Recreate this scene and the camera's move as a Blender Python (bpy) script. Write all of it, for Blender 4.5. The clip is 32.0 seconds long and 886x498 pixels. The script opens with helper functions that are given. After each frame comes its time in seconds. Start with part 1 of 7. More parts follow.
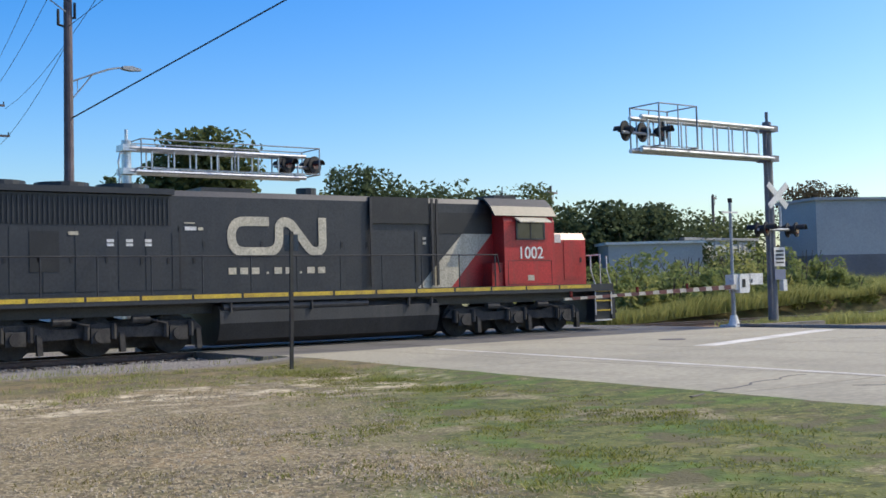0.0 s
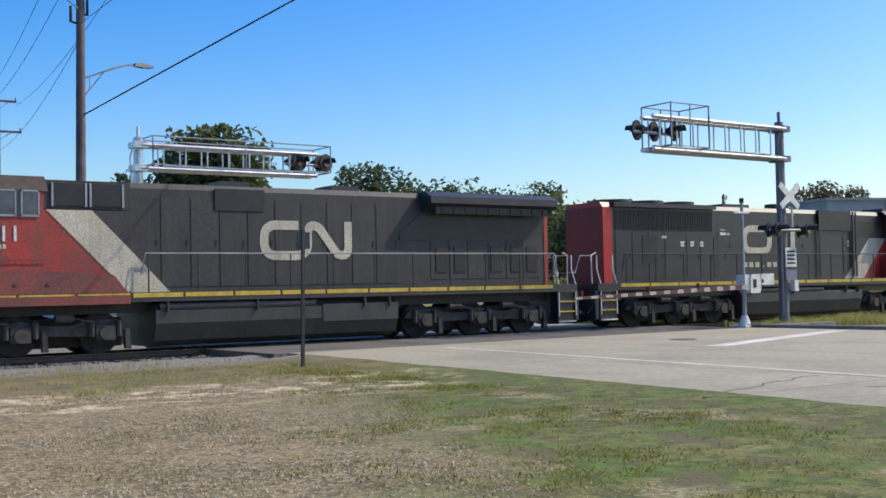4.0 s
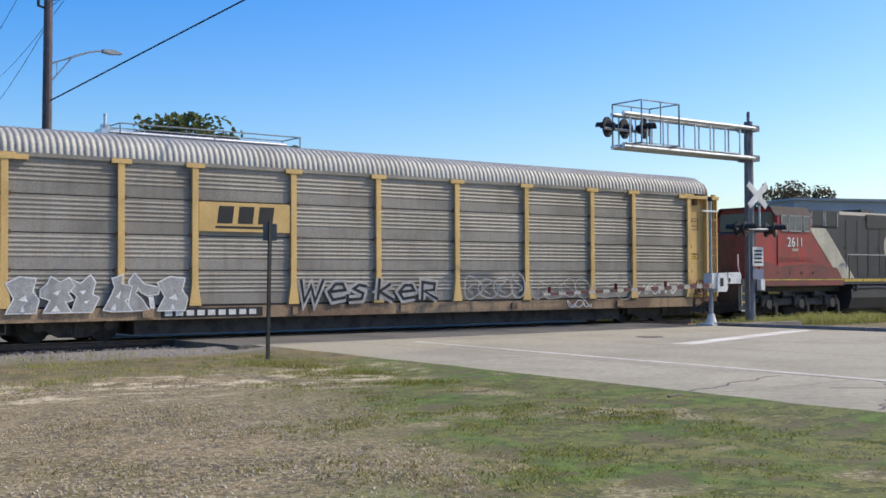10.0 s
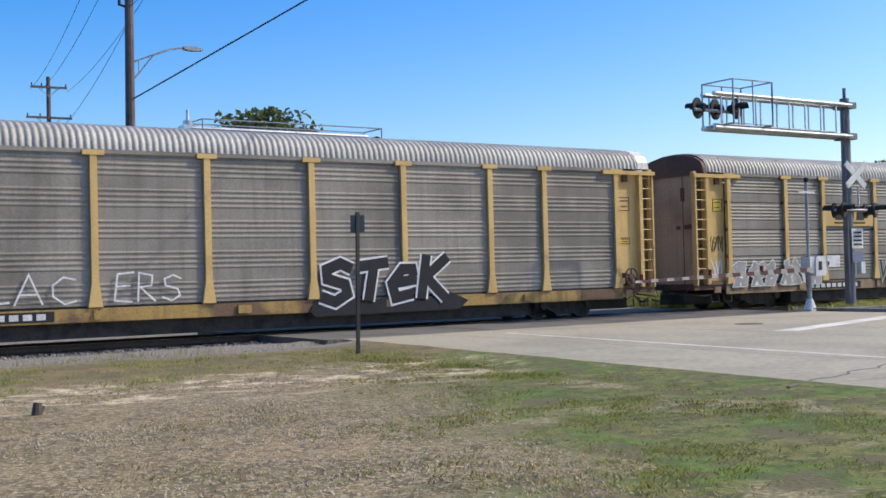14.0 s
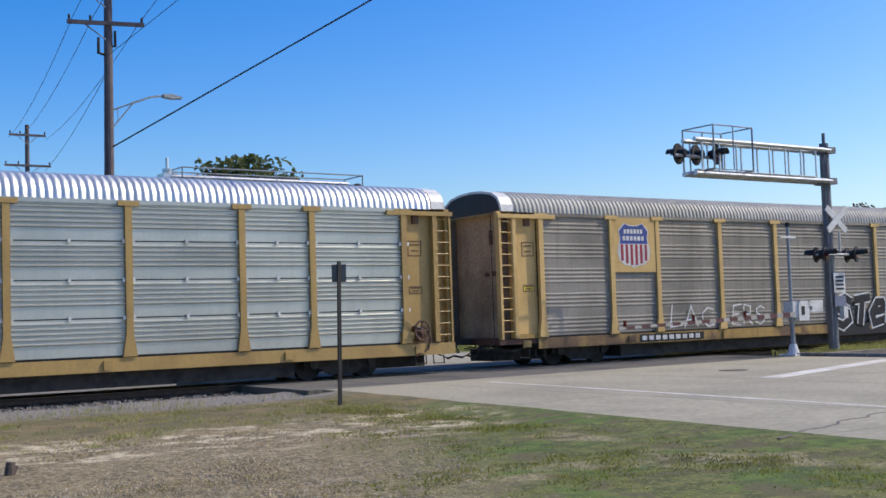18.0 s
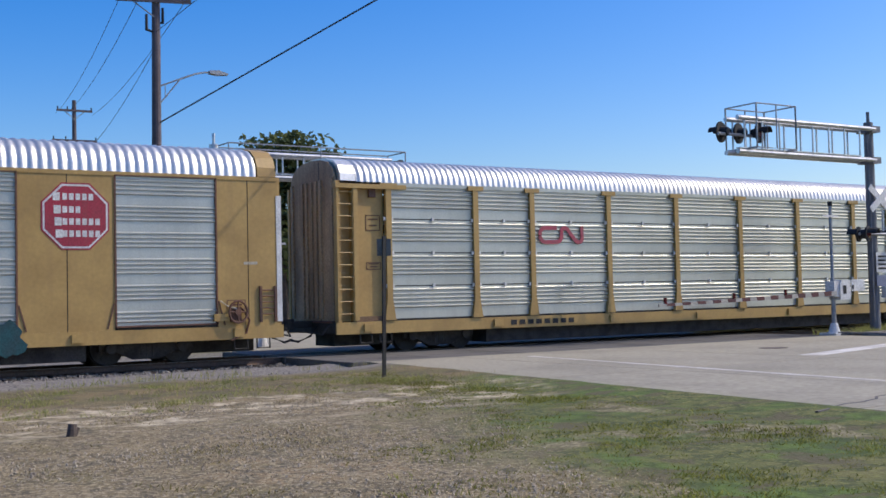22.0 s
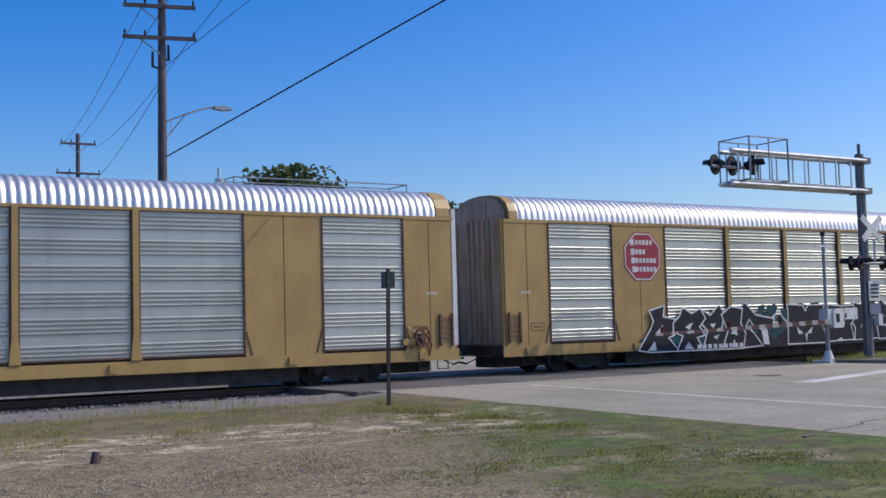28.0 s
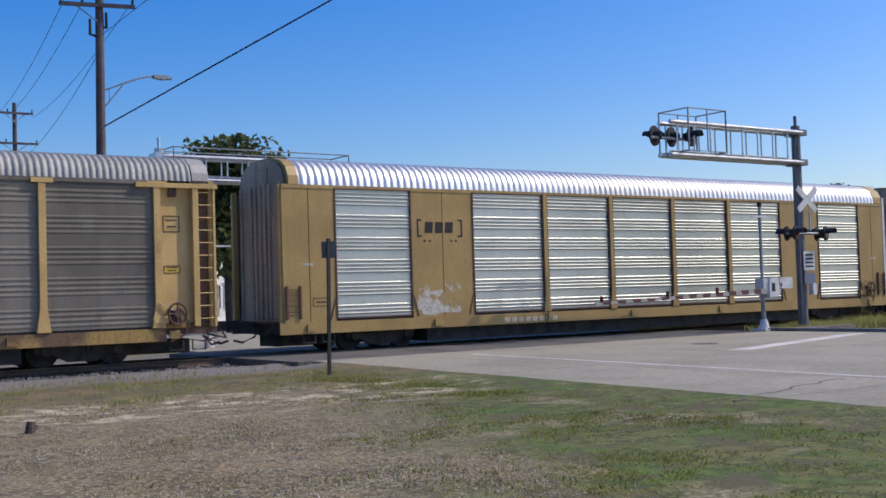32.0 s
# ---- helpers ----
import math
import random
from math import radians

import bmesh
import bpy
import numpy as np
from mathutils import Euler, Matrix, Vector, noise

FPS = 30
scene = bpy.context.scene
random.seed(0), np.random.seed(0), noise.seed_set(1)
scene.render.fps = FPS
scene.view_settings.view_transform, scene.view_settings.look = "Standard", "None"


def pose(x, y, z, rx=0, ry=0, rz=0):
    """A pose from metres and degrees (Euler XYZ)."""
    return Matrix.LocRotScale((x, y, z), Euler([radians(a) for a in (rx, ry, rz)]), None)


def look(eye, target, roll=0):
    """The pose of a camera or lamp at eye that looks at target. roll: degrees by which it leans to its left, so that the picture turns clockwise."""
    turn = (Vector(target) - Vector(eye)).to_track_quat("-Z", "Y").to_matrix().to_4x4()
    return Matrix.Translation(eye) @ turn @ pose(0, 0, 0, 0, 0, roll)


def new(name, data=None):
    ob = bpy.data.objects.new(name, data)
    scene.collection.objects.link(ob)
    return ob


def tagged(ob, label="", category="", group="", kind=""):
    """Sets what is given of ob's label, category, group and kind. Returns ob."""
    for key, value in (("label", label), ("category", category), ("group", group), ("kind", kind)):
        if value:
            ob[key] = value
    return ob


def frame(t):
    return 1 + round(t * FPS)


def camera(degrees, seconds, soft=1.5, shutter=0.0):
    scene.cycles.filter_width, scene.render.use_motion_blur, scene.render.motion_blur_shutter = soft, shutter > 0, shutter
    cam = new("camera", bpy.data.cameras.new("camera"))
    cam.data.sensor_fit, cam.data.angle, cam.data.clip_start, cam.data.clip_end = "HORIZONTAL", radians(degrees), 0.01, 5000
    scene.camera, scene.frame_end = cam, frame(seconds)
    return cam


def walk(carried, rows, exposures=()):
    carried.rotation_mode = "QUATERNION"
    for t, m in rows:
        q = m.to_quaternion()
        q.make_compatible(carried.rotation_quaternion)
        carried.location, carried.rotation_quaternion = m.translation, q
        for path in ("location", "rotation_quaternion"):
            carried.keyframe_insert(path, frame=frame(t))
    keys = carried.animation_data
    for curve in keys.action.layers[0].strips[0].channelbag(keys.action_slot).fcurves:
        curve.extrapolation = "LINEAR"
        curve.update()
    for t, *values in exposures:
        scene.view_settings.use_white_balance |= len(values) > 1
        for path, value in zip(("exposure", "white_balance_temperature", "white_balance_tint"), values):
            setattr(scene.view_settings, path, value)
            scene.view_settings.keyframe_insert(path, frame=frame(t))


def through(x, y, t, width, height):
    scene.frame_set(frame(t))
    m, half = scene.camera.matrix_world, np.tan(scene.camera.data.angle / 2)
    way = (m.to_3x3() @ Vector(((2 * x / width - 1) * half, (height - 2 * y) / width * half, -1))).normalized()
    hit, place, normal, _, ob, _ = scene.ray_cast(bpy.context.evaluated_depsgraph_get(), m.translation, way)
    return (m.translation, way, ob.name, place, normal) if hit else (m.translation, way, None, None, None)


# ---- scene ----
cam = camera(42.0, 32.0, soft=1.6, shutter=0.0)


def eye(x, y, z, yaw, pitch, lean):
    """Hand-held camera: place, heading, tilt and lean in degrees."""
    return pose(x, y, z, 0, 0, yaw) @ pose(0, 0, 0, 90 + pitch) @ pose(0, 0, 0, 0, 0, -lean)


PATH = [
    (0, -0.012, -0.219, 1.466, -36.072, 2.008, 1.514),
    (0.5, -0.008, -0.208, 1.467, -36.278, 2.275, 1.023),
    (1, -0.005, -0.191, 1.467, -35.937, 2.169, 1.245),
    (1.5, -0.003, -0.204, 1.465, -35.960, 2.249, 1.266),
    (2, -0.003, -0.170, 1.459, -35.866, 2.055, 1.058),
    (2.5, -0.013, -0.194, 1.470, -35.847, 2.116, 1.120),
    (3, -0.024, -0.189, 1.467, -35.892, 2.058, 1.233),
    (3.5, -0.034, -0.189, 1.468, -35.754, 1.890, 1.363),
    (5.5, -0.092, -0.141, 1.511, -34.949, 2.356, 0.192),
    (6, -0.097, -0.138, 1.528, -35.281, 2.259, 0.741),
    (6.5, 0.002, -0.144, 1.541, -35.322, 2.157, 0.615),
    (7, 0.068, -0.153, 1.534, -35.560, 2.099, 0.654),
    (7.5, 0.049, -0.095, 1.522, -35.518, 2.421, 1.211),
    (8, 0.015, -0.037, 1.489, -35.348, 2.368, 1.257),
    (8.5, 0.033, -0.106, 1.498, -35.886, 1.906, 0.978),
    (9, 0.066, -0.120, 1.489, -36.544, 1.827, 1.287),
    (9.5, 0.063, -0.160, 1.488, -36.783, 1.421, 0.963),
    (10, 0.040, -0.114, 1.498, -37.127, 1.575, 0.258),
    (10.5, 0.048, 0.200, 1.501, -34.363, 2.880, -2.010),
    (11, -0.134, 0.183, 1.500, -26.342, 3.015, 0.275),
    (11.5, -0.065, 0.280, 1.484, -28.915, 1.625, -0.856),
    (12, 0.208, 0.408, 1.441, -34.885, 0.903, 2.296),
    (12.5, 0.355, 0.435, 1.432, -37.021, 0.593, 0.999),
    (13, 0.249, 0.576, 1.437, -33.470, -2.055, 2.467),
    (13.5, 0.213, 0.572, 1.476, -32.837, 0.525, 1.555),
    (15.5, 0.269, 0.639, 1.483, -34.056, 1.733, 1.197),
    (16, 0.308, 0.610, 1.495, -34.905, 1.837, 0.296),
    (16.5, 0.265, 0.703, 1.499, -33.486, 2.227, 0.934),
    (17, 0.179, 0.730, 1.510, -32.987, 1.135, 0.775),
    (17.5, 0.206, 0.746, 1.555, -33.693, 2.166, 2.052),
    (18, 0.307, 0.781, 1.570, -34.282, 3.377, 1.860),
    (18.5, 0.290, 0.811, 1.548, -33.158, 3.994, 2.546),
    (19, 0.176, 0.844, 1.550, -30.144, 3.070, 1.407),
    (19.5, 0.227, 0.883, 1.558, -32.054, 2.560, 3.049),
    (20, 0.348, 0.905, 1.555, -34.365, 2.449, 1.211),
    (20.5, 0.357, 0.932, 1.548, -34.179, 2.794, 2.413),
    (21, 0.224, 0.968, 1.537, -33.092, 2.925, 0.354),
    (21.5, 0.292, 0.700, 1.519, -34.893, 2.378, -0.879),
    (22, 0.035, 0.525, 1.504, -32.307, 2.321, 1.294),
    (22.5, -0.232, 0.324, 1.526, -31.266, 2.616, 1.174),
    (23, -0.324, 0.189, 1.528, -32.299, 2.361, 1.895),
    (23.5, -0.335, -0.051, 1.538, -32.429, 1.524, 1.849),
    (24, -0.380, -0.073, 1.572, -33.112, 2.365, 2.455),
    (24.5, -0.446, -0.050, 1.564, -32.168, 3.064, 1.644),
    (25, -0.523, -0.077, 1.558, -31.675, 3.161, 2.435),
    (25.5, -0.569, -0.066, 1.556, -30.729, 2.934, 2.145),
    (26, -0.611, -0.107, 1.560, -29.462, 2.339, 2.460),
    (26.5, -0.635, -0.119, 1.569, -29.250, 2.477, 3.222),
    (28.5, -0.393, -0.077, 1.544, -33.117, 3.851, 1.383),
    (29, -0.401, -0.115, 1.545, -33.433, 3.284, 2.056),
    (29.5, -0.400, -0.158, 1.543, -34.976, 3.243, 2.261),
    (30, -0.325, -0.204, 1.529, -35.614, 3.401, 1.755),
    (30.5, -0.359, -0.137, 1.499, -35.009, 2.437, 1.066),
    (31, -0.391, -0.201, 1.499, -34.918, 2.001, 1.407),
    (31.5, -0.385, -0.169, 1.488, -35.010, 2.395, 1.560),
    (32, -0.387, -0.202, 1.498, -35.078, 2.265, 1.753),
]
walk(cam, [(r[0], eye(*r[1:])) for r in PATH], [(0, 0.32, 6600, 5), (9, 0.25, 6600, 6), (13, 0.3, 6500, 7), (16.5, 0.28, 6600, 7), (19, 0.0, 6200, 10), (24, -0.04, 6200, 12), (28, -0.2, 6000, 13), (32, -0.18, 6120, 13)])

# ---- light ----
SUN = Vector((0.66, -0.27, 0.70)).normalized()
world = bpy.data.worlds.new("sky")
scene.world = world
world.use_nodes = True
wn = world.node_tree
sky = wn.nodes.new("ShaderNodeTexSky")
sky.sky_type, sky.sun_disc = "NISHITA", False
sky.sun_elevation, sky.sun_rotation = math.asin(SUN.z), math.atan2(SUN.x, SUN.y)
sky.altitude, sky.air_density, sky.dust_density, sky.ozone_density = 200, 1.0, 2.1, 3.0
deep = wn.nodes.new("ShaderNodeHueSaturation")
deep.inputs["Saturation"].default_value, deep.inputs["Hue"].default_value = 1.54, 0.512
wn.links.new(sky.outputs[0], deep.inputs["Color"])
wn.links.new(deep.outputs[0], wn.nodes["Background"].inputs[0])
wn.nodes["Background"].inputs[1].default_value = 0.178
lamp = bpy.data.lights.new("sun", "SUN")
lamp.energy, lamp.angle, lamp.color = 3.4, radians(0.5), (1.0, 0.89, 0.74)
sun = new("sun", lamp)
sun.matrix_world = look(SUN * 100, (0, 0, 0))

# ---- materials ----


def mat(name, c1, c2=None, rough=0.6, metal=0.0, scale=1.5, fine=30.0, bump=0.15, streak=0.0, dirt=(0.12, 0.09, 0.06), vary=0.0, low=0.45, high=0.65, grain=0.35):
    m = bpy.data.materials.new(name)
    m.use_nodes = True
    n, ln = m.node_tree.nodes, m.node_tree.links
    b = n["Principled BSDF"]
    c2 = c2 or tuple(v * 0.75 for v in c1)
    co = n.new("ShaderNodeTexCoord")
    big, small = n.new("ShaderNodeTexNoise"), n.new("ShaderNodeTexNoise")
    big.inputs["Scale"].default_value, big.inputs["Detail"].default_value = scale, 6
    small.inputs["Scale"].default_value, small.inputs["Detail"].default_value = fine, 4
    info = n.new("ShaderNodeObjectInfo")
    shift = n.new("ShaderNodeVectorMath")
    shift.operation = "MULTIPLY_ADD"
    ln.new(info.outputs["Random"], shift.inputs[0])
    shift.inputs[1].default_value = (17.0, 9.0, 5.0)
    ln.new(co.outputs["Object"], shift.inputs[2])
    for t in (big, small):
        ln.new(shift.outputs[0], t.inputs["Vector"])
    ramp = n.new("ShaderNodeValToRGB")
    ramp.color_ramp.elements[0].position, ramp.color_ramp.elements[1].position = low, high
    ramp.color_ramp.elements[0].color, ramp.color_ramp.elements[1].color = (*c1, 1), (*c2, 1)
    ln.new(big.outputs["Fac"], ramp.inputs[0])
    out = ramp.outputs[0]

    def mix(kind, fac, a, c):
        x = n.new("ShaderNodeMix")
        x.data_type, x.blend_type = "RGBA", kind
        for i, v in ((0, fac), (6, a), (7, c)):
            if isinstance(v, bpy.types.NodeSocket):
                ln.new(v, x.inputs[i])
            else:
                x.inputs[i].default_value = v if i == 0 else (*v, 1)
        return x.outputs[2]
    g = n.new("ShaderNodeMapRange")
    ln.new(small.outputs["Fac"], g.inputs[0])
    g.inputs[1].default_value, g.inputs[2].default_value = 0.3, 0.7
    g.inputs[3].default_value, g.inputs[4].default_value = 1 - grain, 1 + grain * 0.5
    grey = n.new("ShaderNodeCombineColor")
    for i in range(3):
        ln.new(g.outputs[0], grey.inputs[i])
    out = mix("MULTIPLY", 1.0, out, grey.outputs[0])
    if streak:
        mp = n.new("ShaderNodeMapping")
        mp.inputs["Scale"].default_value = (5.0, 5.0, 0.35)
        ln.new(shift.outputs[0], mp.inputs[0])
        st = n.new("ShaderNodeTexNoise")
        st.inputs["Scale"].default_value, st.inputs["Detail"].default_value = 1.0, 5
        ln.new(mp.outputs[0], st.inputs["Vector"])
        r2 = n.new("ShaderNodeMapRange")
        r2.inputs[1].default_value, r2.inputs[2].default_value = 0.48, 0.72
        r2.inputs[3].default_value, r2.inputs[4].default_value = 0.0, streak
        ln.new(st.outputs["Fac"], r2.inputs[0])
        out = mix("MIX", r2.outputs[0], out, dirt)
    if vary:
        hsv = n.new("ShaderNodeHueSaturation")
        v = n.new("ShaderNodeMapRange")
        ln.new(info.outputs["Random"], v.inputs[0])
        v.inputs[3].default_value, v.inputs[4].default_value = 1 - vary, 1 + vary
        ln.new(v.outputs[0], hsv.inputs["Value"])
        ln.new(out, hsv.inputs["Color"])
        out = hsv.outputs[0]
    ln.new(out, b.inputs["Base Color"])
    b.inputs["Roughness"].default_value, b.inputs["Metallic"].default_value = rough, metal
    if bump:
        bp = n.new("ShaderNodeBump")
        bp.inputs["Strength"].default_value, bp.inputs["Distance"].default_value = bump, 0.02
        ln.new(small.outputs["Fac"], bp.inputs["Height"])
        ln.new(bp.outputs[0], b.inputs["Normal"])
    return m


def leaf_mat(name, c1, c2, through=0.35):
    """Leaves and blades: two greens by clump, some light passing through."""
    m = bpy.data.materials.new(name)
    m.use_nodes = True
    n, ln = m.node_tree.nodes, m.node_tree.links
    geo = n.new("ShaderNodeNewGeometry")
    ramp = n.new("ShaderNodeValToRGB")
    ramp.color_ramp.elements[0].color, ramp.color_ramp.elements[1].color = (*c1, 1), (*c2, 1)
    ln.new(geo.outputs["Random Per Island"], ramp.inputs[0])
    d, t, mx = n.new("ShaderNodeBsdfDiffuse"), n.new("ShaderNodeBsdfTranslucent"), n.new("ShaderNodeMixShader")
    ln.new(ramp.outputs[0], d.inputs[0])
    ln.new(ramp.outputs[0], t.inputs[0])
    mx.inputs[0].default_value = through
    ln.new(d.outputs[0], mx.inputs[1])
    ln.new(t.outputs[0], mx.inputs[2])
    ln.new(mx.outputs[0], n["Material Output"].inputs[0])
    return m


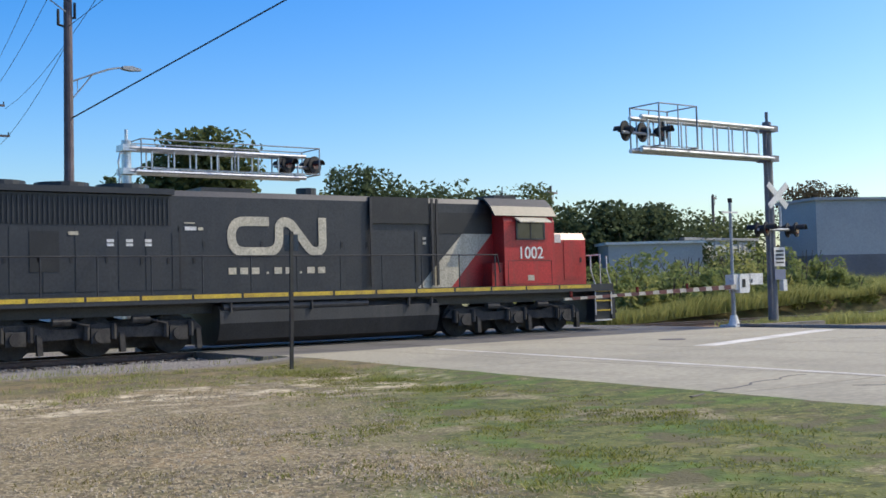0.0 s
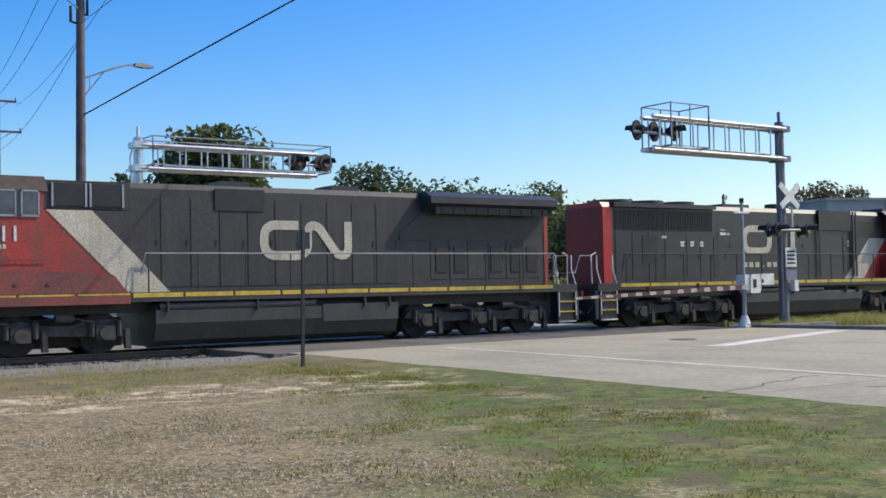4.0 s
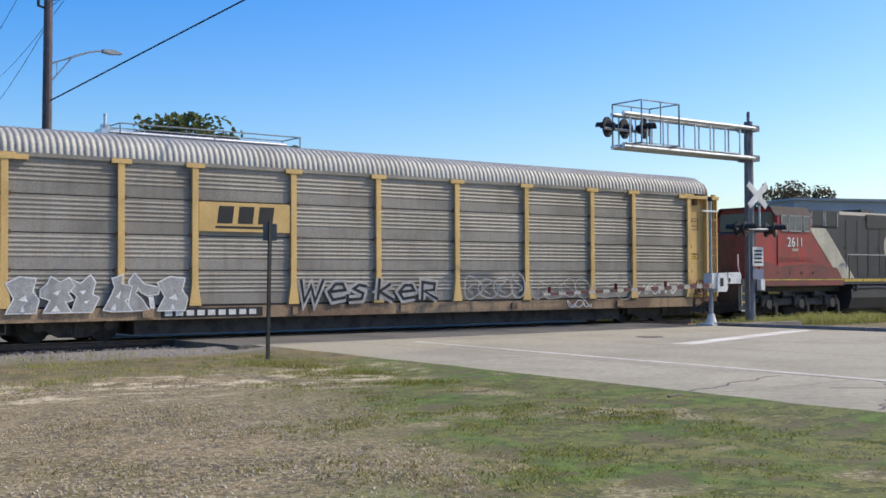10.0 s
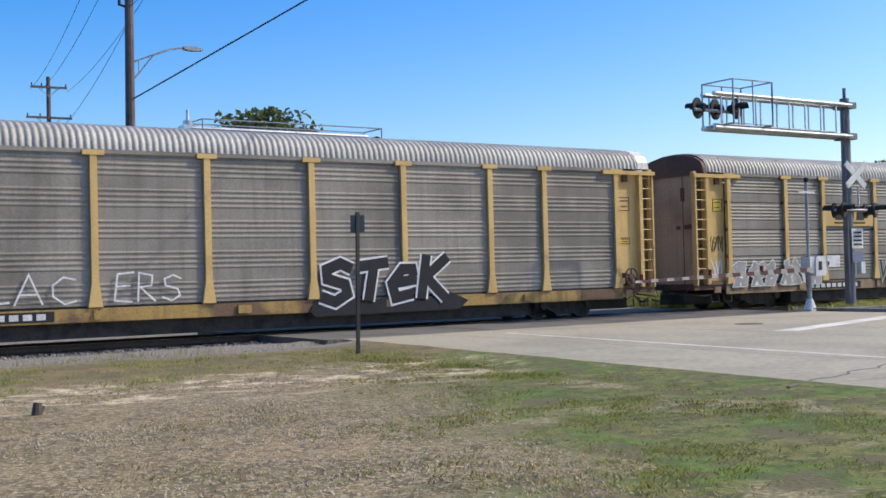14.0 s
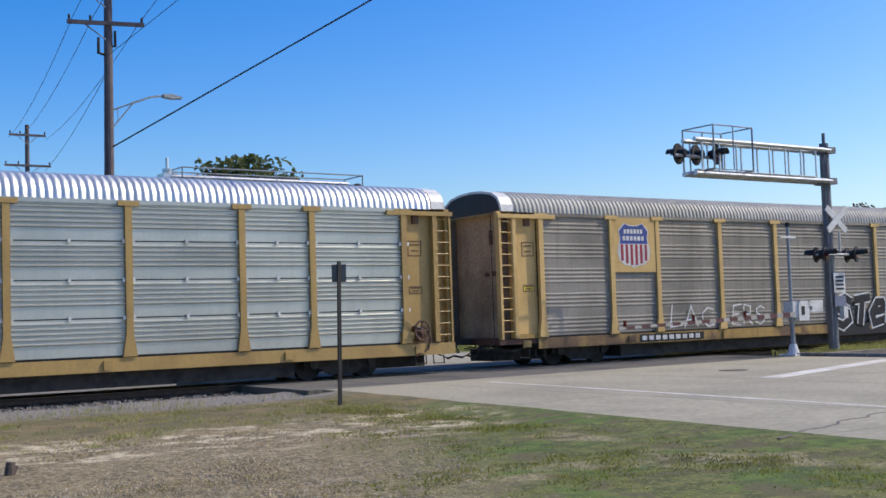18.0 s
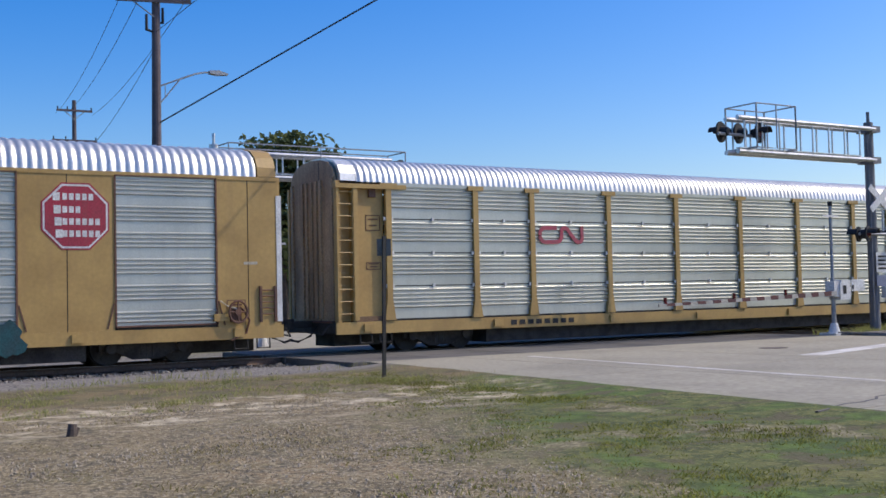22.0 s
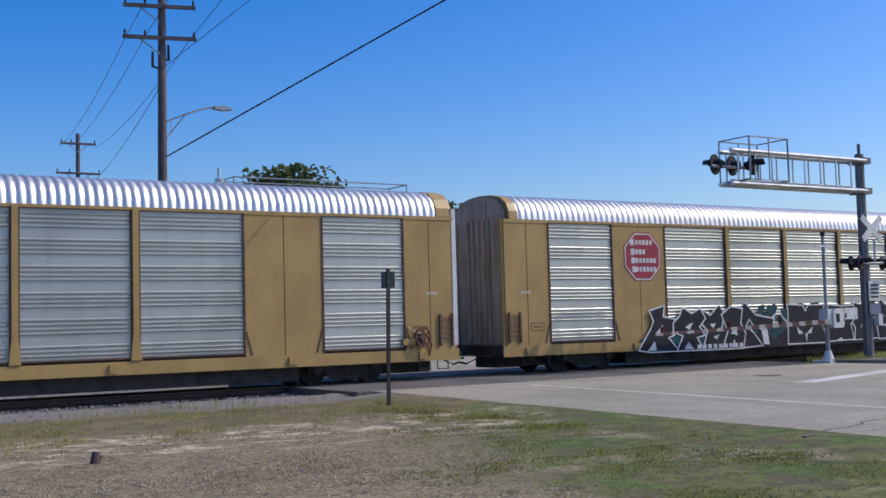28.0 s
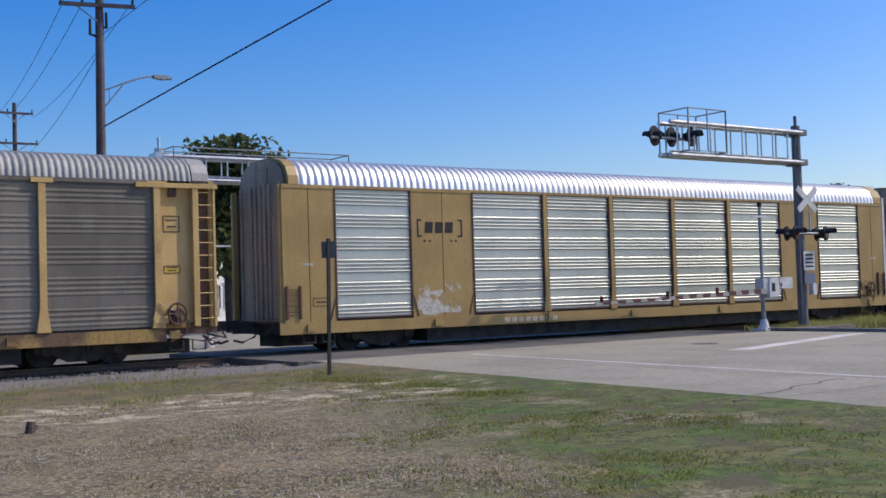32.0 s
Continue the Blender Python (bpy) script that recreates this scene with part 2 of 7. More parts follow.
M = {
    "galv_old": mat("weathered galvanised steel", (0.28, 0.258, 0.218), (0.18, 0.165, 0.138), 0.6, 0.15, 0.5, 22, 0.1, 0.5, (0.18, 0.15, 0.115), 0.1, grain=0.2),
    "galv_brown": mat("browned galvanised steel", (0.285, 0.258, 0.215), (0.175, 0.158, 0.13), 0.65, 0.1, 0.5, 22, 0.1, 0.5, (0.15, 0.125, 0.095), 0.1, grain=0.2),
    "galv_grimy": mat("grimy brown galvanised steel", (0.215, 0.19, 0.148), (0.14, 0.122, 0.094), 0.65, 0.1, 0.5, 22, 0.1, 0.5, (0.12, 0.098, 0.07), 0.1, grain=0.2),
    "galv_new": mat("bright galvanised steel", (0.54, 0.545, 0.49), (0.45, 0.455, 0.41), 0.38, 0.65, 0.5, 30, 0.03, 0.22, (0.36, 0.345, 0.31), 0.05, grain=0.1),
    "roof_old": mat("pale weathered roof steel", (0.40, 0.385, 0.345), (0.32, 0.305, 0.27), 0.6, 0.1, 0.7, 15, 0.06, 0.35, (0.3, 0.28, 0.25), grain=0.2),
    "roof_new": mat("bright roof steel", (0.84, 0.81, 0.73), (0.74, 0.71, 0.64), 0.42, 0.7, 0.7, 15, 0.04, 0.15, (0.4, 0.38, 0.35), grain=0.12),
    "yellow_old": mat("faded rack yellow", (0.66, 0.44, 0.16), (0.54, 0.35, 0.12), 0.6, 0, 0.9, 25, 0.05, 0.18, (0.34, 0.20, 0.09), grain=0.15),
    "yellow": mat("rack yellow", (0.43, 0.28, 0.088), (0.36, 0.228, 0.07), 0.5, 0, 0.9, 12, 0.04, 0.3, (0.30, 0.18, 0.07), grain=0.1),
    "end_tan": mat("rust-stained tan end doors", (0.50, 0.36, 0.22), (0.26, 0.17, 0.105), 0.65, 0, 0.5, 20, 0.05, 0.25, (0.2, 0.12, 0.07), low=0.5, high=0.72),
    "sill_dull": mat("dull stained sill", (0.34, 0.235, 0.135), (0.18, 0.115, 0.07), 0.75, 0, 0.55, 25, 0.15, 0.6, (0.14, 0.095, 0.065), low=0.46, high=0.56),
    "sill_old": mat("rusty yellow sill", (0.42, 0.265, 0.075), (0.17, 0.10, 0.05), 0.7, 0, 0.55, 25, 0.15, 0.6, (0.13, 0.085, 0.05), low=0.47, high=0.56),
    "rust": mat("brown oxide", (0.16, 0.075, 0.045), (0.10, 0.055, 0.04), 0.75, 0, 1.0, 20, 0.2, 0.5, (0.07, 0.05, 0.04)),
    "end_grey": mat("end door grey brown", (0.47, 0.40, 0.315), (0.31, 0.25, 0.185), 0.65, 0, 0.6, 20, 0.06, 0.55, (0.14, 0.105, 0.08)),
    "end_ochre": mat("dirty ochre end doors", (0.44, 0.33, 0.20), (0.29, 0.21, 0.13), 0.65, 0, 0.6, 20, 0.06, 0.5, (0.11, 0.08, 0.05)),
    "recess": mat("brown ladder recess", (0.20, 0.125, 0.07), (0.12, 0.08, 0.05), 0.75, 0, 1.0, 20, 0.1, 0.4, (0.09, 0.06, 0.045)),
    "notice_yellow": mat("bright notice yellow", (0.72, 0.52, 0.05), (0.62, 0.44, 0.06), 0.5, 0, 2, 30, 0.03),
    "iron": mat("dusty truck iron", (0.055, 0.05, 0.045), (0.025, 0.023, 0.022), 0.8, 0.2, 3, 30, 0.3),
    "iron_dust": mat("truck sideframe dust", (0.066, 0.06, 0.053), (0.035, 0.032, 0.03), 0.85, 0.1, 3, 30, 0.3),
    "tread": mat("polished tread", (0.4, 0.39, 0.38), (0.25, 0.24, 0.23), 0.3, 0.9, 4, 40, 0.05),
    "black": mat("loco black", (0.024, 0.026, 0.031), (0.032, 0.033, 0.037), 0.42, 0, 0.8, 18, 0.05, 0.25, (0.04, 0.037, 0.034)),
    "black_dusty": mat("dusty loco black", (0.034, 0.033, 0.034), (0.024, 0.023, 0.024), 0.6, 0, 0.8, 18, 0.08, 0.4, (0.055, 0.051, 0.047)),
    # near-black for vents and gaps, also for shade drawn as panels
    "dark": mat("vent and shadow black", (0.012, 0.012, 0.013), (0.02, 0.02, 0.02), 0.5, 0, 2, 20, 0.1),
    "red": mat("loco red", (0.44, 0.022, 0.022), (0.33, 0.022, 0.02), 0.4, 0, 0.9, 20, 0.05, 0.35, (0.16, 0.05, 0.04)),
    "red_dusty": mat("dusty loco red", (0.40, 0.035, 0.028), (0.26, 0.04, 0.03), 0.55, 0, 0.9, 20, 0.06, 0.7, (0.13, 0.06, 0.045)),
    # grime low on the cab side, and shade put into two end faces
    "red_grime_shade": mat("red for grime and shade", (0.23, 0.055, 0.042), (0.15, 0.052, 0.042), 0.7, 0, 0.9, 20, 0.1, 0.6, (0.085, 0.06, 0.05)),
    "gate_white": mat("worn gate white", (0.45, 0.42, 0.36), (0.36, 0.335, 0.29), 0.6, 0, 2, 30, 0.05, 0.4, (0.2, 0.17, 0.16)),
    "cream": mat("loco cream", (0.55, 0.50, 0.38), (0.45, 0.41, 0.32), 0.5, 0, 1, 20, 0.05, 0.35, (0.25, 0.2, 0.15)),
    "white": mat("white paint", (0.72, 0.71, 0.68), (0.6, 0.59, 0.56), 0.5, 0, 2, 30, 0.05, 0.25, (0.4, 0.36, 0.3)),
    "stripe": mat("sill stripe yellow", (0.60, 0.42, 0.04), (0.45, 0.30, 0.04), 0.5, 0, 2, 30, 0.05, 0.4, (0.2, 0.15, 0.06)),
    "tank": mat("tank black", (0.038, 0.037, 0.036), (0.028, 0.027, 0.026), 0.5, 0, 1, 20, 0.1, 0.5, (0.06, 0.055, 0.05)),
    "glass": mat("dark cab glass", (0.02, 0.025, 0.03), (0.03, 0.035, 0.04), 0.08, 0, 1, 5, 0),
    "blind": mat("light window film", (0.09, 0.10, 0.115), (0.06, 0.07, 0.08), 0.25, 0, 1, 5, 0),
    "alu": mat("aluminium", (0.62, 0.63, 0.64), (0.5, 0.51, 0.52), 0.35, 0.8, 2, 30, 0.05),
    "galv_pole": mat("galvanised pole", (0.36, 0.37, 0.38), (0.27, 0.28, 0.29), 0.5, 0.5, 2, 30, 0.05),
    # backlighting of the near mast is put into this darker grey
    "mast_steel_backlit": mat("mast steel darkened as backlit", (0.19, 0.19, 0.20), (0.14, 0.14, 0.15), 0.6, 0.2, 2, 30, 0.05),
    "signal_black": mat("signal black", (0.012, 0.012, 0.013), (0.018, 0.018, 0.018), 0.7, 0, 2, 30, 0.05),
    "lens": mat("signal red lens", (0.16, 0.012, 0.015), (0.1, 0.01, 0.01), 0.15, 0, 2, 30, 0),
    "gate_red": mat("gate red", (0.11, 0.032, 0.03), (0.08, 0.03, 0.03), 0.5, 0, 2, 30, 0.05),
    "wood_pole": mat("old pole wood", (0.15, 0.122, 0.128), (0.10, 0.08, 0.086), 0.85, 0, 2, 40, 0.4, 0.5, (0.045, 0.037, 0.038)),
    "wire": mat("cable black", (0.03, 0.03, 0.035), (0.03, 0.03, 0.03), 0.6, 0, 2, 30, 0),
    "post_steel": mat("dark sign post", (0.05, 0.05, 0.045), (0.035, 0.03, 0.03), 0.6, 0.5, 3, 30, 0.1),
    "sign_back": mat("dull sign back", (0.14, 0.14, 0.13), (0.11, 0.105, 0.10), 0.6, 0.1, 3, 30, 0.05),
    "concrete": mat("road concrete", (0.355, 0.318, 0.228), (0.285, 0.256, 0.185), 0.85, 0, 0.4, 9, 0.1, grain=0.22),
    "concrete_dark": mat("crossing concrete", (0.13, 0.12, 0.105), (0.09, 0.083, 0.075), 0.85, 0, 0.6, 14, 0.2),
    "kerb": mat("kerb concrete", (0.23, 0.205, 0.17), (0.15, 0.132, 0.11), 0.85, 0, 1.5, 20, 0.2),
    "paint": mat("worn road paint", (0.70, 0.66, 0.58), (0.52, 0.48, 0.41), 0.7, 0, 1.5, 12, 0.05, grain=0.2),
    "paint_worn": mat("thin road paint", (0.62, 0.57, 0.49), (0.46, 0.41, 0.33), 0.75, 0, 1.2, 10, 0.05, grain=0.25),
    "crack": mat("tarred crack", (0.10, 0.09, 0.08), (0.16, 0.14, 0.12), 0.8, 0, 3, 30, 0.1),
    "rail": mat("rail steel", (0.13, 0.085, 0.065), (0.09, 0.065, 0.05), 0.6, 0.5, 3, 30, 0.1),
    "tie": mat("old ties", (0.075, 0.055, 0.045), (0.05, 0.04, 0.035), 0.9, 0, 3, 30, 0.3),
    "stone": mat("ballast stone", (0.27, 0.245, 0.215), (0.14, 0.128, 0.115), 0.9, 0, 0.7, 25, 0.4),
    "gravel": mat("pale gravel", (0.44, 0.37, 0.265), (0.25, 0.20, 0.135), 0.9, 0, 0.9, 25, 0.4),
    "wall_white": mat("white siding", (0.72, 0.71, 0.68), (0.62, 0.61, 0.58), 0.7, 0, 1, 15, 0.1),
    "wall_grey": mat("grey metal cladding", (0.37, 0.375, 0.385), (0.33, 0.335, 0.345), 0.6, 0.2, 0.3, 8, 0.05, grain=0.1),
    "wall_dark": mat("dark grey cladding", (0.155, 0.15, 0.165), (0.13, 0.127, 0.14), 0.7, 0.1, 0.3, 8, 0.05, grain=0.1),
    "roof_green": mat("green shingles", (0.09, 0.12, 0.10), (0.07, 0.09, 0.08), 0.85, 0, 2, 20, 0.2),
    "bark": mat("bark", (0.10, 0.075, 0.06), (0.06, 0.05, 0.04), 0.9, 0, 3, 25, 0.5),
    "plate_blue": mat("faded notice blue", (0.16, 0.18, 0.26), (0.12, 0.14, 0.2), 0.5, 0, 2, 30, 0.05),
    "blue": mat("shield blue", (0.03, 0.06, 0.30), (0.04, 0.07, 0.26), 0.5, 0, 2, 30, 0.05),
    "shield_red": mat("emblem red", (0.38, 0.025, 0.05), (0.32, 0.03, 0.05), 0.5, 0, 2, 30, 0.05, 0.2),
    "logo_red": mat("faded emblem red", (0.42, 0.06, 0.09), (0.36, 0.08, 0.1), 0.5, 0, 2, 30, 0.05, 0.3),
    "spray_white": mat("white spray paint", (0.80, 0.80, 0.78), (0.68, 0.68, 0.67), 0.6, 0, 3, 30, 0.05, 0.3, (0.35, 0.35, 0.34)),
    "spray_grey": mat("grey spray paint", (0.40, 0.39, 0.37), (0.30, 0.29, 0.275), 0.6, 0, 3, 30, 0.05, 0.5, (0.22, 0.21, 0.2)),
    "smear": mat("scrubbed paint", (0.60, 0.55, 0.45), (0.43, 0.30, 0.12), 0.7, 0, 3.0, 14, 0.05, low=0.46, high=0.54),
    "spray_black": mat("black spray paint", (0.014, 0.015, 0.02), (0.02, 0.02, 0.025), 0.85, 0, 3, 30, 0.05),
    "spray_teal": mat("teal spray paint", (0.015, 0.075, 0.085), (0.02, 0.06, 0.07), 0.85, 0, 3, 30, 0.05),
    "leaf": leaf_mat("tree leaves", (0.085, 0.11, 0.045), (0.16, 0.18, 0.075), 0.35),
    "leaf_dark": leaf_mat("dark tree leaves", (0.06, 0.085, 0.045), (0.115, 0.14, 0.07), 0.35),
    "leaf_rust": leaf_mat("dark bronze leaves", (0.07, 0.06, 0.04), (0.13, 0.105, 0.065)),
    "brush": leaf_mat("bush leaves", (0.17, 0.21, 0.075), (0.32, 0.34, 0.125), 0.4),
    "weed": leaf_mat("tall weeds", (0.23, 0.25, 0.08), (0.44, 0.42, 0.16), 0.45),
    "grass": leaf_mat("green grass", (0.148, 0.175, 0.036), (0.339, 0.330, 0.085), 0.45),
    "grass_dark": leaf_mat("dark green grass", (0.111, 0.125, 0.029), (0.244, 0.235, 0.064), 0.42),
    "olive": leaf_mat("half-dry grass", (0.170, 0.150, 0.051), (0.360, 0.300, 0.128), 0.4),
    "dry": leaf_mat("dry grass", (0.297, 0.230, 0.128), (0.615, 0.500, 0.315), 0.4),
}


def ground_mat():
    """Lawn by the road, dry gravelly turf beside it, bare sand strips and grey ballast dust along the track."""
    m = bpy.data.materials.new("ground")
    m.use_nodes = True
    n, ln = m.node_tree.nodes, m.node_tree.links
    b = n["Principled BSDF"]
    b.inputs["Roughness"].default_value = 0.95
    co = n.new("ShaderNodeTexCoord")
    sep = n.new("ShaderNodeSeparateXYZ")
    ln.new(co.outputs["Object"], sep.inputs[0])

    def noise_at(scale, detail=5):
        t = n.new("ShaderNodeTexNoise")
        t.inputs["Scale"].default_value, t.inputs["Detail"].default_value = scale, detail
        ln.new(co.outputs["Object"], t.inputs["Vector"])
        return t.outputs["Fac"]

    def calc(op, a, c, d=None):
        x = n.new("ShaderNodeMath")
        x.operation = op
        for i, v in enumerate((a, c) if d is None else (a, c, d)):
            if isinstance(v, bpy.types.NodeSocket):
                ln.new(v, x.inputs[i])
            else:
                x.inputs[i].default_value = v
        return x.outputs[0]

    def step(v, a, c):
        r = n.new("ShaderNodeMapRange")
        r.interpolation_type = "SMOOTHSTEP"
        ln.new(v, r.inputs[0])
        r.inputs[1].default_value, r.inputs[2].default_value = a, c
        return r.outputs[0]

    def mix(f, a, c):
        x = n.new("ShaderNodeMix")
        x.data_type = "RGBA"
        ln.new(f, x.inputs[0])
        for i, v in ((6, a), (7, c)):
            if isinstance(v, bpy.types.NodeSocket):
                ln.new(v, x.inputs[i])
            else:
                x.inputs[i].default_value = (*v, 1)
        return x.outputs[2]
    big, mid, small = noise_at(0.22), noise_at(0.9, 7), noise_at(16.0, 8)
    grit, patch = noise_at(38.0, 3), noise_at(0.38, 4)
    dry = mix(step(mid, 0.38, 0.62), (0.242, 0.187, 0.091), (0.170, 0.128, 0.060))
    dry = mix(step(patch, 0.52, 0.60), dry, (0.154, 0.128, 0.049))
    dry = mix(step(noise_at(0.31, 6), 0.56, 0.63), dry, (0.252, 0.178, 0.084))
    dry = mix(step(noise_at(5.0, 6), 0.50, 0.60), dry, (0.124, 0.094, 0.045))
    dry = mix(step(noise_at(2.2, 8), 0.52, 0.60), dry, (0.108, 0.086, 0.044))
    dry = mix(step(noise_at(9.0, 7), 0.54, 0.60), dry, (0.278, 0.222, 0.122))
    dry = mix(step(small, 0.54, 0.60), dry, (0.371, 0.300, 0.172))
    dry = mix(step(grit, 0.57, 0.63), dry, (0.072, 0.054, 0.027))
    tuft = noise_at(4.0, 7)
    green = mix(step(mid, 0.35, 0.65), (0.095, 0.112, 0.020), (0.146, 0.136, 0.034))
    green = mix(step(tuft, 0.46, 0.58), green, (0.060, 0.070, 0.013))
    green = mix(step(small, 0.54, 0.64), green, (0.206, 0.205, 0.046))
    green = mix(step(noise_at(0.55, 6), 0.57, 0.63), green, mix(step(small, 0.45, 0.6), (0.154, 0.130, 0.059), (0.309, 0.265, 0.139)))
    green = mix(step(noise_at(0.8, 6), 0.50, 0.62), green, mix(step(tuft, 0.4, 0.6), (0.101, 0.150, 0.017), (0.060, 0.088, 0.011)))
    green = mix(step(noise_at(1.7, 8), 0.53, 0.62), green, (0.103, 0.088, 0.034))
    wob = calc("MULTIPLY_ADD", big, 4.0, -2.0)
    wob = calc("ADD", wob, calc("MULTIPLY_ADD", mid, 1.6, -0.8))
    # the lawn lies on the road's side of a slanting line
    side = calc("ADD", calc("MULTIPLY_ADD", sep.outputs[1], -0.46, sep.outputs[0]), wob)
    col = mix(step(side, 1.0, 3.4), dry, green)
    col = mix(calc("SUBTRACT", 1.0, step(calc("ADD", sep.outputs[1], wob), 4.8, 7.6)), col, green)
    far = step(calc("ADD", sep.outputs[1], wob), 20.5, 22.5)
    edge = mix(step(mid, 0.4, 0.6), (0.129, 0.115, 0.042), (0.196, 0.145, 0.063))
    edge = mix(step(noise_at(2.6, 8), 0.5, 0.62), edge, (0.103, 0.080, 0.038))
    col = mix(step(calc("ADD", sep.outputs[1], wob), 17.0, 19.5), col, edge)
    flat = n.new("ShaderNodeMapping")
    flat.inputs["Scale"].default_value = (0.8, 1.15, 1.0)
    ln.new(co.outputs["Object"], flat.inputs[0])
    strip = n.new("ShaderNodeTexNoise")
    strip.inputs["Scale"].default_value, strip.inputs["Detail"].default_value = 1.15, 9
    ln.new(flat.outputs[0], strip.inputs["Vector"])
    sand = calc("MULTIPLY", calc("MULTIPLY", step(strip.outputs["Fac"], 0.46, 0.56), step(noise_at(2.4, 7), 0.42, 0.56)), calc("MULTIPLY", step(sep.outputs[1], 13.5, 15.5), calc("SUBTRACT", 1.0, step(sep.outputs[1], 17.5, 18.8))))
    sand = calc("MULTIPLY", sand, calc("SUBTRACT", 1.0, step(side, 2.4, 4.2)))
    col = mix(sand, col, mix(step(noise_at(6.0, 7), 0.42, 0.60), (0.560, 0.470, 0.310), (0.340, 0.275, 0.170)))
    right = step(sep.outputs[0], 30.0, 31.0)
    bal = step(calc("ADD", sep.outputs[1], calc("MULTIPLY_ADD", mid, 2.0, -1.0)), 22.0, 23.5)
    stones = mix(step(small, 0.35, 0.65), (0.12, 0.11, 0.098), (0.27, 0.245, 0.215))
    bal = calc("MULTIPLY", bal, calc("SUBTRACT", 1.0, calc("MULTIPLY", right, calc("SUBTRACT", 1.0, step(sep.outputs[1], 26.3, 27.0)))))
    bal = calc("MULTIPLY", bal, calc("SUBTRACT", 1.0, calc("MULTIPLY", right, step(sep.outputs[1], 31.0, 32.0))))
    col = mix(calc("MULTIPLY", bal, calc("SUBTRACT", 1.0, step(sep.outputs[1], 33.0, 35.0))), col, stones)
    beyond = step(calc("ADD", sep.outputs[1], wob), 33.0, 36.0)
    col = mix(beyond, col, mix(step(mid, 0.4, 0.6), (0.15, 0.165, 0.05), (0.22, 0.20, 0.09)))
    ln.new(col, b.inputs["Base Color"])
    bp = n.new("ShaderNodeBump")
    bp.inputs["Strength"].default_value, bp.inputs["Distance"].default_value = 0.7, 0.04
    ln.new(small, bp.inputs["Height"])
    ln.new(bp.outputs[0], b.inputs["Normal"])
    return m


# ---- mesh helpers ----


def box(bm, x0, x1, y0, y1, z0, z1):
    v = [bm.verts.new(p) for p in ((x0, y0, z0), (x1, y0, z0), (x1, y1, z0), (x0, y1, z0), (x0, y0, z1), (x1, y0, z1), (x1, y1, z1), (x0, y1, z1))]
    for f in ((3, 2, 1, 0), (4, 5, 6, 7), (0, 1, 5, 4), (1, 2, 6, 5), (2, 3, 7, 6), (3, 0, 4, 7)):
        bm.faces.new([v[i] for i in f])
    return bm


def prism(bm, pts, axis, a, b):
    """A flat outline of (u, w) pairs drawn out along an axis from a to b. axis x: (y, z); y: (x, z); z: (x, y)."""
    def at(u, w, d):
        return {"x": (d, u, w), "y": (u, d, w), "z": (u, w, d)}[axis]
    lo, hi = [bm.verts.new(at(u, w, a)) for u, w in pts], [bm.verts.new(at(u, w, b)) for u, w in pts]
    k = len(pts)
    bm.faces.new(lo)
    bm.faces.new(hi[::-1])
    for i in range(k):
        bm.faces.new((lo[i], hi[i], hi[(i + 1) % k], lo[(i + 1) % k]))
    return bm


def rod(bm, p, q, r, n=8, r2=None):
    p, q = Vector(p), Vector(q)
    r2 = r if r2 is None else r2
    turn = (q - p).to_track_quat("Z", "Y")
    lo, hi = [], []
    for i in range(n):
        a = 2 * math.pi * i / n
        d = turn @ Vector((math.cos(a), math.sin(a), 0))
        lo.append(bm.verts.new(p + d * r))
        hi.append(bm.verts.new(q + d * r2))
    bm.faces.new(lo[::-1])
    bm.faces.new(hi)
    for i in range(n):
        bm.faces.new((lo[i], lo[(i + 1) % n], hi[(i + 1) % n], hi[i]))
    return bm


def pipe(bm, pts, r, n=6):
    """One bent tube through the points."""
    p = [Vector(q) for q in pts]
    closed = (p[0] - p[-1]).length < 1e-6
    if closed:
        p.pop()
    k = len(p)
    rings = []
    for i in range(k):
        u = p[i] - p[i - 1] if i or closed else p[1] - p[0]
        v = p[(i + 1) % k] - p[i] if i < k - 1 or closed else u
        t = (u.normalized() + v.normalized())
        t = t.normalized() if t.length > 1e-3 else u.normalized()
        s = r / max(0.6, t.dot(u.normalized()))
        turn = t.to_track_quat("Z", "Y") if abs(t.z) > 0.9 else t.to_track_quat("X", "Z") @ Euler((0, math.pi / 2, 0)).to_quaternion()
        rings.append([bm.verts.new(p[i] + turn @ Vector((math.cos(2 * math.pi * j / n), math.sin(2 * math.pi * j / n), 0)) * s) for j in range(n)])

    def join(a, b):
        # start each side at the nearest vertex of the next ring
        o = min(range(n), key=lambda q: (a[0].co - b[q].co).length)
        w = 1 if (a[1].co - b[(o + 1) % n].co).length < (a[1].co - b[(o - 1) % n].co).length else -1
        for j in range(n):
            bm.faces.new((a[j], a[(j + 1) % n], b[(o + w * (j + 1)) % n], b[(o + w * j) % n]))
    for a, b in zip(rings, rings[1:] + (rings[:1] if closed else [])):
        join(a, b)
    if not closed:
        bm.faces.new(rings[0])
        bm.faces.new(rings[-1])
    return bm


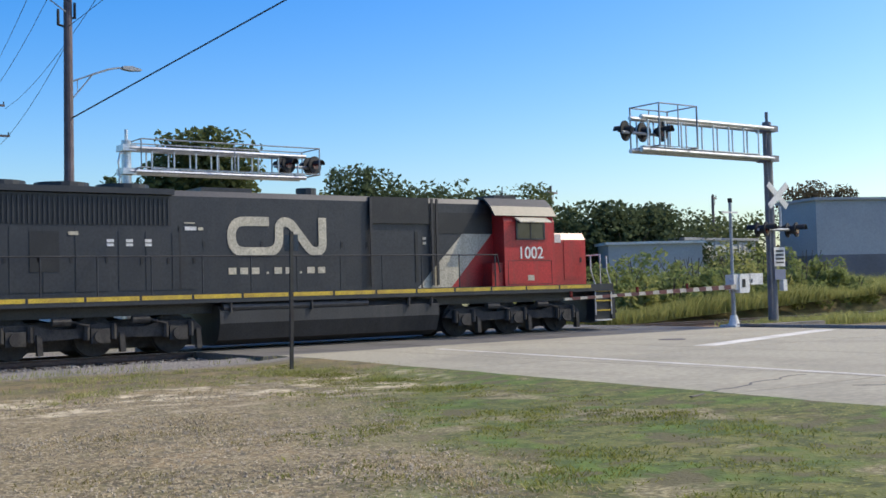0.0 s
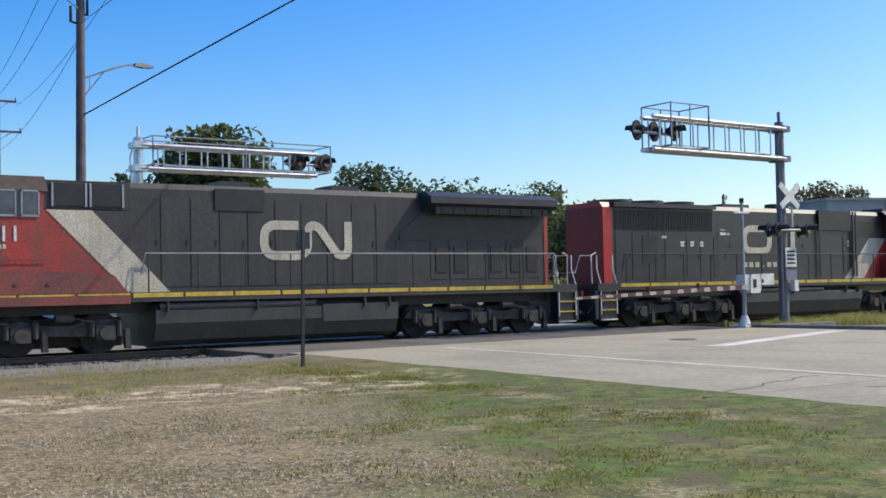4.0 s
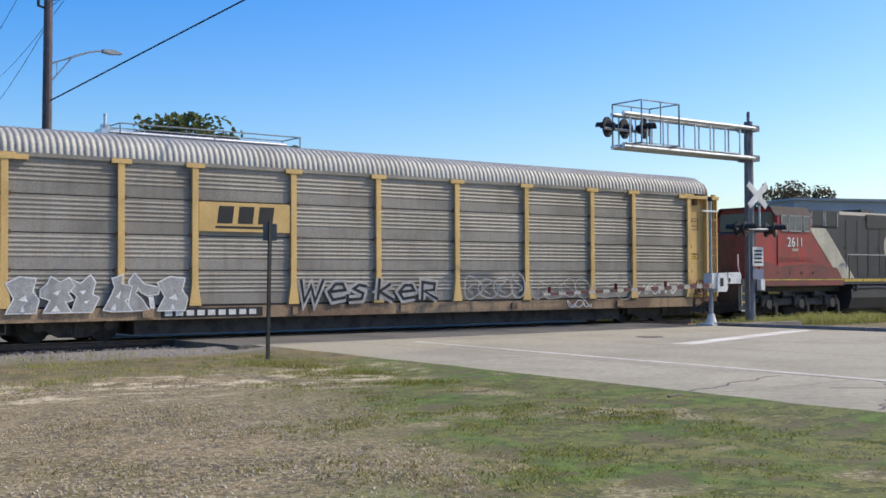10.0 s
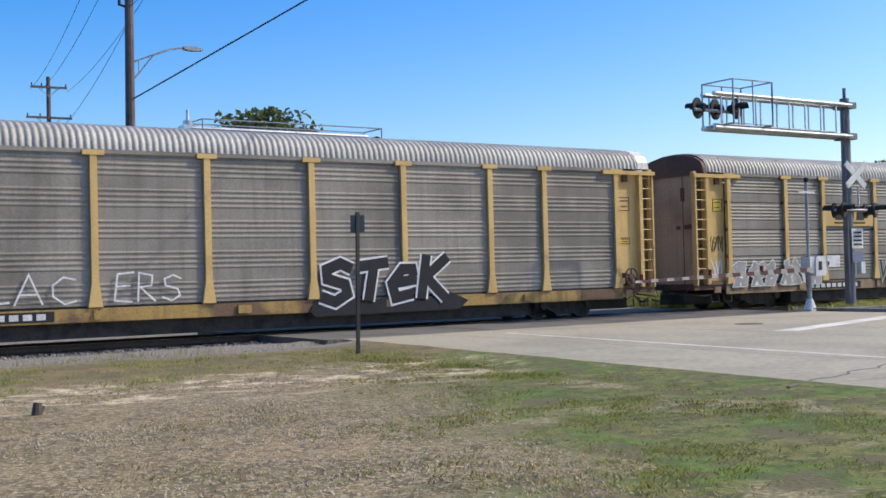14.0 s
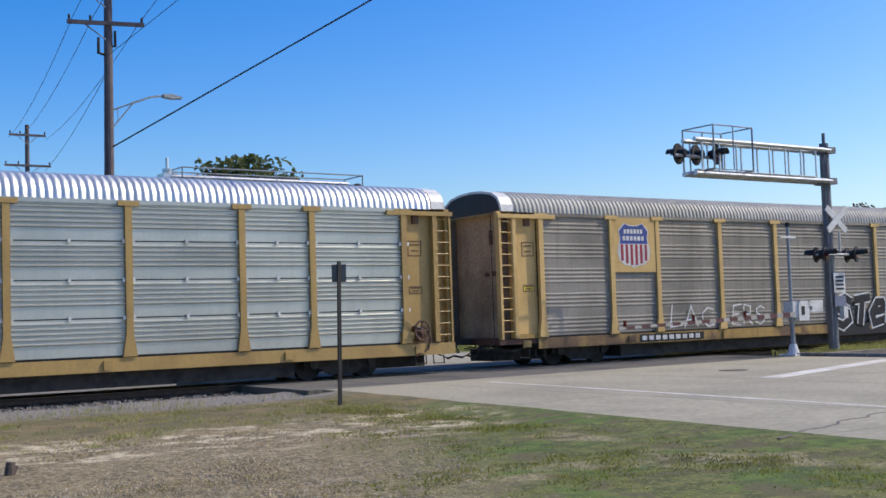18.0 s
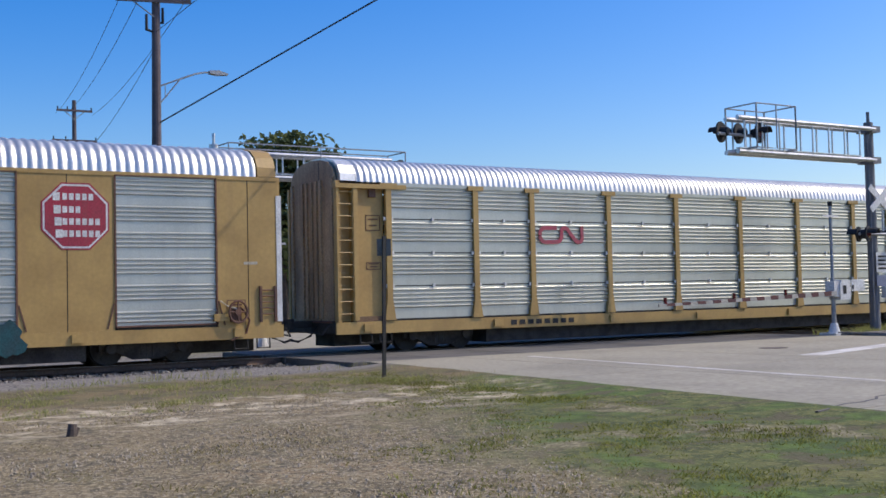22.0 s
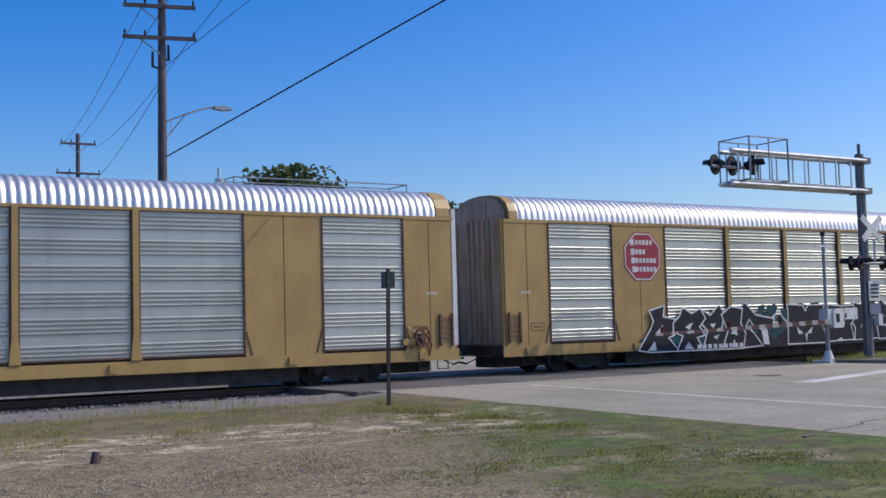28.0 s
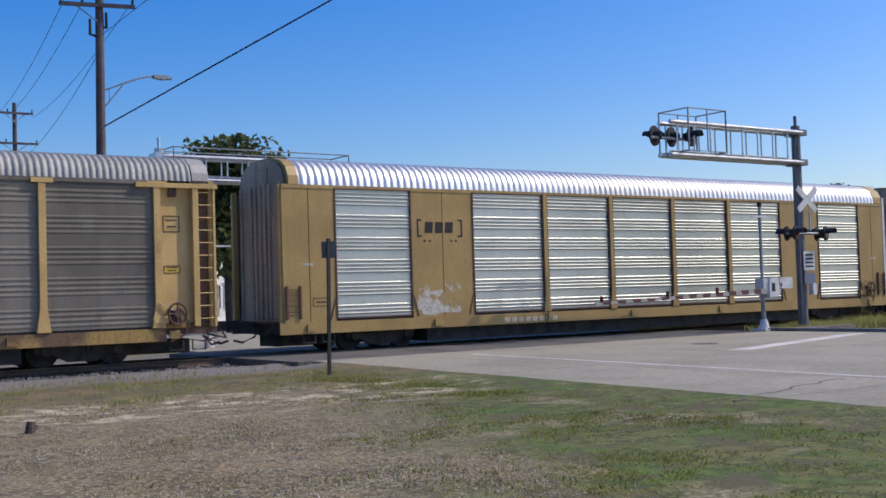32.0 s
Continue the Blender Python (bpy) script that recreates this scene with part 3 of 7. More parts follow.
def ribbon(bm, pts, w, y, t=0.004, drift=0.0002):
    """A painted stroke in the plane of a car's side: one mitred band of width w along (x, z) points, standing off by t."""
    p = [Vector(q) for k, q in enumerate(pts) if k == 0 or (Vector(q) - Vector(pts[k - 1])).length > 1e-4]
    rings = []
    for i in range(len(p)):
        u = (p[i] - p[i - 1]).normalized() if i else (p[1] - p[0]).normalized()
        v = (p[i + 1] - p[i]).normalized() if i < len(p) - 1 else u
        m = u + v
        m = m.normalized() if m.length > 0.2 else u
        n = Vector((-m.y, m.x))
        k = w / 2 / max(0.45, n.dot(Vector((-u.y, u.x))))
        f = y - t - drift * i
        rings.append([bm.verts.new((q.x, yy, q.y)) for q, yy in ((p[i] + n * k, f), (p[i] - n * k, f), (p[i] - n * k, y), (p[i] + n * k, y))])
    for a, b in zip(rings, rings[1:]):
        for k in range(4):
            bm.faces.new((a[k], a[(k + 1) % 4], b[(k + 1) % 4], b[k]))
    bm.faces.new(rings[0][::-1])
    bm.faces.new(rings[-1])
    return bm


def mesh_of(name, bm, material, smooth=False):
    bmesh.ops.recalc_face_normals(bm, faces=bm.faces)
    me = bpy.data.meshes.new(name)
    bm.to_mesh(me)
    bm.free()
    me.materials.append(material)
    if smooth:
        me.shade_smooth()
    return me


def thing(name, label, category, group="", kind="", at=(0, 0, 0)):
    ob = tagged(new(name), label, category, group, kind)
    ob.location = at
    return ob


def part(name, bm, material, parent, label="", smooth=False):
    me = bm if isinstance(bm, bpy.types.Mesh) else mesh_of(name, bm, material, smooth)
    ob = new(name, me)
    ob.parent = parent
    if label:
        ob["label"] = label
    return ob


def solid(name, bm, material, label, category, group="", kind="", smooth=False):
    return tagged(new(name, mesh_of(name, bm, material, smooth)), label, category, group, kind)


def lettering(text, size, material, parent, x, z, y, name="number", label=""):
    cu = bpy.data.curves.new(name, "FONT")
    cu.body, cu.size, cu.extrude, cu.offset = text, size, 0.004, size * 0.01
    cu.align_x = "CENTER"
    tmp = bpy.data.objects.new("lettering", cu)
    scene.collection.objects.link(tmp)
    me = bpy.data.meshes.new_from_object(tmp.evaluated_get(bpy.context.evaluated_depsgraph_get()))
    bpy.data.objects.remove(tmp)
    me.transform(pose(x, y, z, 90))
    me.materials.clear()
    me.materials.append(material)
    return part(name, me, material, parent, label)


B = bmesh.new

# ---- the setting ----
TRACK_Y = 29.2
ROAD_L, ROAD_R = 11.9, 29.7


def road_left(y):
    return 12.9 - 0.075 * (24.0 - y)


def build_ground():
    bm = B()
    step_x = [-3000, -800, -200, -60] + [-20 + i * 1.6 for i in range(51)] + [75, 100, 200, 800, 3000]
    step_y = [-3000, -600, -100, -20] + [i * 1.2 for i in range(50)] + [70, 100, 200, 800, 3000]
    grid = []
    for x in step_x:
        col = []
        for y in step_y:
            z = -0.06
            if abs(x) < 80 and -5 < y < 60:
                z += 0.035 * noise.noise((x * 0.45, y * 0.45, 3.0))
                if road_left(y) - 0.8 < x < ROAD_R + 0.8:
                    z = -0.07
                elif 25.2 < y < 33:
                    z = -0.33
                elif 23.2 < y < 25.2:
                    z = -0.17
            if y > 34 and x > ROAD_R + 4:
                z += min(0.9, (x - ROAD_R - 4) * 0.05)
            col.append(bm.verts.new((x, y, z)))
        grid.append(col)
    for i in range(len(step_x) - 1):
        for j in range(len(step_y) - 1):
            bm.faces.new((grid[i][j], grid[i + 1][j], grid[i + 1][j + 1], grid[i][j + 1]))
    solid("ground", bm, ground_mat(), "dry gravelly turf turning to green lawn by the road", "ground", kind="structure", smooth=True)


build_ground()


def build_road():
    road = tagged(new("road"), "wide pale concrete road with worn lane paint, crossing the track", "road", kind="structure")
    # slabs between joints, lane by lane
    ys = [-40, -31, -22, -13, -4, 2.5, 9.9, 17.0, 24.4]
    for y0, y1 in list(zip(ys, ys[1:])) + [(32.6, 40), (40, 50), (50, 62), (62, 90)]:
        for k in range(4):
            bm = B()
            g = 0.012

            def xs(y, k):
                left = road_left(min(y, 40))
                return [left, 15.35, 20.2, 25.0, ROAD_R][k]
            prism(bm, [(xs(y0, k) + g, y0 + g), (xs(y0, k + 1) - g, y0 + g), (xs(y1, k + 1) - g, y1 - g), (xs(y1, k) + g, y1 - g)], "z", -0.2, 0.0)
            part("slab", bm, M["concrete"], road)
    bm = B()
    prism(bm, [(15.3, -40), (ROAD_R, -40), (ROAD_R, 90), (15.3, 90)], "z", -0.25, -0.012)
    part("joint_filler", bm, M["crack"], road, "dark filler in the slab joints")
    bm = B()
    for y0, y1 in ((-8, 8.5), (8.9, 23.0)):
        prism(bm, [(15.0 + (y0 - 5) * 0.087, y0), (15.2 + (y0 - 5) * 0.087, y0), (15.2 + (y1 - 5) * 0.087, y1), (15.0 + (y1 - 5) * 0.087, y1)], "z", -0.01, 0.004)
    part("lane_line", bm, M["paint_worn"], road, "worn white lane line")
    bm = B()
    prism(bm, [(20.55, 18.2), (20.75, 17.7), (28.9, 20.25), (28.7, 20.75)], "z", -0.01, 0.004)
    part("stop_line", bm, M["paint"], road, "worn white stop line")
    rnd = random.Random(4)
    for x0, y0, x1, y1 in ((11.4, 10.1, 15.0, 11.1), (13.6, 8.2, 15.5, 9.6), (13.9, 9.4, 15.0, 8.4), (12.0, 7.4, 13.8, 8.3)):
        bm = B()
        pts = []
        for i in range(13):
            f = i / 12
            pts.append((x0 + (x1 - x0) * f + rnd.uniform(-0.09, 0.09), y0 + (y1 - y0) * f + rnd.uniform(-0.09, 0.09)))
        for (a, b), (c, d) in zip(pts, pts[1:]):
            v = Vector((c - a, d - b)).normalized() * 0.02
            prism(bm, [(a - v.y, b + v.x), (a + v.y, b - v.x), (c + v.y, d - v.x), (c - v.y, d + v.x)], "z", -0.01, 0.003)
        part("crack", bm, M["crack"], road)
    bm = B()
    rod(bm, (22.66, 20.8, -0.02), (22.66, 20.8, 0.006), 0.36, 20)
    part("manhole_cover", bm, M["rail"], road, "iron manhole cover")
    # panels over the rails
    x = 12.6
    while x < 29.6:
        for y0, y1 in ((24.42, 25.9), (25.92, 28.12), (28.24, 29.56), (29.68, 31.4), (31.42, 32.58)):
            bm = B()
            box(bm, x, x + 2.42, y0, y1, -0.2, -0.004)
            part("crossing_panel", bm, M["concrete_dark"], road)
        x += 2.45
    kerb = tagged(new("kerb"), "low weathered concrete kerb along the road edge", "kerb", kind="structure")
    y = -8.0
    while y < 23.5:
        bm = B()
        prism(bm, [(ROAD_R, -0.1), (ROAD_R + 0.32, -0.1), (ROAD_R + 0.32, 0.1), (ROAD_R + 0.05, 0.1), (ROAD_R, 0.03)], "y", y, y + 2.97)
        part("kerb_stone", bm, M["kerb"], kerb)
        y += 3.0
    bm = B()
    box(bm, ROAD_R, ROAD_R + 3.4, 23.6, 24.0, -0.1, 0.09)
    part("kerb_stone", bm, M["kerb"], kerb)


def build_track():
    track = tagged(new("railway_track"), "single railway track on grey ballast with worn steel rails", "railway track", kind="structure")
    for y in (TRACK_Y - 0.755, TRACK_Y + 0.755):
        bm = B()
        prism(bm, [(y - 0.07, -0.17), (y + 0.07, -0.17), (y + 0.02, -0.13), (y + 0.015, -0.045), (y + 0.036, -0.03), (y + 0.036, 0), (y - 0.036, 0), (y - 0.036, -0.03), (y - 0.015, -0.045), (y - 0.02, -0.13)], "x", -260, 260)
        part("rail", bm, M["rail"], track)
        bm = B()
        box(bm, -260, 260, y - 0.026, y + 0.026, -0.001, 0.003)
        part("rail_head", bm, M["tread"], track, "shiny rail head")
    bm = B()
    box(bm, -0.12, 0.12, -1.3, 1.3, -0.32, -0.165)
    me = mesh_of("tie", bm, M["tie"])
    for i in range(110):
        x = -10 + i * 0.56
        if 12.4 < x < 29.9:
            continue
        part("tie", me, M["tie"], track).location = (x, TRACK_Y, 0)
    rnd = random.Random(7)
    stones = B()
    for i in range(9000):
        x = rnd.uniform(-6, 12.7) if i % 5 else rnd.uniform(30.0, 50)
        y = TRACK_Y + rnd.choice((-1, -1, -1, 1)) * abs(rnd.gauss(0, 1)) * 2.6
        if y < 21.6:
            continue
        z = -0.2 + rnd.uniform(-0.02, 0.03) - max(0, abs(y - TRACK_Y) - 1.7) * 0.045 if y > 25.2 else -0.1 - 0.05 * (y > 23.2) + rnd.uniform(-0.03, 0.02)
        s = rnd.uniform(0.02, 0.05)
        m = Matrix.LocRotScale((x, y, z), Euler((rnd.random() * 6, rnd.random() * 6, rnd.random() * 6)), (s * rnd.uniform(0.8, 1.5), s, s * rnd.uniform(0.5, 0.9)))
        v = [stones.verts.new(m @ Vector(p)) for p in ((1, 0, 0), (-1, 0, 0), (0, 1, 0), (0, -1, 0), (0, 0, 1), (0, 0, -1))]
        for f in ((0, 2, 4), (2, 1, 4), (1, 3, 4), (3, 0, 4), (2, 0, 5), (1, 2, 5), (3, 1, 5), (0, 3, 5)):
            stones.faces.new([v[k] for k in f])
    part("ballast_stones", stones, M["stone"], track, "loose grey ballast stones")["kind"] = "stuff"
    bm = B()
    prism(bm, [(TRACK_Y - 3.6, -0.45), (TRACK_Y + 3.6, -0.45), (TRACK_Y + 1.9, -0.215), (TRACK_Y - 1.9, -0.215)], "x", -260, road_left(24) - 0.6)
    part("ballast_bed", bm, M["stone"], track)
    bm = B()
    prism(bm, [(TRACK_Y - 3.6, -0.45), (TRACK_Y + 3.6, -0.45), (TRACK_Y + 1.9, -0.215), (TRACK_Y - 1.9, -0.215)], "x", ROAD_R + 0.4, 260)
    part("ballast_bed", bm, M["stone"], track)


def build_verge():
    """Turf that meets the road's edge."""
    bm = B()
    rows = []
    for i in range(60):
        y = -6 + i * 0.5
        e = 0.10 * noise.noise((y * 0.9, 0.0, 4.0)) + 0.05 * noise.noise((y * 3.1, 1.0, 4.0))
        rows.append([bm.verts.new(p) for p in ((road_left(y) - 1.6, y, -0.09), (road_left(y) - 0.7, y, -0.035), (road_left(y) - 0.05 + e, y, 0.006), (road_left(y) + 0.12 + e, y, 0.006))])
    for p, q in zip(rows, rows[1:]):
        for k in range(3):
            bm.faces.new((p[k], p[k + 1], q[k + 1], q[k]))
    solid("verge", bm, bpy.data.materials["ground"], "turf growing over the road edge", "verge", kind="structure", smooth=True)


build_road()
build_track()
build_verge()

# ---- crossing signals ----


def signal_head(parent, x, y, z, face, name="signal_light", r=0.25, turn=18):
    """One round flashing light: black backplate, hood and red lens, facing along y by face (-1 or 1)."""
    aim = pose(x, y, 0, 0, 0, turn) @ pose(-x, -y, 0)
    bm = B()
    rod(bm, (x, y, z), (x, y + 0.05 * face, z), r, 20)
    rod(bm, (x, y - 0.22 * face, z), (x, y, z), 0.13, 12, 0.17)
    bm.transform(aim)
    head = part(name, bm, M["signal_black"], parent, "round black signal backplate")
    bm = B()
    rod(bm, (x, y + 0.055 * face, z), (x, y + 0.07 * face, z), 0.15, 16)
    bm.transform(aim)
    part("lens", bm, M["lens"], head, "unlit dark red lens")
    bm = B()
    n = 10
    for i in range(n):
        a, b = math.pi * i / n, math.pi * (i + 1) / n
        q = [(x + 0.175 * math.cos(t), yy, z + 0.175 * math.sin(t)) for t, yy in ((a, y + 0.05 * face), (b, y + 0.05 * face), (b, y + 0.36 * face), (a, y + 0.36 * face))]
        q2 = [(x + 0.16 * math.cos(t), yy, z + 0.16 * math.sin(t)) for t, yy in ((a, y + 0.05 * face), (b, y + 0.05 * face), (b, y + 0.36 * face), (a, y + 0.36 * face))]
        o, w = [bm.verts.new(p) for p in q], [bm.verts.new(p) for p in q2]
        bm.faces.new(o)
        bm.faces.new(w[::-1])
        bm.faces.new((o[2], o[3], w[3], w[2]))
    bmesh.ops.remove_doubles(bm, verts=bm.verts, dist=0.0005)
    bm.transform(aim)
    part("hood", bm, M["signal_black"], head)
    return head


def crossbuck(parent, x, y, z, s=0.62):
    for i, turn in enumerate((38, -38)):
        bm = B()
        box(bm, -s, s, -0.012, 0.012, -0.11, 0.11)
        bm.transform(pose(x, y - 0.03 * i, z, 0, turn, 0))
        part("crossbuck_arm", bm, M["white"], parent, "white crossbuck blade")


def cantilever(name, label, mx, my, reach, top, ub, lb, steel, lights):
    """A signal mast with a truss arm over the road: two tubes, uprights, a railed basket at the tip with flashing lights."""
    th = thing(name, label, "railway signal", group="crossing signals")
    bm = B()
    rod(bm, (mx, my, 0.0), (mx, my, top - 0.35), 0.17, 16, 0.15)
    part("mast", bm, steel, th)
    bm = B()
    rod(bm, (mx, my, top - 0.35), (mx, my, top), 0.055, 8)
    part("mast_cap", bm, steel, th)
    bm = B()
    box(bm, mx - 0.4, mx + 0.4, my - 0.4, my + 0.4, -0.2, 0.06)
    part("footing", bm, M["kerb"], th, "concrete footing")
    d = 1 if reach > 0 else -1
    tip = mx + reach
    for z in (ub, lb):
        for dy in (-0.24, 0.24):
            bm = B()
            rod(bm, (mx, my + dy, z), (tip, my + dy, z), 0.075, 10)
            part("truss_tube", bm, M["alu"], th)
    k = 8
    for i in range(1, k + 1):
        x = mx + reach * i / (k + 0.4)
        for dy in (-0.24, 0.24):
            bm = B()
            rod(bm, (x, my + dy, lb), (x, my + dy, ub), 0.03, 6)
            part("truss_upright", bm, M["alu"], th)
    for z in (ub, lb):
        bm = B()
        box(bm, mx - 0.22, mx + 0.22, my - 0.3, my + 0.3, z - 0.1, z + 0.1)
        part("clamp", bm, steel, th)
    # walkway grating and basket rail
    for i in range(12):
        x = mx + reach * (0.12 + 0.88 * i / 12)
        part("walkway_plate", box(B(), min(x, x + d * 0.42), max(x, x + d * 0.42), my - 0.3, my - 0.12, lb + 0.09, lb + 0.12), M["alu"], th)
    high = 0.4 if d < 0 else 0.26
    xa, xb = (mx + reach * 0.666, mx + reach * 0.935) if d < 0 else (mx + reach * 0.04, tip + d * 0.35)
    for dy in (-0.62, 0.62):
        part("basket_rail", pipe(B(), [(xa, my + dy, lb + 0.1), (xa, my + dy, ub + high), (xb, my + dy, ub + high), (xb, my + dy, lb + 0.1), (xa, my + dy, lb + 0.1)], 0.022), M["galv_pole"], th)
        part("basket_post", pipe(B(), [((xa + xb) / 2, my + dy, lb + 0.1), ((xa + xb) / 2, my + dy, ub + high)], 0.022), M["galv_pole"], th)
    for x in (xa, xb):
        part("basket_crossbar", pipe(B(), [(x, my - 0.62, ub + high), (x, my + 0.62, ub + high)], 0.022), M["galv_pole"], th)
        part("basket_crossbar", pipe(B(), [(x, my - 0.62, lb + 0.1), (x, my + 0.62, lb + 0.1)], 0.03), M["galv_pole"], th)
    bm = B()
    rod(bm, (tip + d * 0.55, my, (ub + lb) / 2 + 0.02), (tip - d * 1.1, my, (ub + lb) / 2 + 0.02), 0.05, 8)
    part("light_bar", bm, M["galv_pole"], th)
    for x, face in lights:
        signal_head(th, x, my + 0.16 * face, (ub + lb) / 2 + 0.1, face, r=0.32)
    part("conduit", pipe(B(), [(mx - 0.3, my - 0.2, 0.4), (mx - 0.3, my - 0.2, lb - 0.3), (mx - 0.34, my - 0.2, ub - 0.45), (mx - 0.28, my - 0.2, ub - 0.2), (mx - 0.1, my - 0.16, ub - 0.12)], 0.032), steel, th)
    return th


near = cantilever("cantilever_signal", "backlit galvanised crossing signal mast with truss arm over the road", 32.2, 25.0, -6.35, 7.24, 6.64, 5.62, M["mast_steel_backlit"], ((25.6, 1), (26.35, 1), (26.85, -1)))
crossbuck(near, 32.28, 24.72, 4.36)
bm = B()
rod(bm, (32.5, 24.8, 3.3), (32.5, 24.8, 4.0), 0.035, 8)
part("bracket", bm, M["white"], near)
bm = B()
rod(bm, (31.3, 24.8, 3.2), (33.45, 24.8, 3.2), 0.05, 8)
part("light_bar", bm, M["galv_pole"], near)
for x in (31.5, 33.1):
    signal_head(near, x, 24.65, 3.2, -1)
    signal_head(near, x, 24.95, 3.2, 1)
for z0, z1, mt, lab in ((1.95, 2.6, "white", "white regulation plate"), (1.5, 1.85, "plate_blue", "faded blue notice plate")):
    bm = B()
    box(bm, 32.05, 32.62, 24.76, 24.775, z0, z1)
    p = part("sign_plate", bm, M[mt], near, lab)
    if mt == "white":
        for k in range(4):
            part("lettering_bar", box(B(), 32.13, 32.54, 24.752, 24.756, z0 + 0.1 + k * 0.13, z0 + 0.16 + k * 0.13), M["signal_black"], p)
bm = B()
box(bm, 32.36, 32.56, 24.66, 24.84, 1.12, 1.5)
part("junction_box", bm, M["white"], near)

far = cantilever("cantilever_signal", "sunlit silver crossing signal mast with long truss arm", 13.55, 35.5, 6.4, 6.86, 6.25, 5.5, M["alu"], ((19.3, 1), (20.35, 1), (19.3, -1), (20.35, -1)))
for x in (13.2, 14.3):
    signal_head(far, x, 35.35, 3.0, 1)

gate = thing("crossing_gate", "lowered red and white striped crossing gate on a white mechanism", "crossing gate")
GX, GY = 29.8, 24.7
bm = B()
rod(bm, (GX, GY, 0.35), (GX, GY, 1.75), 0.075, 10)
rod(bm, (GX, GY, 1.75), (GX, GY, 4.16), 0.055, 10)
part("mast", bm, M["galv_pole"], gate)
bm = B()
rod(bm, (GX, GY, 0.05), (GX, GY, 0.38), 0.2, 12, 0.1)
box(bm, GX - 0.32, GX + 0.32, GY - 0.32, GY + 0.32, -0.1, 0.07)
part("base", bm, M["white"], gate)
bm = B()
rod(bm, (GX, GY, 4.06), (GX, GY, 4.2), 0.075, 10)
part("bell", bm, M["signal_black"], gate, "black warning bell")
bm = B()
box(bm, GX - 0.48, GX + 0.26, GY - 0.1, GY - 0.06, 3.70, 3.76)
part("crossarm", bm, M["white"], gate)
bm = B()
prism(bm, [(GX + 0.05, 1.1), (GX + 0.5, 1.1), (GX + 0.56, 1.25), (GX + 0.5, 1.72), (GX + 0.12, 1.72), (GX + 0.05, 1.6)], "y", GY - 0.25, GY + 0.2)
box(bm, GX - 0.18, GX + 0.05, GY - 0.2, GY + 0.15, 1.2, 1.7)
part("mechanism_box", bm, M["white"], gate)
bm = B()
box(bm, GX + 0.17, GX + 0.32, GY - 0.262, GY - 0.25, 1.28, 1.55)
part("access_plate", bm, M["signal_black"], gate)
bm = B()
box(bm, GX + 0.66, GX + 1.28, GY - 0.2, GY - 0.05, 1.36, 1.73)
part("counterweight", bm, M["white"], gate)
bm = B()
box(bm, GX + 0.4, GX + 0.75, GY - 0.2, GY - 0.12, 1.42, 1.54)
part("counterweight_arm", bm, M["galv_pole"], gate)
AL = 7.55
bm = B()
prism(bm, [(GX - 0.1, 1.235), (GX - 0.1, 1.38), (GX - AL, 1.13), (GX - AL, 1.06)], "y", GY - 0.22, GY - 0.17)
arm = part("gate_arm", bm, M["gate_white"], gate)
for i in range(12):
    a = 0.35 + i * 0.6
    if a + 0.3 > AL:
        break
    bm = B()

    def zz(u, hi):
        return (1.38 - 0.25 * u / AL) if hi else (1.235 - 0.175 * u / AL)
    prism(bm, [(GX - a, zz(a, 0) - 0.002), (GX - a, zz(a, 1) + 0.002), (GX - a - 0.34, zz(a + 0.2, 1) + 0.002), (GX - a - 0.30, zz(a + 0.3, 0) - 0.002)], "y", GY - 0.226, GY - 0.166)
    part("red_stripe", bm, M["gate_red"], arm)
for a in (2.4, 4.6, 7.3):
    bm = B()
    rod(bm, (GX - a, GY - 0.2, 1.36 - 0.03 * a), (GX - a, GY - 0.2, 1.53 - 0.03 * a), 0.05, 8)
    part("gate_lamp", bm, M["lens"], arm, "small red gate lamp")

fgate = thing("crossing_gate", "far crossing gate mast with raised white mechanism", "crossing gate")
bm = B()
rod(bm, (15.05, 35.3, 0), (15.05, 35.3, 3.9), 0.055, 10)
part("mast", bm, M["alu"], fgate)
bm = B()
box(bm, 14.95, 15.9, 35.26, 35.34, 3.3, 3.36)
part("crossarm", bm, M["white"], fgate)
bm = B()
box(bm, 14.85, 15.35, 35.05, 35.45, 1.0, 1.6)
part("mechanism_box", bm, M["white"], fgate)
bm = B()
rod(bm, (15.05, 35.3, -0.05), (15.05, 35.3, 0.35), 0.2, 12, 0.1)
part("base", bm, M["white"], fgate)

# ---- sign post on the verge ----
sp = thing("sign_post", "dark steel post carrying a small dull sign seen from behind", "sign post", at=(11.2, 20.45, 0))
bm = B()
prism(bm, [(-0.035, -0.02), (0.035, -0.02), (0.035, 0.025), (0.018, 0.025), (0.018, 0.0), (-0.018, 0.0), (-0.018, 0.025), (-0.035, 0.025)], "z", -0.4, 2.72)
bm.transform(pose(0, 0, 0, 0, 1.2, 0))
part("post", bm, M["post_steel"], sp)
bm = B()
box(bm, -0.12, 0.16, -0.006, 0.006, 2.32, 2.66)
bm.transform(pose(0.045, 0.034, 0, 0, 0, -28))
part("sign_plate", bm, M["sign_back"], sp)

st = thing("stump", "small dark weathered stump in the dry grass", "stump", at=(3.6, 14.45, -0.06))
bm = B()
rod(bm, (0, 0, -0.05), (0.02, 0.01, 0.15), 0.07, 9, 0.05)
rod(bm, (0.03, 0, 0.0), (0.09, 0.02, 0.10), 0.035, 6, 0.02)
part("stub", bm, M["bark"], st)

# ---- utility poles, street lamp, wires ----
PX, PY = 13.45, 40.95


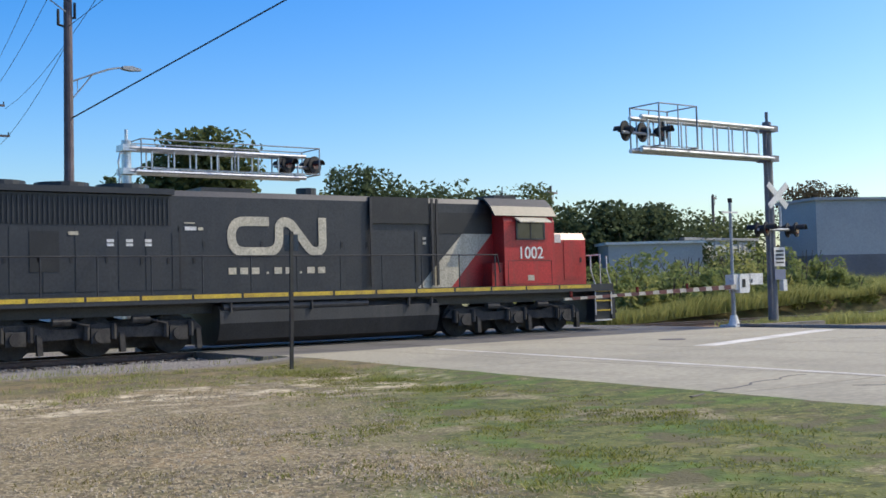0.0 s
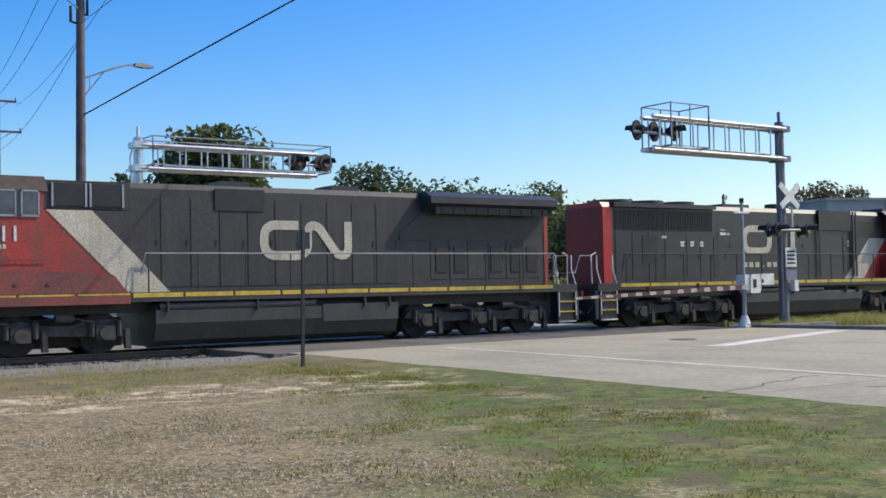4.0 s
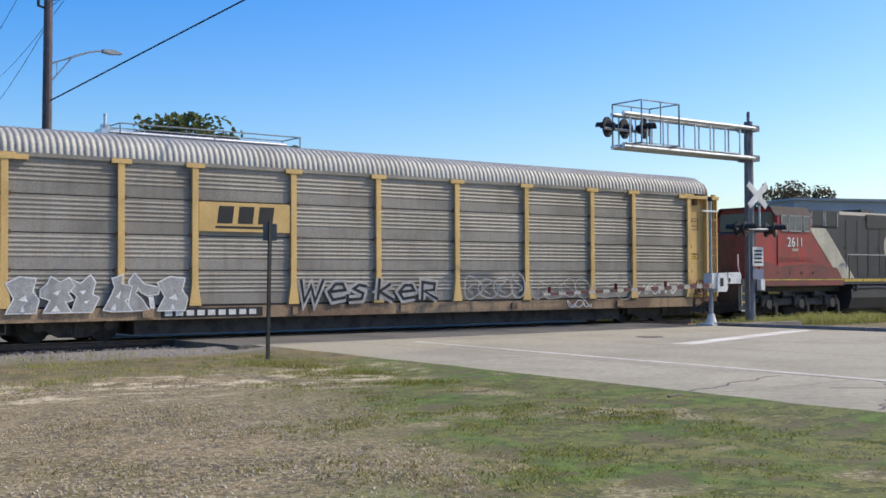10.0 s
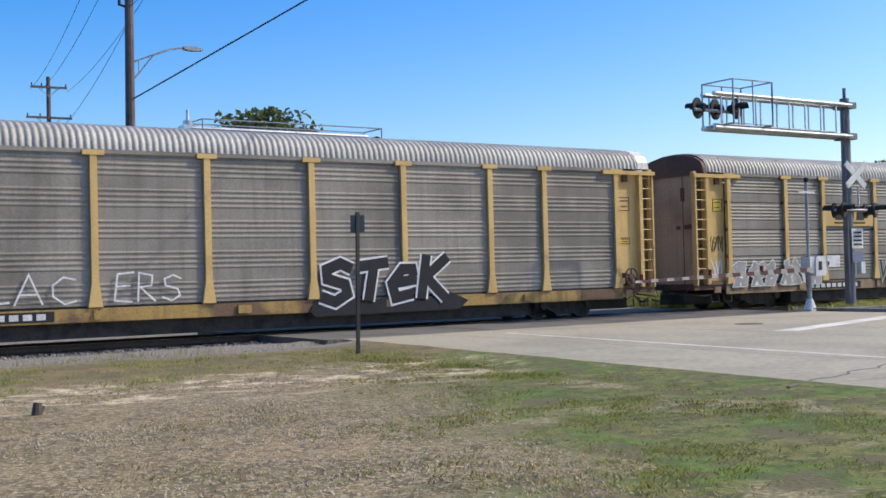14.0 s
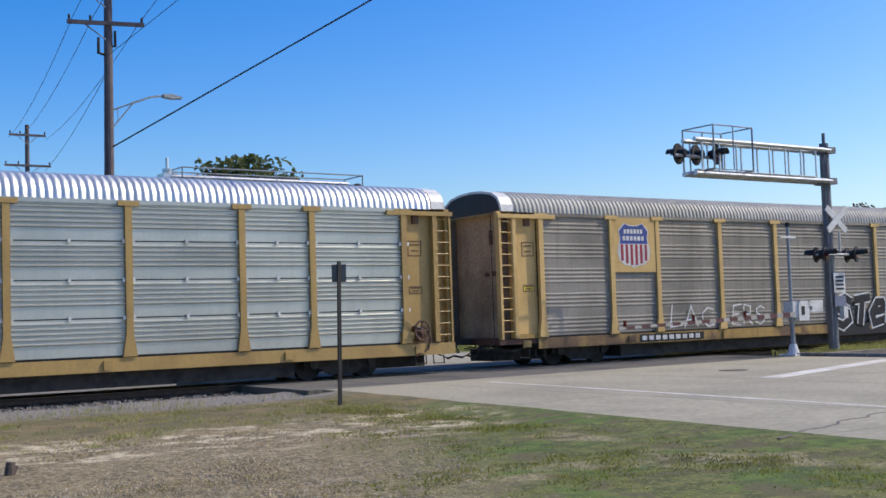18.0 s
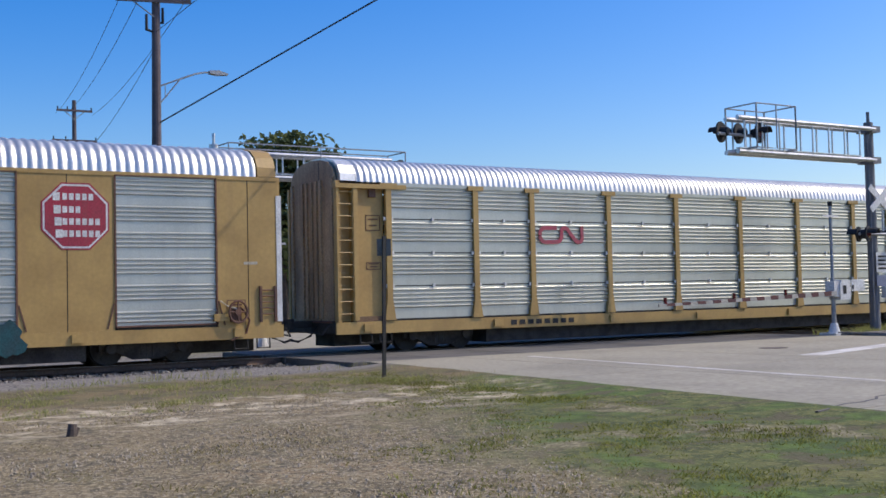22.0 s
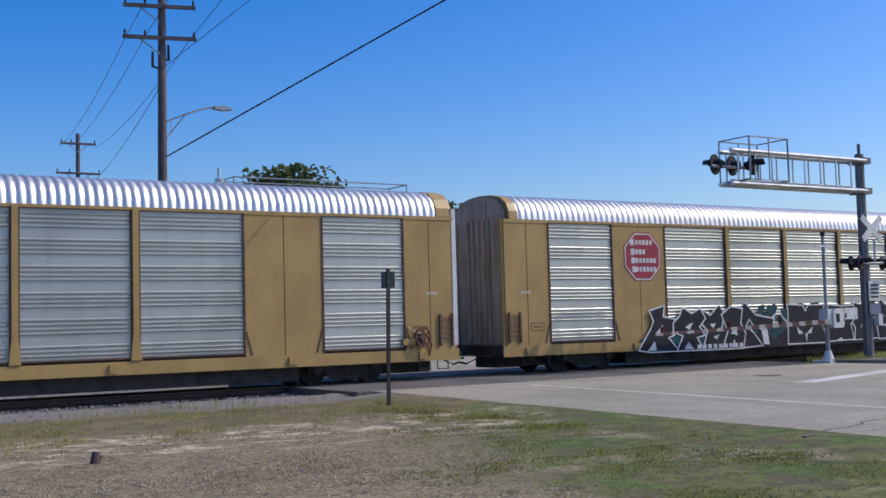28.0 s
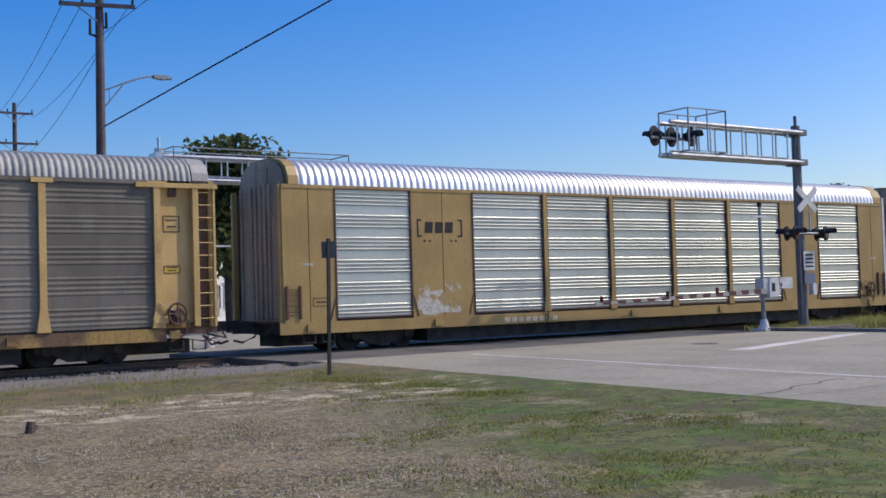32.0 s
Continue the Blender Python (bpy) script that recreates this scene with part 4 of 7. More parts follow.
def utility_pole(x, y, top, arms, r, label, lean=0.0):
    th = thing("utility_pole", label, "utility pole", group="utility poles", at=(x, y, 0))
    bm = B()
    rod(bm, (0, 0, -0.3), (lean, 0, top), r, 12, r * 0.68)
    part("pole", bm, M["wood_pole"], th)
    for z, w, turn in arms:
        bm = B()
        box(bm, -w / 2, w / 2, -0.2, -0.1, z - 0.07, z + 0.07)
        bm.transform(pose(0, 0, 0, 0, 0, turn))
        part("crossarm", bm, M["wood_pole"], th)
        bm = B()
        for s in (-1, 1) if y > 50 else (-1,):
            pipe(bm, [(s * w * 0.27, -0.1, z - 0.05), (0, -0.16, z - 0.6)], 0.025, 5)
        bm.transform(pose(0, 0, 0, 0, 0, turn))
        part("brace", bm, M["galv_pole"], th)
        for u in (-0.47, -0.2, 0.47):
            bm = B()
            rod(bm, (u * w, -0.15, z + 0.07), (u * w, -0.15, z + 0.2), 0.03, 8, 0.05)
            rod(bm, (u * w, -0.15, z + 0.2), (u * w, -0.15, z + 0.27), 0.05, 8, 0.03)
            bm.transform(pose(0, 0, 0, 0, 0, turn))
            part("insulator", bm, M["signal_black"], th, "dark glazed insulator")
    return th


p1 = utility_pole(PX, PY, 13.95, ((12.38, 2.65, -15), (13.56, 2.6, -15)), 0.21, "tall weathered wooden pole with two crossarms and street lamp", 0.1)
for u, z in ((-0.3, 11.55), (0.3, 11.85)):
    bm = B()
    pipe(bm, [(0, 0, z - 0.3), (u, -0.1, z - 0.25), (u, -0.1, z + 0.3)], 0.05)
    part("cutout_bracket", bm, M["signal_black"], p1)
bm = B()
pipe(bm, [(0.1, -0.1, 9.26), (0.91, -0.15, 9.6), (1.51, -0.15, 9.84), (1.86, -0.15, 9.92), (2.11, -0.15, 9.93)], 0.035)
pipe(bm, [(0.12, -0.1, 8.6), (0.91, -0.15, 9.6)], 0.025)
pipe(bm, [(0.36, -0.1, 9.38), (0.36, -0.1, 8.9)], 0.015)
part("lamp_arm", bm, M["galv_pole"], p1)
bm = B()
prism(bm, [(2.01, 9.88), (2.36, 9.84), (2.73, 9.88), (2.71, 9.93), (2.36, 10.02), (2.01, 9.99)], "y", -0.27, -0.03)
part("lamp_head", bm, M["galv_pole"], p1, "grey cobra-head street lamp")
FX, FY = 20.2, 77.8
p2 = utility_pole(FX, FY, 15.0, ((14.3, 2.3, -3), (12.3, 2.9, -3)), 0.2, "distant wooden pole with two crossarms")
p3 = utility_pole(28.3, 118.0, 14.5, ((12.4, 2.9, -3),), 0.2, "far wooden pole with crossarm")
p4 = utility_pole(75.0, 64.3, 8.7, ((8.5, 1.6, 30),), 0.16, "distant thin wooden pole beyond the weeds")
p5 = utility_pole(66.5, 75.0, 10.2, ((9.6, 1.8, 20),), 0.16, "distant thin wooden pole among trees")


def wire(a, b, sag, r=0.012, label="slack overhead power line"):
    bm = B()
    a, b = Vector(a), Vector(b)
    pts = [a.lerp(b, i / 14) - Vector((0, 0, sag * 4 * (i / 14) * (1 - i / 14))) for i in range(15)]
    pipe(bm, pts, r, 5)
    solid("overhead_wire", bm, M["wire"], label, "wire", group="overhead wires")


for u in (-1.18, -0.5, 1.18):
    wire((PX + u, PY, 12.5), (FX + u, FY, 14.1), 0.5)
    wire((PX + u, PY, 12.5), (PX + u - 9, PY - 48, 12.6), 0.5)
wire((PX, PY, 10.6), (FX, FY, 11.0), 0.6, 0.012)
wire((PX, PY, 11.2), (24, -12, 24.0), 0.2, 0.012)
wire((PX + 0.1, PY, 7.93), (33.3, -18.5, 22.8), 0.0, 0.028, "thick black span cable")
wire((FX, FY, 11.7), (28.3, 118, 12.4), 0.4, 0.02)
wire((40, 92, 5.6), (95, 78, 5.6), 0.4, 0.03)

# ---- the train ----
SIDE = -1.52  # near side of a car, from the track's middle
MESHES = {}


def cached(key, make):
    if key not in MESHES:
        MESHES[key] = make()
    return MESHES[key]


def corrugated(w, h, pitch, depth, material, kind="full"):
    """A sheet with rounded level ribs, w wide and h high from its lower left corner, facing -y.
    kind full: ribs all over; rows: five ribs over a plain lower band; fields: four ribs, then a plain band, and so on."""
    def make():
        n = int(h / pitch)
        edge = (h - n * pitch) / 2
        prof = [(0, 0)]
        for k in range(n):
            z = edge + k * pitch
            top = n - 1 - k
            if (kind == "rows" and top > 4) or (kind == "fields" and top % 6 > 3):
                prof.append((0, z + pitch / 2))
                continue
            for f, q in ((0.0, 0), (0.16, 0), (0.30, 0.55), (0.44, 0.95), (0.58, 0.95), (0.72, 0.55), (0.86, 0)):
                prof.append((-depth * q, z + pitch * f))
        prof += [(0, h)]
        bm = B()
        a = [bm.verts.new((0, y, q)) for y, q in prof]
        b = [bm.verts.new((w, y, q)) for y, q in prof]
        for i in range(len(prof) - 1):
            bm.faces.new((a[i], b[i], b[i + 1], a[i + 1]))
        c = [bm.verts.new((x, 0.03, q)) for x in (0, w) for q in (0, h)]
        bm.faces.new((c[0], c[1], c[3], c[2]))
        return mesh_of("side_panel", bm, material)
    return cached(("cor", round(w, 3), round(h, 3), pitch, kind, material.name), make)


ROOF = [(1.52, 0), (1.49, 0.26), (1.36, 0.54), (1.08, 0.75), (0.6, 0.87), (0.0, 0.91)]


def arch(rise, wide=1.0, lift=0.0):
    """The roof's cross-section from the near eave to the far one, flattened by rise."""
    half = [(y * wide, 4.60 + z * rise + lift) for y, z in ROOF]
    return [(-y, z) for y, z in half] + half[-2::-1]


def roof_mesh(x0, x1, material, rise, pitch=0.19, lift=0.03):
    def make():
        sec = arch(rise)
        norm = []
        for i, (y, z) in enumerate(sec):
            a, b = sec[max(i - 1, 0)], sec[min(i + 1, len(sec) - 1)]
            t = Vector((b[0] - a[0], b[1] - a[1])).normalized()
            norm.append((-t.y, t.x))
        cols = []
        n = int((x1 - x0) / pitch)
        bm = B()
        for i in range(n):
            for f, h in ((0.0, 0), (0.30, 0), (0.42, 0.8), (0.65, 1.0), (0.88, 0.8)):
                x = x0 + (x1 - x0) * (i + f) / n
                cols.append([bm.verts.new((x, y + q[0] * lift * h, z + q[1] * lift * h)) for (y, z), q in zip(sec, norm)])
        for a, b in zip(cols, cols[1:]):
            for i in range(len(sec) - 1):
                bm.faces.new((a[i], b[i], b[i + 1], a[i + 1]))
        return mesh_of("roof", bm, material, True)
    return cached(("roof", x0, x1, material.name, rise), make)


def wheelset_mesh(r):
    def make():
        bm = B()
        rod(bm, (0, -1.15, 0), (0, 1.15, 0), 0.085, 10)
        for s in (-1, 1):
            rod(bm, (0, s * 0.69, 0), (0, s * 0.82, 0), r, 28, r - 0.012)
            rod(bm, (0, s * 0.67, 0), (0, s * 0.69, 0), r + 0.025, 28)
            rod(bm, (0, s * 0.82, 0), (0, s * 0.84, 0), r * 0.4, 12)
            for k in range(4):
                a = k * math.pi / 2
                rod(bm, (r * 0.62 * math.cos(a), s * 0.815, r * 0.62 * math.sin(a)), (r * 0.62 * math.cos(a), s * 0.835, r * 0.62 * math.sin(a)), r * 0.13, 6)
        return mesh_of("wheelset", bm, M["iron"])
    return cached(("wheel", r), make)


WHEELS = []


def freight_truck(car, x):
    tr = new("truck")
    tr.parent, tr.location = car, (x, 0, 0)
    tr["label"] = "two-axle cast steel truck"
    for s in (-1, 1):
        bm = B()
        y0, y1 = (s * 1.0, s * 1.12)
        prism(bm, [(-1.15, 0.52), (-0.7, 0.56), (-0.35, 0.72), (0.35, 0.72), (0.7, 0.56), (1.15, 0.52), (1.15, 0.36), (0.7, 0.32), (0.35, 0.14), (-0.35, 0.14), (-0.7, 0.32), (-1.15, 0.36)], "y", min(y0, y1), max(y0, y1))
        part("sideframe", bm, M["iron"], tr)
        for k in (-0.14, 0, 0.14):
            bm = B()
            rod(bm, (k, s * 1.06, 0.2), (k, s * 1.06, 0.6), 0.07, 8)
            part("spring", bm, M["iron"], tr)
        for k in (-0.88, 0.88):
            bm = B()
            rod(bm, (k, s * 1.1, 0.42), (k, s * 1.2, 0.42), 0.13, 10)
            part("bearing_cap", bm, M["iron_dust"], tr)
    bm = B()
    box(bm, -0.22, 0.22, -1.0, 1.0, 0.38, 0.62)
    part("bolster", bm, M["iron"], tr)
    for k in (-0.88, 0.88):
        w = part("wheelset", wheelset_mesh(0.42), M["iron"], tr)
        w.location = (k, 0, 0.42)
        WHEELS.append((w, 0.42))


def coupler(car, x, d):
    bm = B()
    box(bm, min(x, x + d * 0.62), max(x, x + d * 0.62), -0.09, 0.09, 0.72, 0.9)
    prism(bm, [(x + d * 0.55, -0.13), (x + d * 0.86, -0.16), (x + d * 0.9, 0.05), (x + d * 0.72, 0.16), (x + d * 0.55, 0.13)], "z", 0.68, 0.96)
    part("coupler", bm, M["iron"], car, "rusty knuckle coupler")
    bm = B()
    pipe(bm, [(x, -0.35, 0.75), (x + d * 0.2, -0.38, 0.5), (x + d * 0.55, -0.36, 0.36), (x + d * 0.8, -0.3, 0.42)], 0.03)
    part("air_hose", bm, M["signal_black"], car, "hanging black air hose")
    bm = B()
    pipe(bm, [(x + d * 0.12, -1.35, 0.8), (x + d * 0.3, -1.3, 0.55), (x + d * 0.35, -0.2, 0.62)], 0.018)
    part("uncoupling_lever", bm, M["iron_dust"], car)


def ladder(car, x0, x1, z0, z1, y, material, n=11):
    lad = part("ladder", box(B(), x0 - 0.03, x0 + 0.03, y - 0.05, y + 0.02, z0, z1), material, car)
    part("ladder_stile", box(B(), x1 - 0.03, x1 + 0.03, y - 0.05, y + 0.02, z0, z1), material, lad)
    for i in range(n):
        z = z0 + 0.2 + (z1 - z0 - 0.3) * i / (n - 1)
        bm = B()
        rod(bm, (x0, y - 0.03, z), (x1, y - 0.03, z), 0.017, 6)
        part("rung", bm, material, lad)


def bars(car, x, z, w, h, n, y, material, name="lettering_bar"):
    me = cached(("bar", round(w / n, 3), h, material.name), lambda: mesh_of(name, box(B(), 0, w / n * 0.68, -0.004, 0, 0, h), material))
    for i in range(n):
        part(name, me, material, car).location = (x + w * i / n, y, z)


POSTS = (-12.0, -9.16, -7.17, -4.25, -1.44, 1.44, 4.25, 7.17, 9.16, 12.0)


def rack_frame(car, sill, dusty, long=13.62):
    bm = B()
    prism(bm, [(-1.5, 0.56), (1.5, 0.56), (1.5, 0.86), (-1.5, 0.86)], "x", -long + 0.02, long - 0.02)
    part("deck", bm, M["iron"], car)
    for d in (-1, 1) if long < 13 else ():
        part("end_sill", box(B(), *sorted((d * (long - 0.02), d * 13.6)), -1.46, 1.46, 0.70, 0.86), M["rust"], car, "rusty end sill")
        part("uncoupling_rod", pipe(B(), [(d * 12.5, -1.5, 0.62), (d * 13.2, -1.5, 0.5), (d * 13.75, -1.2, 0.58), (d * 13.85, -0.2, 0.66)], 0.02), M["iron_dust"], car)
        part("air_hose", pipe(B(), [(d * 13.6, -0.5, 0.62), (d * 13.85, -0.52, 0.36), (d * 14.1, -0.5, 0.42)], 0.03), M["iron"], car)
    for s in (-1, 1):
        bm = B()
        prism(bm, [(s * 1.5, 0.54), (s * 1.545, 0.54), (s * 1.545, 0.86), (s * 1.5, 0.86)], "x", -long, long)
        part("side_sill", bm, sill, car)
    bm = B()
    box(bm, -8.7, 8.7, -1.28, 1.28, 0.16, 0.56)
    part("centre_sill", bm, M["iron"], car, "deep dark underframe")
    for s in (-1, 1):
        part("brake_rigging", box(B(), *sorted((s * 8.72, s * 13.2)), -0.58, 0.58, 0.2, 0.555), M["iron"], car)
    for x in (-10.2, 10.2):
        freight_truck(car, x)
    for d in (-1, 1):
        coupler(car, d * 13.62, d)
    for z in (2.15, 3.4):
        part("inner_deck", box(B(), -12.9, 12.9, -1.42, 1.42, z, z + 0.06), M["iron"], car)
    rnd = random.Random(3)
    for i in range(7):
        x = -12.6 + i * 4.1 + rnd.uniform(-0.4, 0.4)
        part("sill_bracket", box(B(), x, x + rnd.uniform(0.15, 0.4), -1.6, -1.545, 0.6, 0.8), sill, car)
    for x in (-12.9, -12.3, 12.3, 12.9):
        bm = B()
        pipe(bm, [(x, -1.5, 0.54), (x, -1.52, 0.3), (x + 0.35, -1.52, 0.3), (x + 0.35, -1.5, 0.54)], 0.018)
        part("step_stirrup", bm, M["iron_dust"], car)
    part("far_wall", corrugated(26.9, 3.68, 0.145, 0.03, dusty), dusty, car).matrix_basis = pose(13.45, 1.5, 0.88, 0, 0, 180)


def rack_end(car, d, door, frame_mat, ribbed=True, x=13.3, width=0.28, rise=0.92):
    """End of a rack: tall closed doors, ribbed or plain, between two corner posts."""
    x *= d

    def slab(y0, y1, z0, z1, reach):
        return box(B(), min(x, x + d * reach), max(x, x + d * reach), y0, y1, z0, z1)
    bm = B()
    prism(bm, [(1.36, 0.86), (-1.36, 0.86)] + arch(rise, 0.9, -0.03), "x", min(x, x + d * 0.05), max(x, x + d * 0.05))
    dr = part("end_door", bm, door, car, "closed stained end doors")
    for y0, y1 in ((-1.3, -1.16), (-0.62, -0.5), (-0.36, -0.24), (-0.06, 0.06), (0.24, 0.36), (0.5, 0.62), (1.16, 1.3)) if ribbed else ():
        part("door_rib", slab(y0, y1, 0.95, 4.7, 0.1), door, dr)
    part("door_seam", slab(-0.46, -0.43, 0.9, 5.2, 0.056), M["dark"], dr)
    if not ribbed:
        lock = part("lock_bar", slab(-1.2, -0.55, 2.75, 2.9, 0.12), M["rust"], dr, "rusty lock bar")
        part("lock_plate", slab(-0.52, -0.38, 3.7, 4.15, 0.09), M["rust"], dr)
        part("lock_bar_end", slab(-0.3, -0.15, 2.75, 2.87, 0.1), M["rust"], lock)
    for y in (-1.5, 1.38):
        part("corner_post", box(B(), min(x + d * (width - 0.14), x + d * width), max(x + d * (width - 0.14), x + d * width), y, y + 0.12, 0.86, 4.62), frame_mat, car)
    part("end_platform", slab(-1.3, 1.3, 0.84, 0.9, width + 0.05), M["rust"], car)


def brake_gear(car, x, yellow):
    """Hand brake: a box on the sill, a dark wheel, a pale release lever and a chain down to the rigging."""
    bm = B()
    box(bm, x - 0.12, x + 0.16, SIDE - 0.09, SIDE + 0.1, 0.98, 1.34)
    gear = part("hand_brake", bm, M["rust"], car, "rusty hand brake housing")
    bm = B()
    ring = [(x + 0.05 + 0.24 * math.cos(k * math.pi / 8), SIDE - 0.15, 1.22 + 0.27 * math.sin(k * math.pi / 8)) for k in range(17)]
    pipe(bm, ring, 0.028, 6)
    for k in range(0, 16, 4):
        pipe(bm, [ring[k], (x + 0.05, SIDE - 0.13, 1.22)], 0.022, 5)
    rod(bm, (x + 0.05, SIDE - 0.16, 1.22), (x + 0.05, SIDE - 0.08, 1.22), 0.09, 10)
    part("brake_wheel", bm, M["rust"], gear)
    part("bracket", box(B(), x - 0.55, x - 0.16, SIDE - 0.084, SIDE + 0.02, 1.0, 1.18), yellow, gear)
    part("release_lever", pipe(B(), [(x - 0.4, SIDE - 0.1, 1.5), (x - 0.2, SIDE - 0.12, 1.36), (x + 0.02, SIDE - 0.12, 1.3)], 0.02, 6), M["cream"], gear)
    part("brake_chain", pipe(B(), [(x + 0.2, SIDE - 0.05, 1.3), (x + 0.38, SIDE - 0.06, 1.0), (x + 0.3, SIDE - 0.05, 0.7), (x - 0.1, SIDE - 0.05, 0.52)], 0.025), M["rust"], gear)


def rack_a(label, panel, roof, yellow, sill, stacked, cap):
    """Auto rack with galvanised panels between slim yellow posts and recessed yellow end doors."""
    car = thing("autorack_car", label, "autorack car", group="train cars")
    rack_frame(car, sill, panel, 12.2 if panel is not M["galv_new"] else 13.62)
    rise = 0.79
    part("roof", roof_mesh(-12.95, 12.95, roof, rise, 0.19 if roof is M["roof_new"] else 0.165, 0.03), roof, car)
    for d in (-1, 1):
        skin = roof if roof is M["roof_new"] and d < 0 else cap
        low = 0.05 if cap is M["rust"] else -0.02
        outer = [d * 12.97, d * (13.1 if cap is M["rust"] else 13.42)]
        rc = part("roof_cap", prism(B(), arch(rise, 1.005, -low), "x", min(outer), max(outer)), skin, car, "smooth roof end cap")
        # a near-black plate stands for the shaded hollow inside the cap
        if skin is M["white"]:
            mouth = [outer[1], outer[1] + d * 0.004]
            part("cap_mouth", prism(B(), [(y * 0.95, 4.6 + (z - 4.6) * 0.9) for y, z in arch(rise, 1.0, -low)], "x", min(mouth), max(mouth)), M["dark"], rc)
    ribs = (0.115, 0.045, "rows") if panel is M["galv_new"] else (0.112, 0.013, "rows") if stacked == 4 else (0.125, 0.013, "fields")
    rows = [0.90, 1.80, 2.70, 3.62, 4.52] if stacked == 4 else [0.90, 4.52]
    for i, (a, b) in enumerate(zip(POSTS, POSTS[1:])):
        for z0, z1 in zip(rows, rows[1:]):
            w = b - a - 0.18
            part("side_panel", corrugated(w, z1 - z0 - 0.03, *ribs[:2], panel, ribs[2]), panel, car).location = (a + 0.09, SIDE + 0.02, z0 + 0.015)
        for z in rows[1:-1]:
            if panel is M["galv_new"]:
                part("seam_clip", box(B(), (a + b) / 2 - 0.035, (a + b) / 2 + 0.035, SIDE - 0.035, SIDE + 0.02, z - 0.04, z + 0.05), M["white"], car)
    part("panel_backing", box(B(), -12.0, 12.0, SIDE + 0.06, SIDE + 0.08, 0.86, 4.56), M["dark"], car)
    part("top_chord", box(B(), -12.1, 12.1, SIDE - 0.03, SIDE + 0.1, 4.5, 4.6), panel, car)
    for x in POSTS:
        bm = B()
        prism(bm, [(x - 0.085, 1.45), (x + 0.085, 1.45), (x + 0.085, 4.55), (x - 0.085, 4.55)], "y", SIDE - 0.07, SIDE + 0.05)
        prism(bm, [(x - 0.17, 0.88), (x + 0.17, 0.88), (x + 0.085, 1.45), (x - 0.085, 1.45)], "y", SIDE - 0.07, SIDE + 0.05)
        p = part("post", bm, yellow, car)
        part("post_cap", box(B(), x - 0.26, x + 0.26, SIDE - 0.085, SIDE - 0.04, 4.46, 4.58), yellow, p)
        for z in rows[1:-1]:
            for s in (-0.12, 0.12):
                part("latch", box(B(), x + s - 0.03, x + s + 0.03, SIDE - 0.05, SIDE, z - 0.05, z + 0.05), M["white"] if panel is M["galv_new"] else M["rust"], p)
    for d in (-1, 1):
        a, b = sorted((d * 12.1, d * 12.95))
        part("side_door", box(B(), a, b, SIDE + 0.09, SIDE + 0.13, 0.88, 4.5), yellow, car, "faded yellow recessed access door")
        a, b = sorted((d * 11.45, d * 13.62))
        part("header_beam", box(B(), a, b, SIDE - 0.09, SIDE + 0.1, 4.42, 4.54), yellow, car)
        part("door_hanger", box(B(), d * 12.45 - 0.1, d * 12.45 + 0.1, SIDE + 0.02, SIDE + 0.09, 4.2, 4.42), M["rust"], car)
        part("door_sill", box(B(), *sorted((d * 12.1, d * 13.0)), SIDE + 0.02, SIDE + 0.12, 0.86, 1.0), M["sill_old"], car)
        plain = panel is not M["galv_new"]
        rack_end(car, d, M["end_tan"] if plain else M["end_ochre"], yellow, not plain, 12.97 if plain else 13.47, 0.6 if plain else 0.1, rise)
        a, b = sorted((d * 13.0, d * 13.47))
        # plate behind the ladder, dark brown on the plain cars
        part("ladder_recess", box(B(), a, b, SIDE + 0.17, SIDE + 0.2, 0.88, 4.42), M["recess"] if plain else yellow, car, "dark brown plate behind the ladder" if plain else "")
        part("ladder_cheek", box(B(), *sorted((d * 12.95, d * 13.08)), SIDE - 0.07, SIDE + 0.17, 0.9, 4.42), yellow, car, "broad yellow ladder cheek")
        ladder(car, *sorted((d * 13.08, d * 13.54)), 0.88, 4.42, SIDE, yellow)
        x = d * 12.42
        for z, h in ((3.3, 0.42), (2.25, 0.2)):
            filled = plain and h < 0.3 or cap is M["rust"] and d < 0
            bm = B()
            for (u, v, p, q) in ((-0.22, -0.2, 0, h), (0.2, 0.22, 0, h), (-0.22, 0.22, 0, 0.02), (-0.22, 0.22, h - 0.02, h), (-0.15, 0.15, h * 0.7, h * 0.7 + 0.03), (-0.12, 0.12, h * 0.3, h * 0.3 + 0.03)):
                box(bm, x + u, x + v, SIDE + 0.078, SIDE + 0.084, z + p, z + q)
            st = part("stencil", bm, M["rust"], car, "dark stencilled notice box")
            if filled:
                part("notice", box(B(), x - 0.21, x + 0.21, SIDE + 0.084, SIDE + 0.088, z + 0.01, z + h - 0.01), M["notice_yellow"], st, "bright yellow notice")
    brake_gear(car, 12.4, yellow)
    return car


GAPS = ((-13.5, -11.87), (-9.32, -7.12), (7.12, 9.32), (11.87, 13.5))
FIELDS = (-11.87, -9.32), (-7.12, -4.35), (-4.2, -1.52), (-1.37, 1.37), (1.52, 4.2), (4.35, 7.12), (9.32, 11.87)


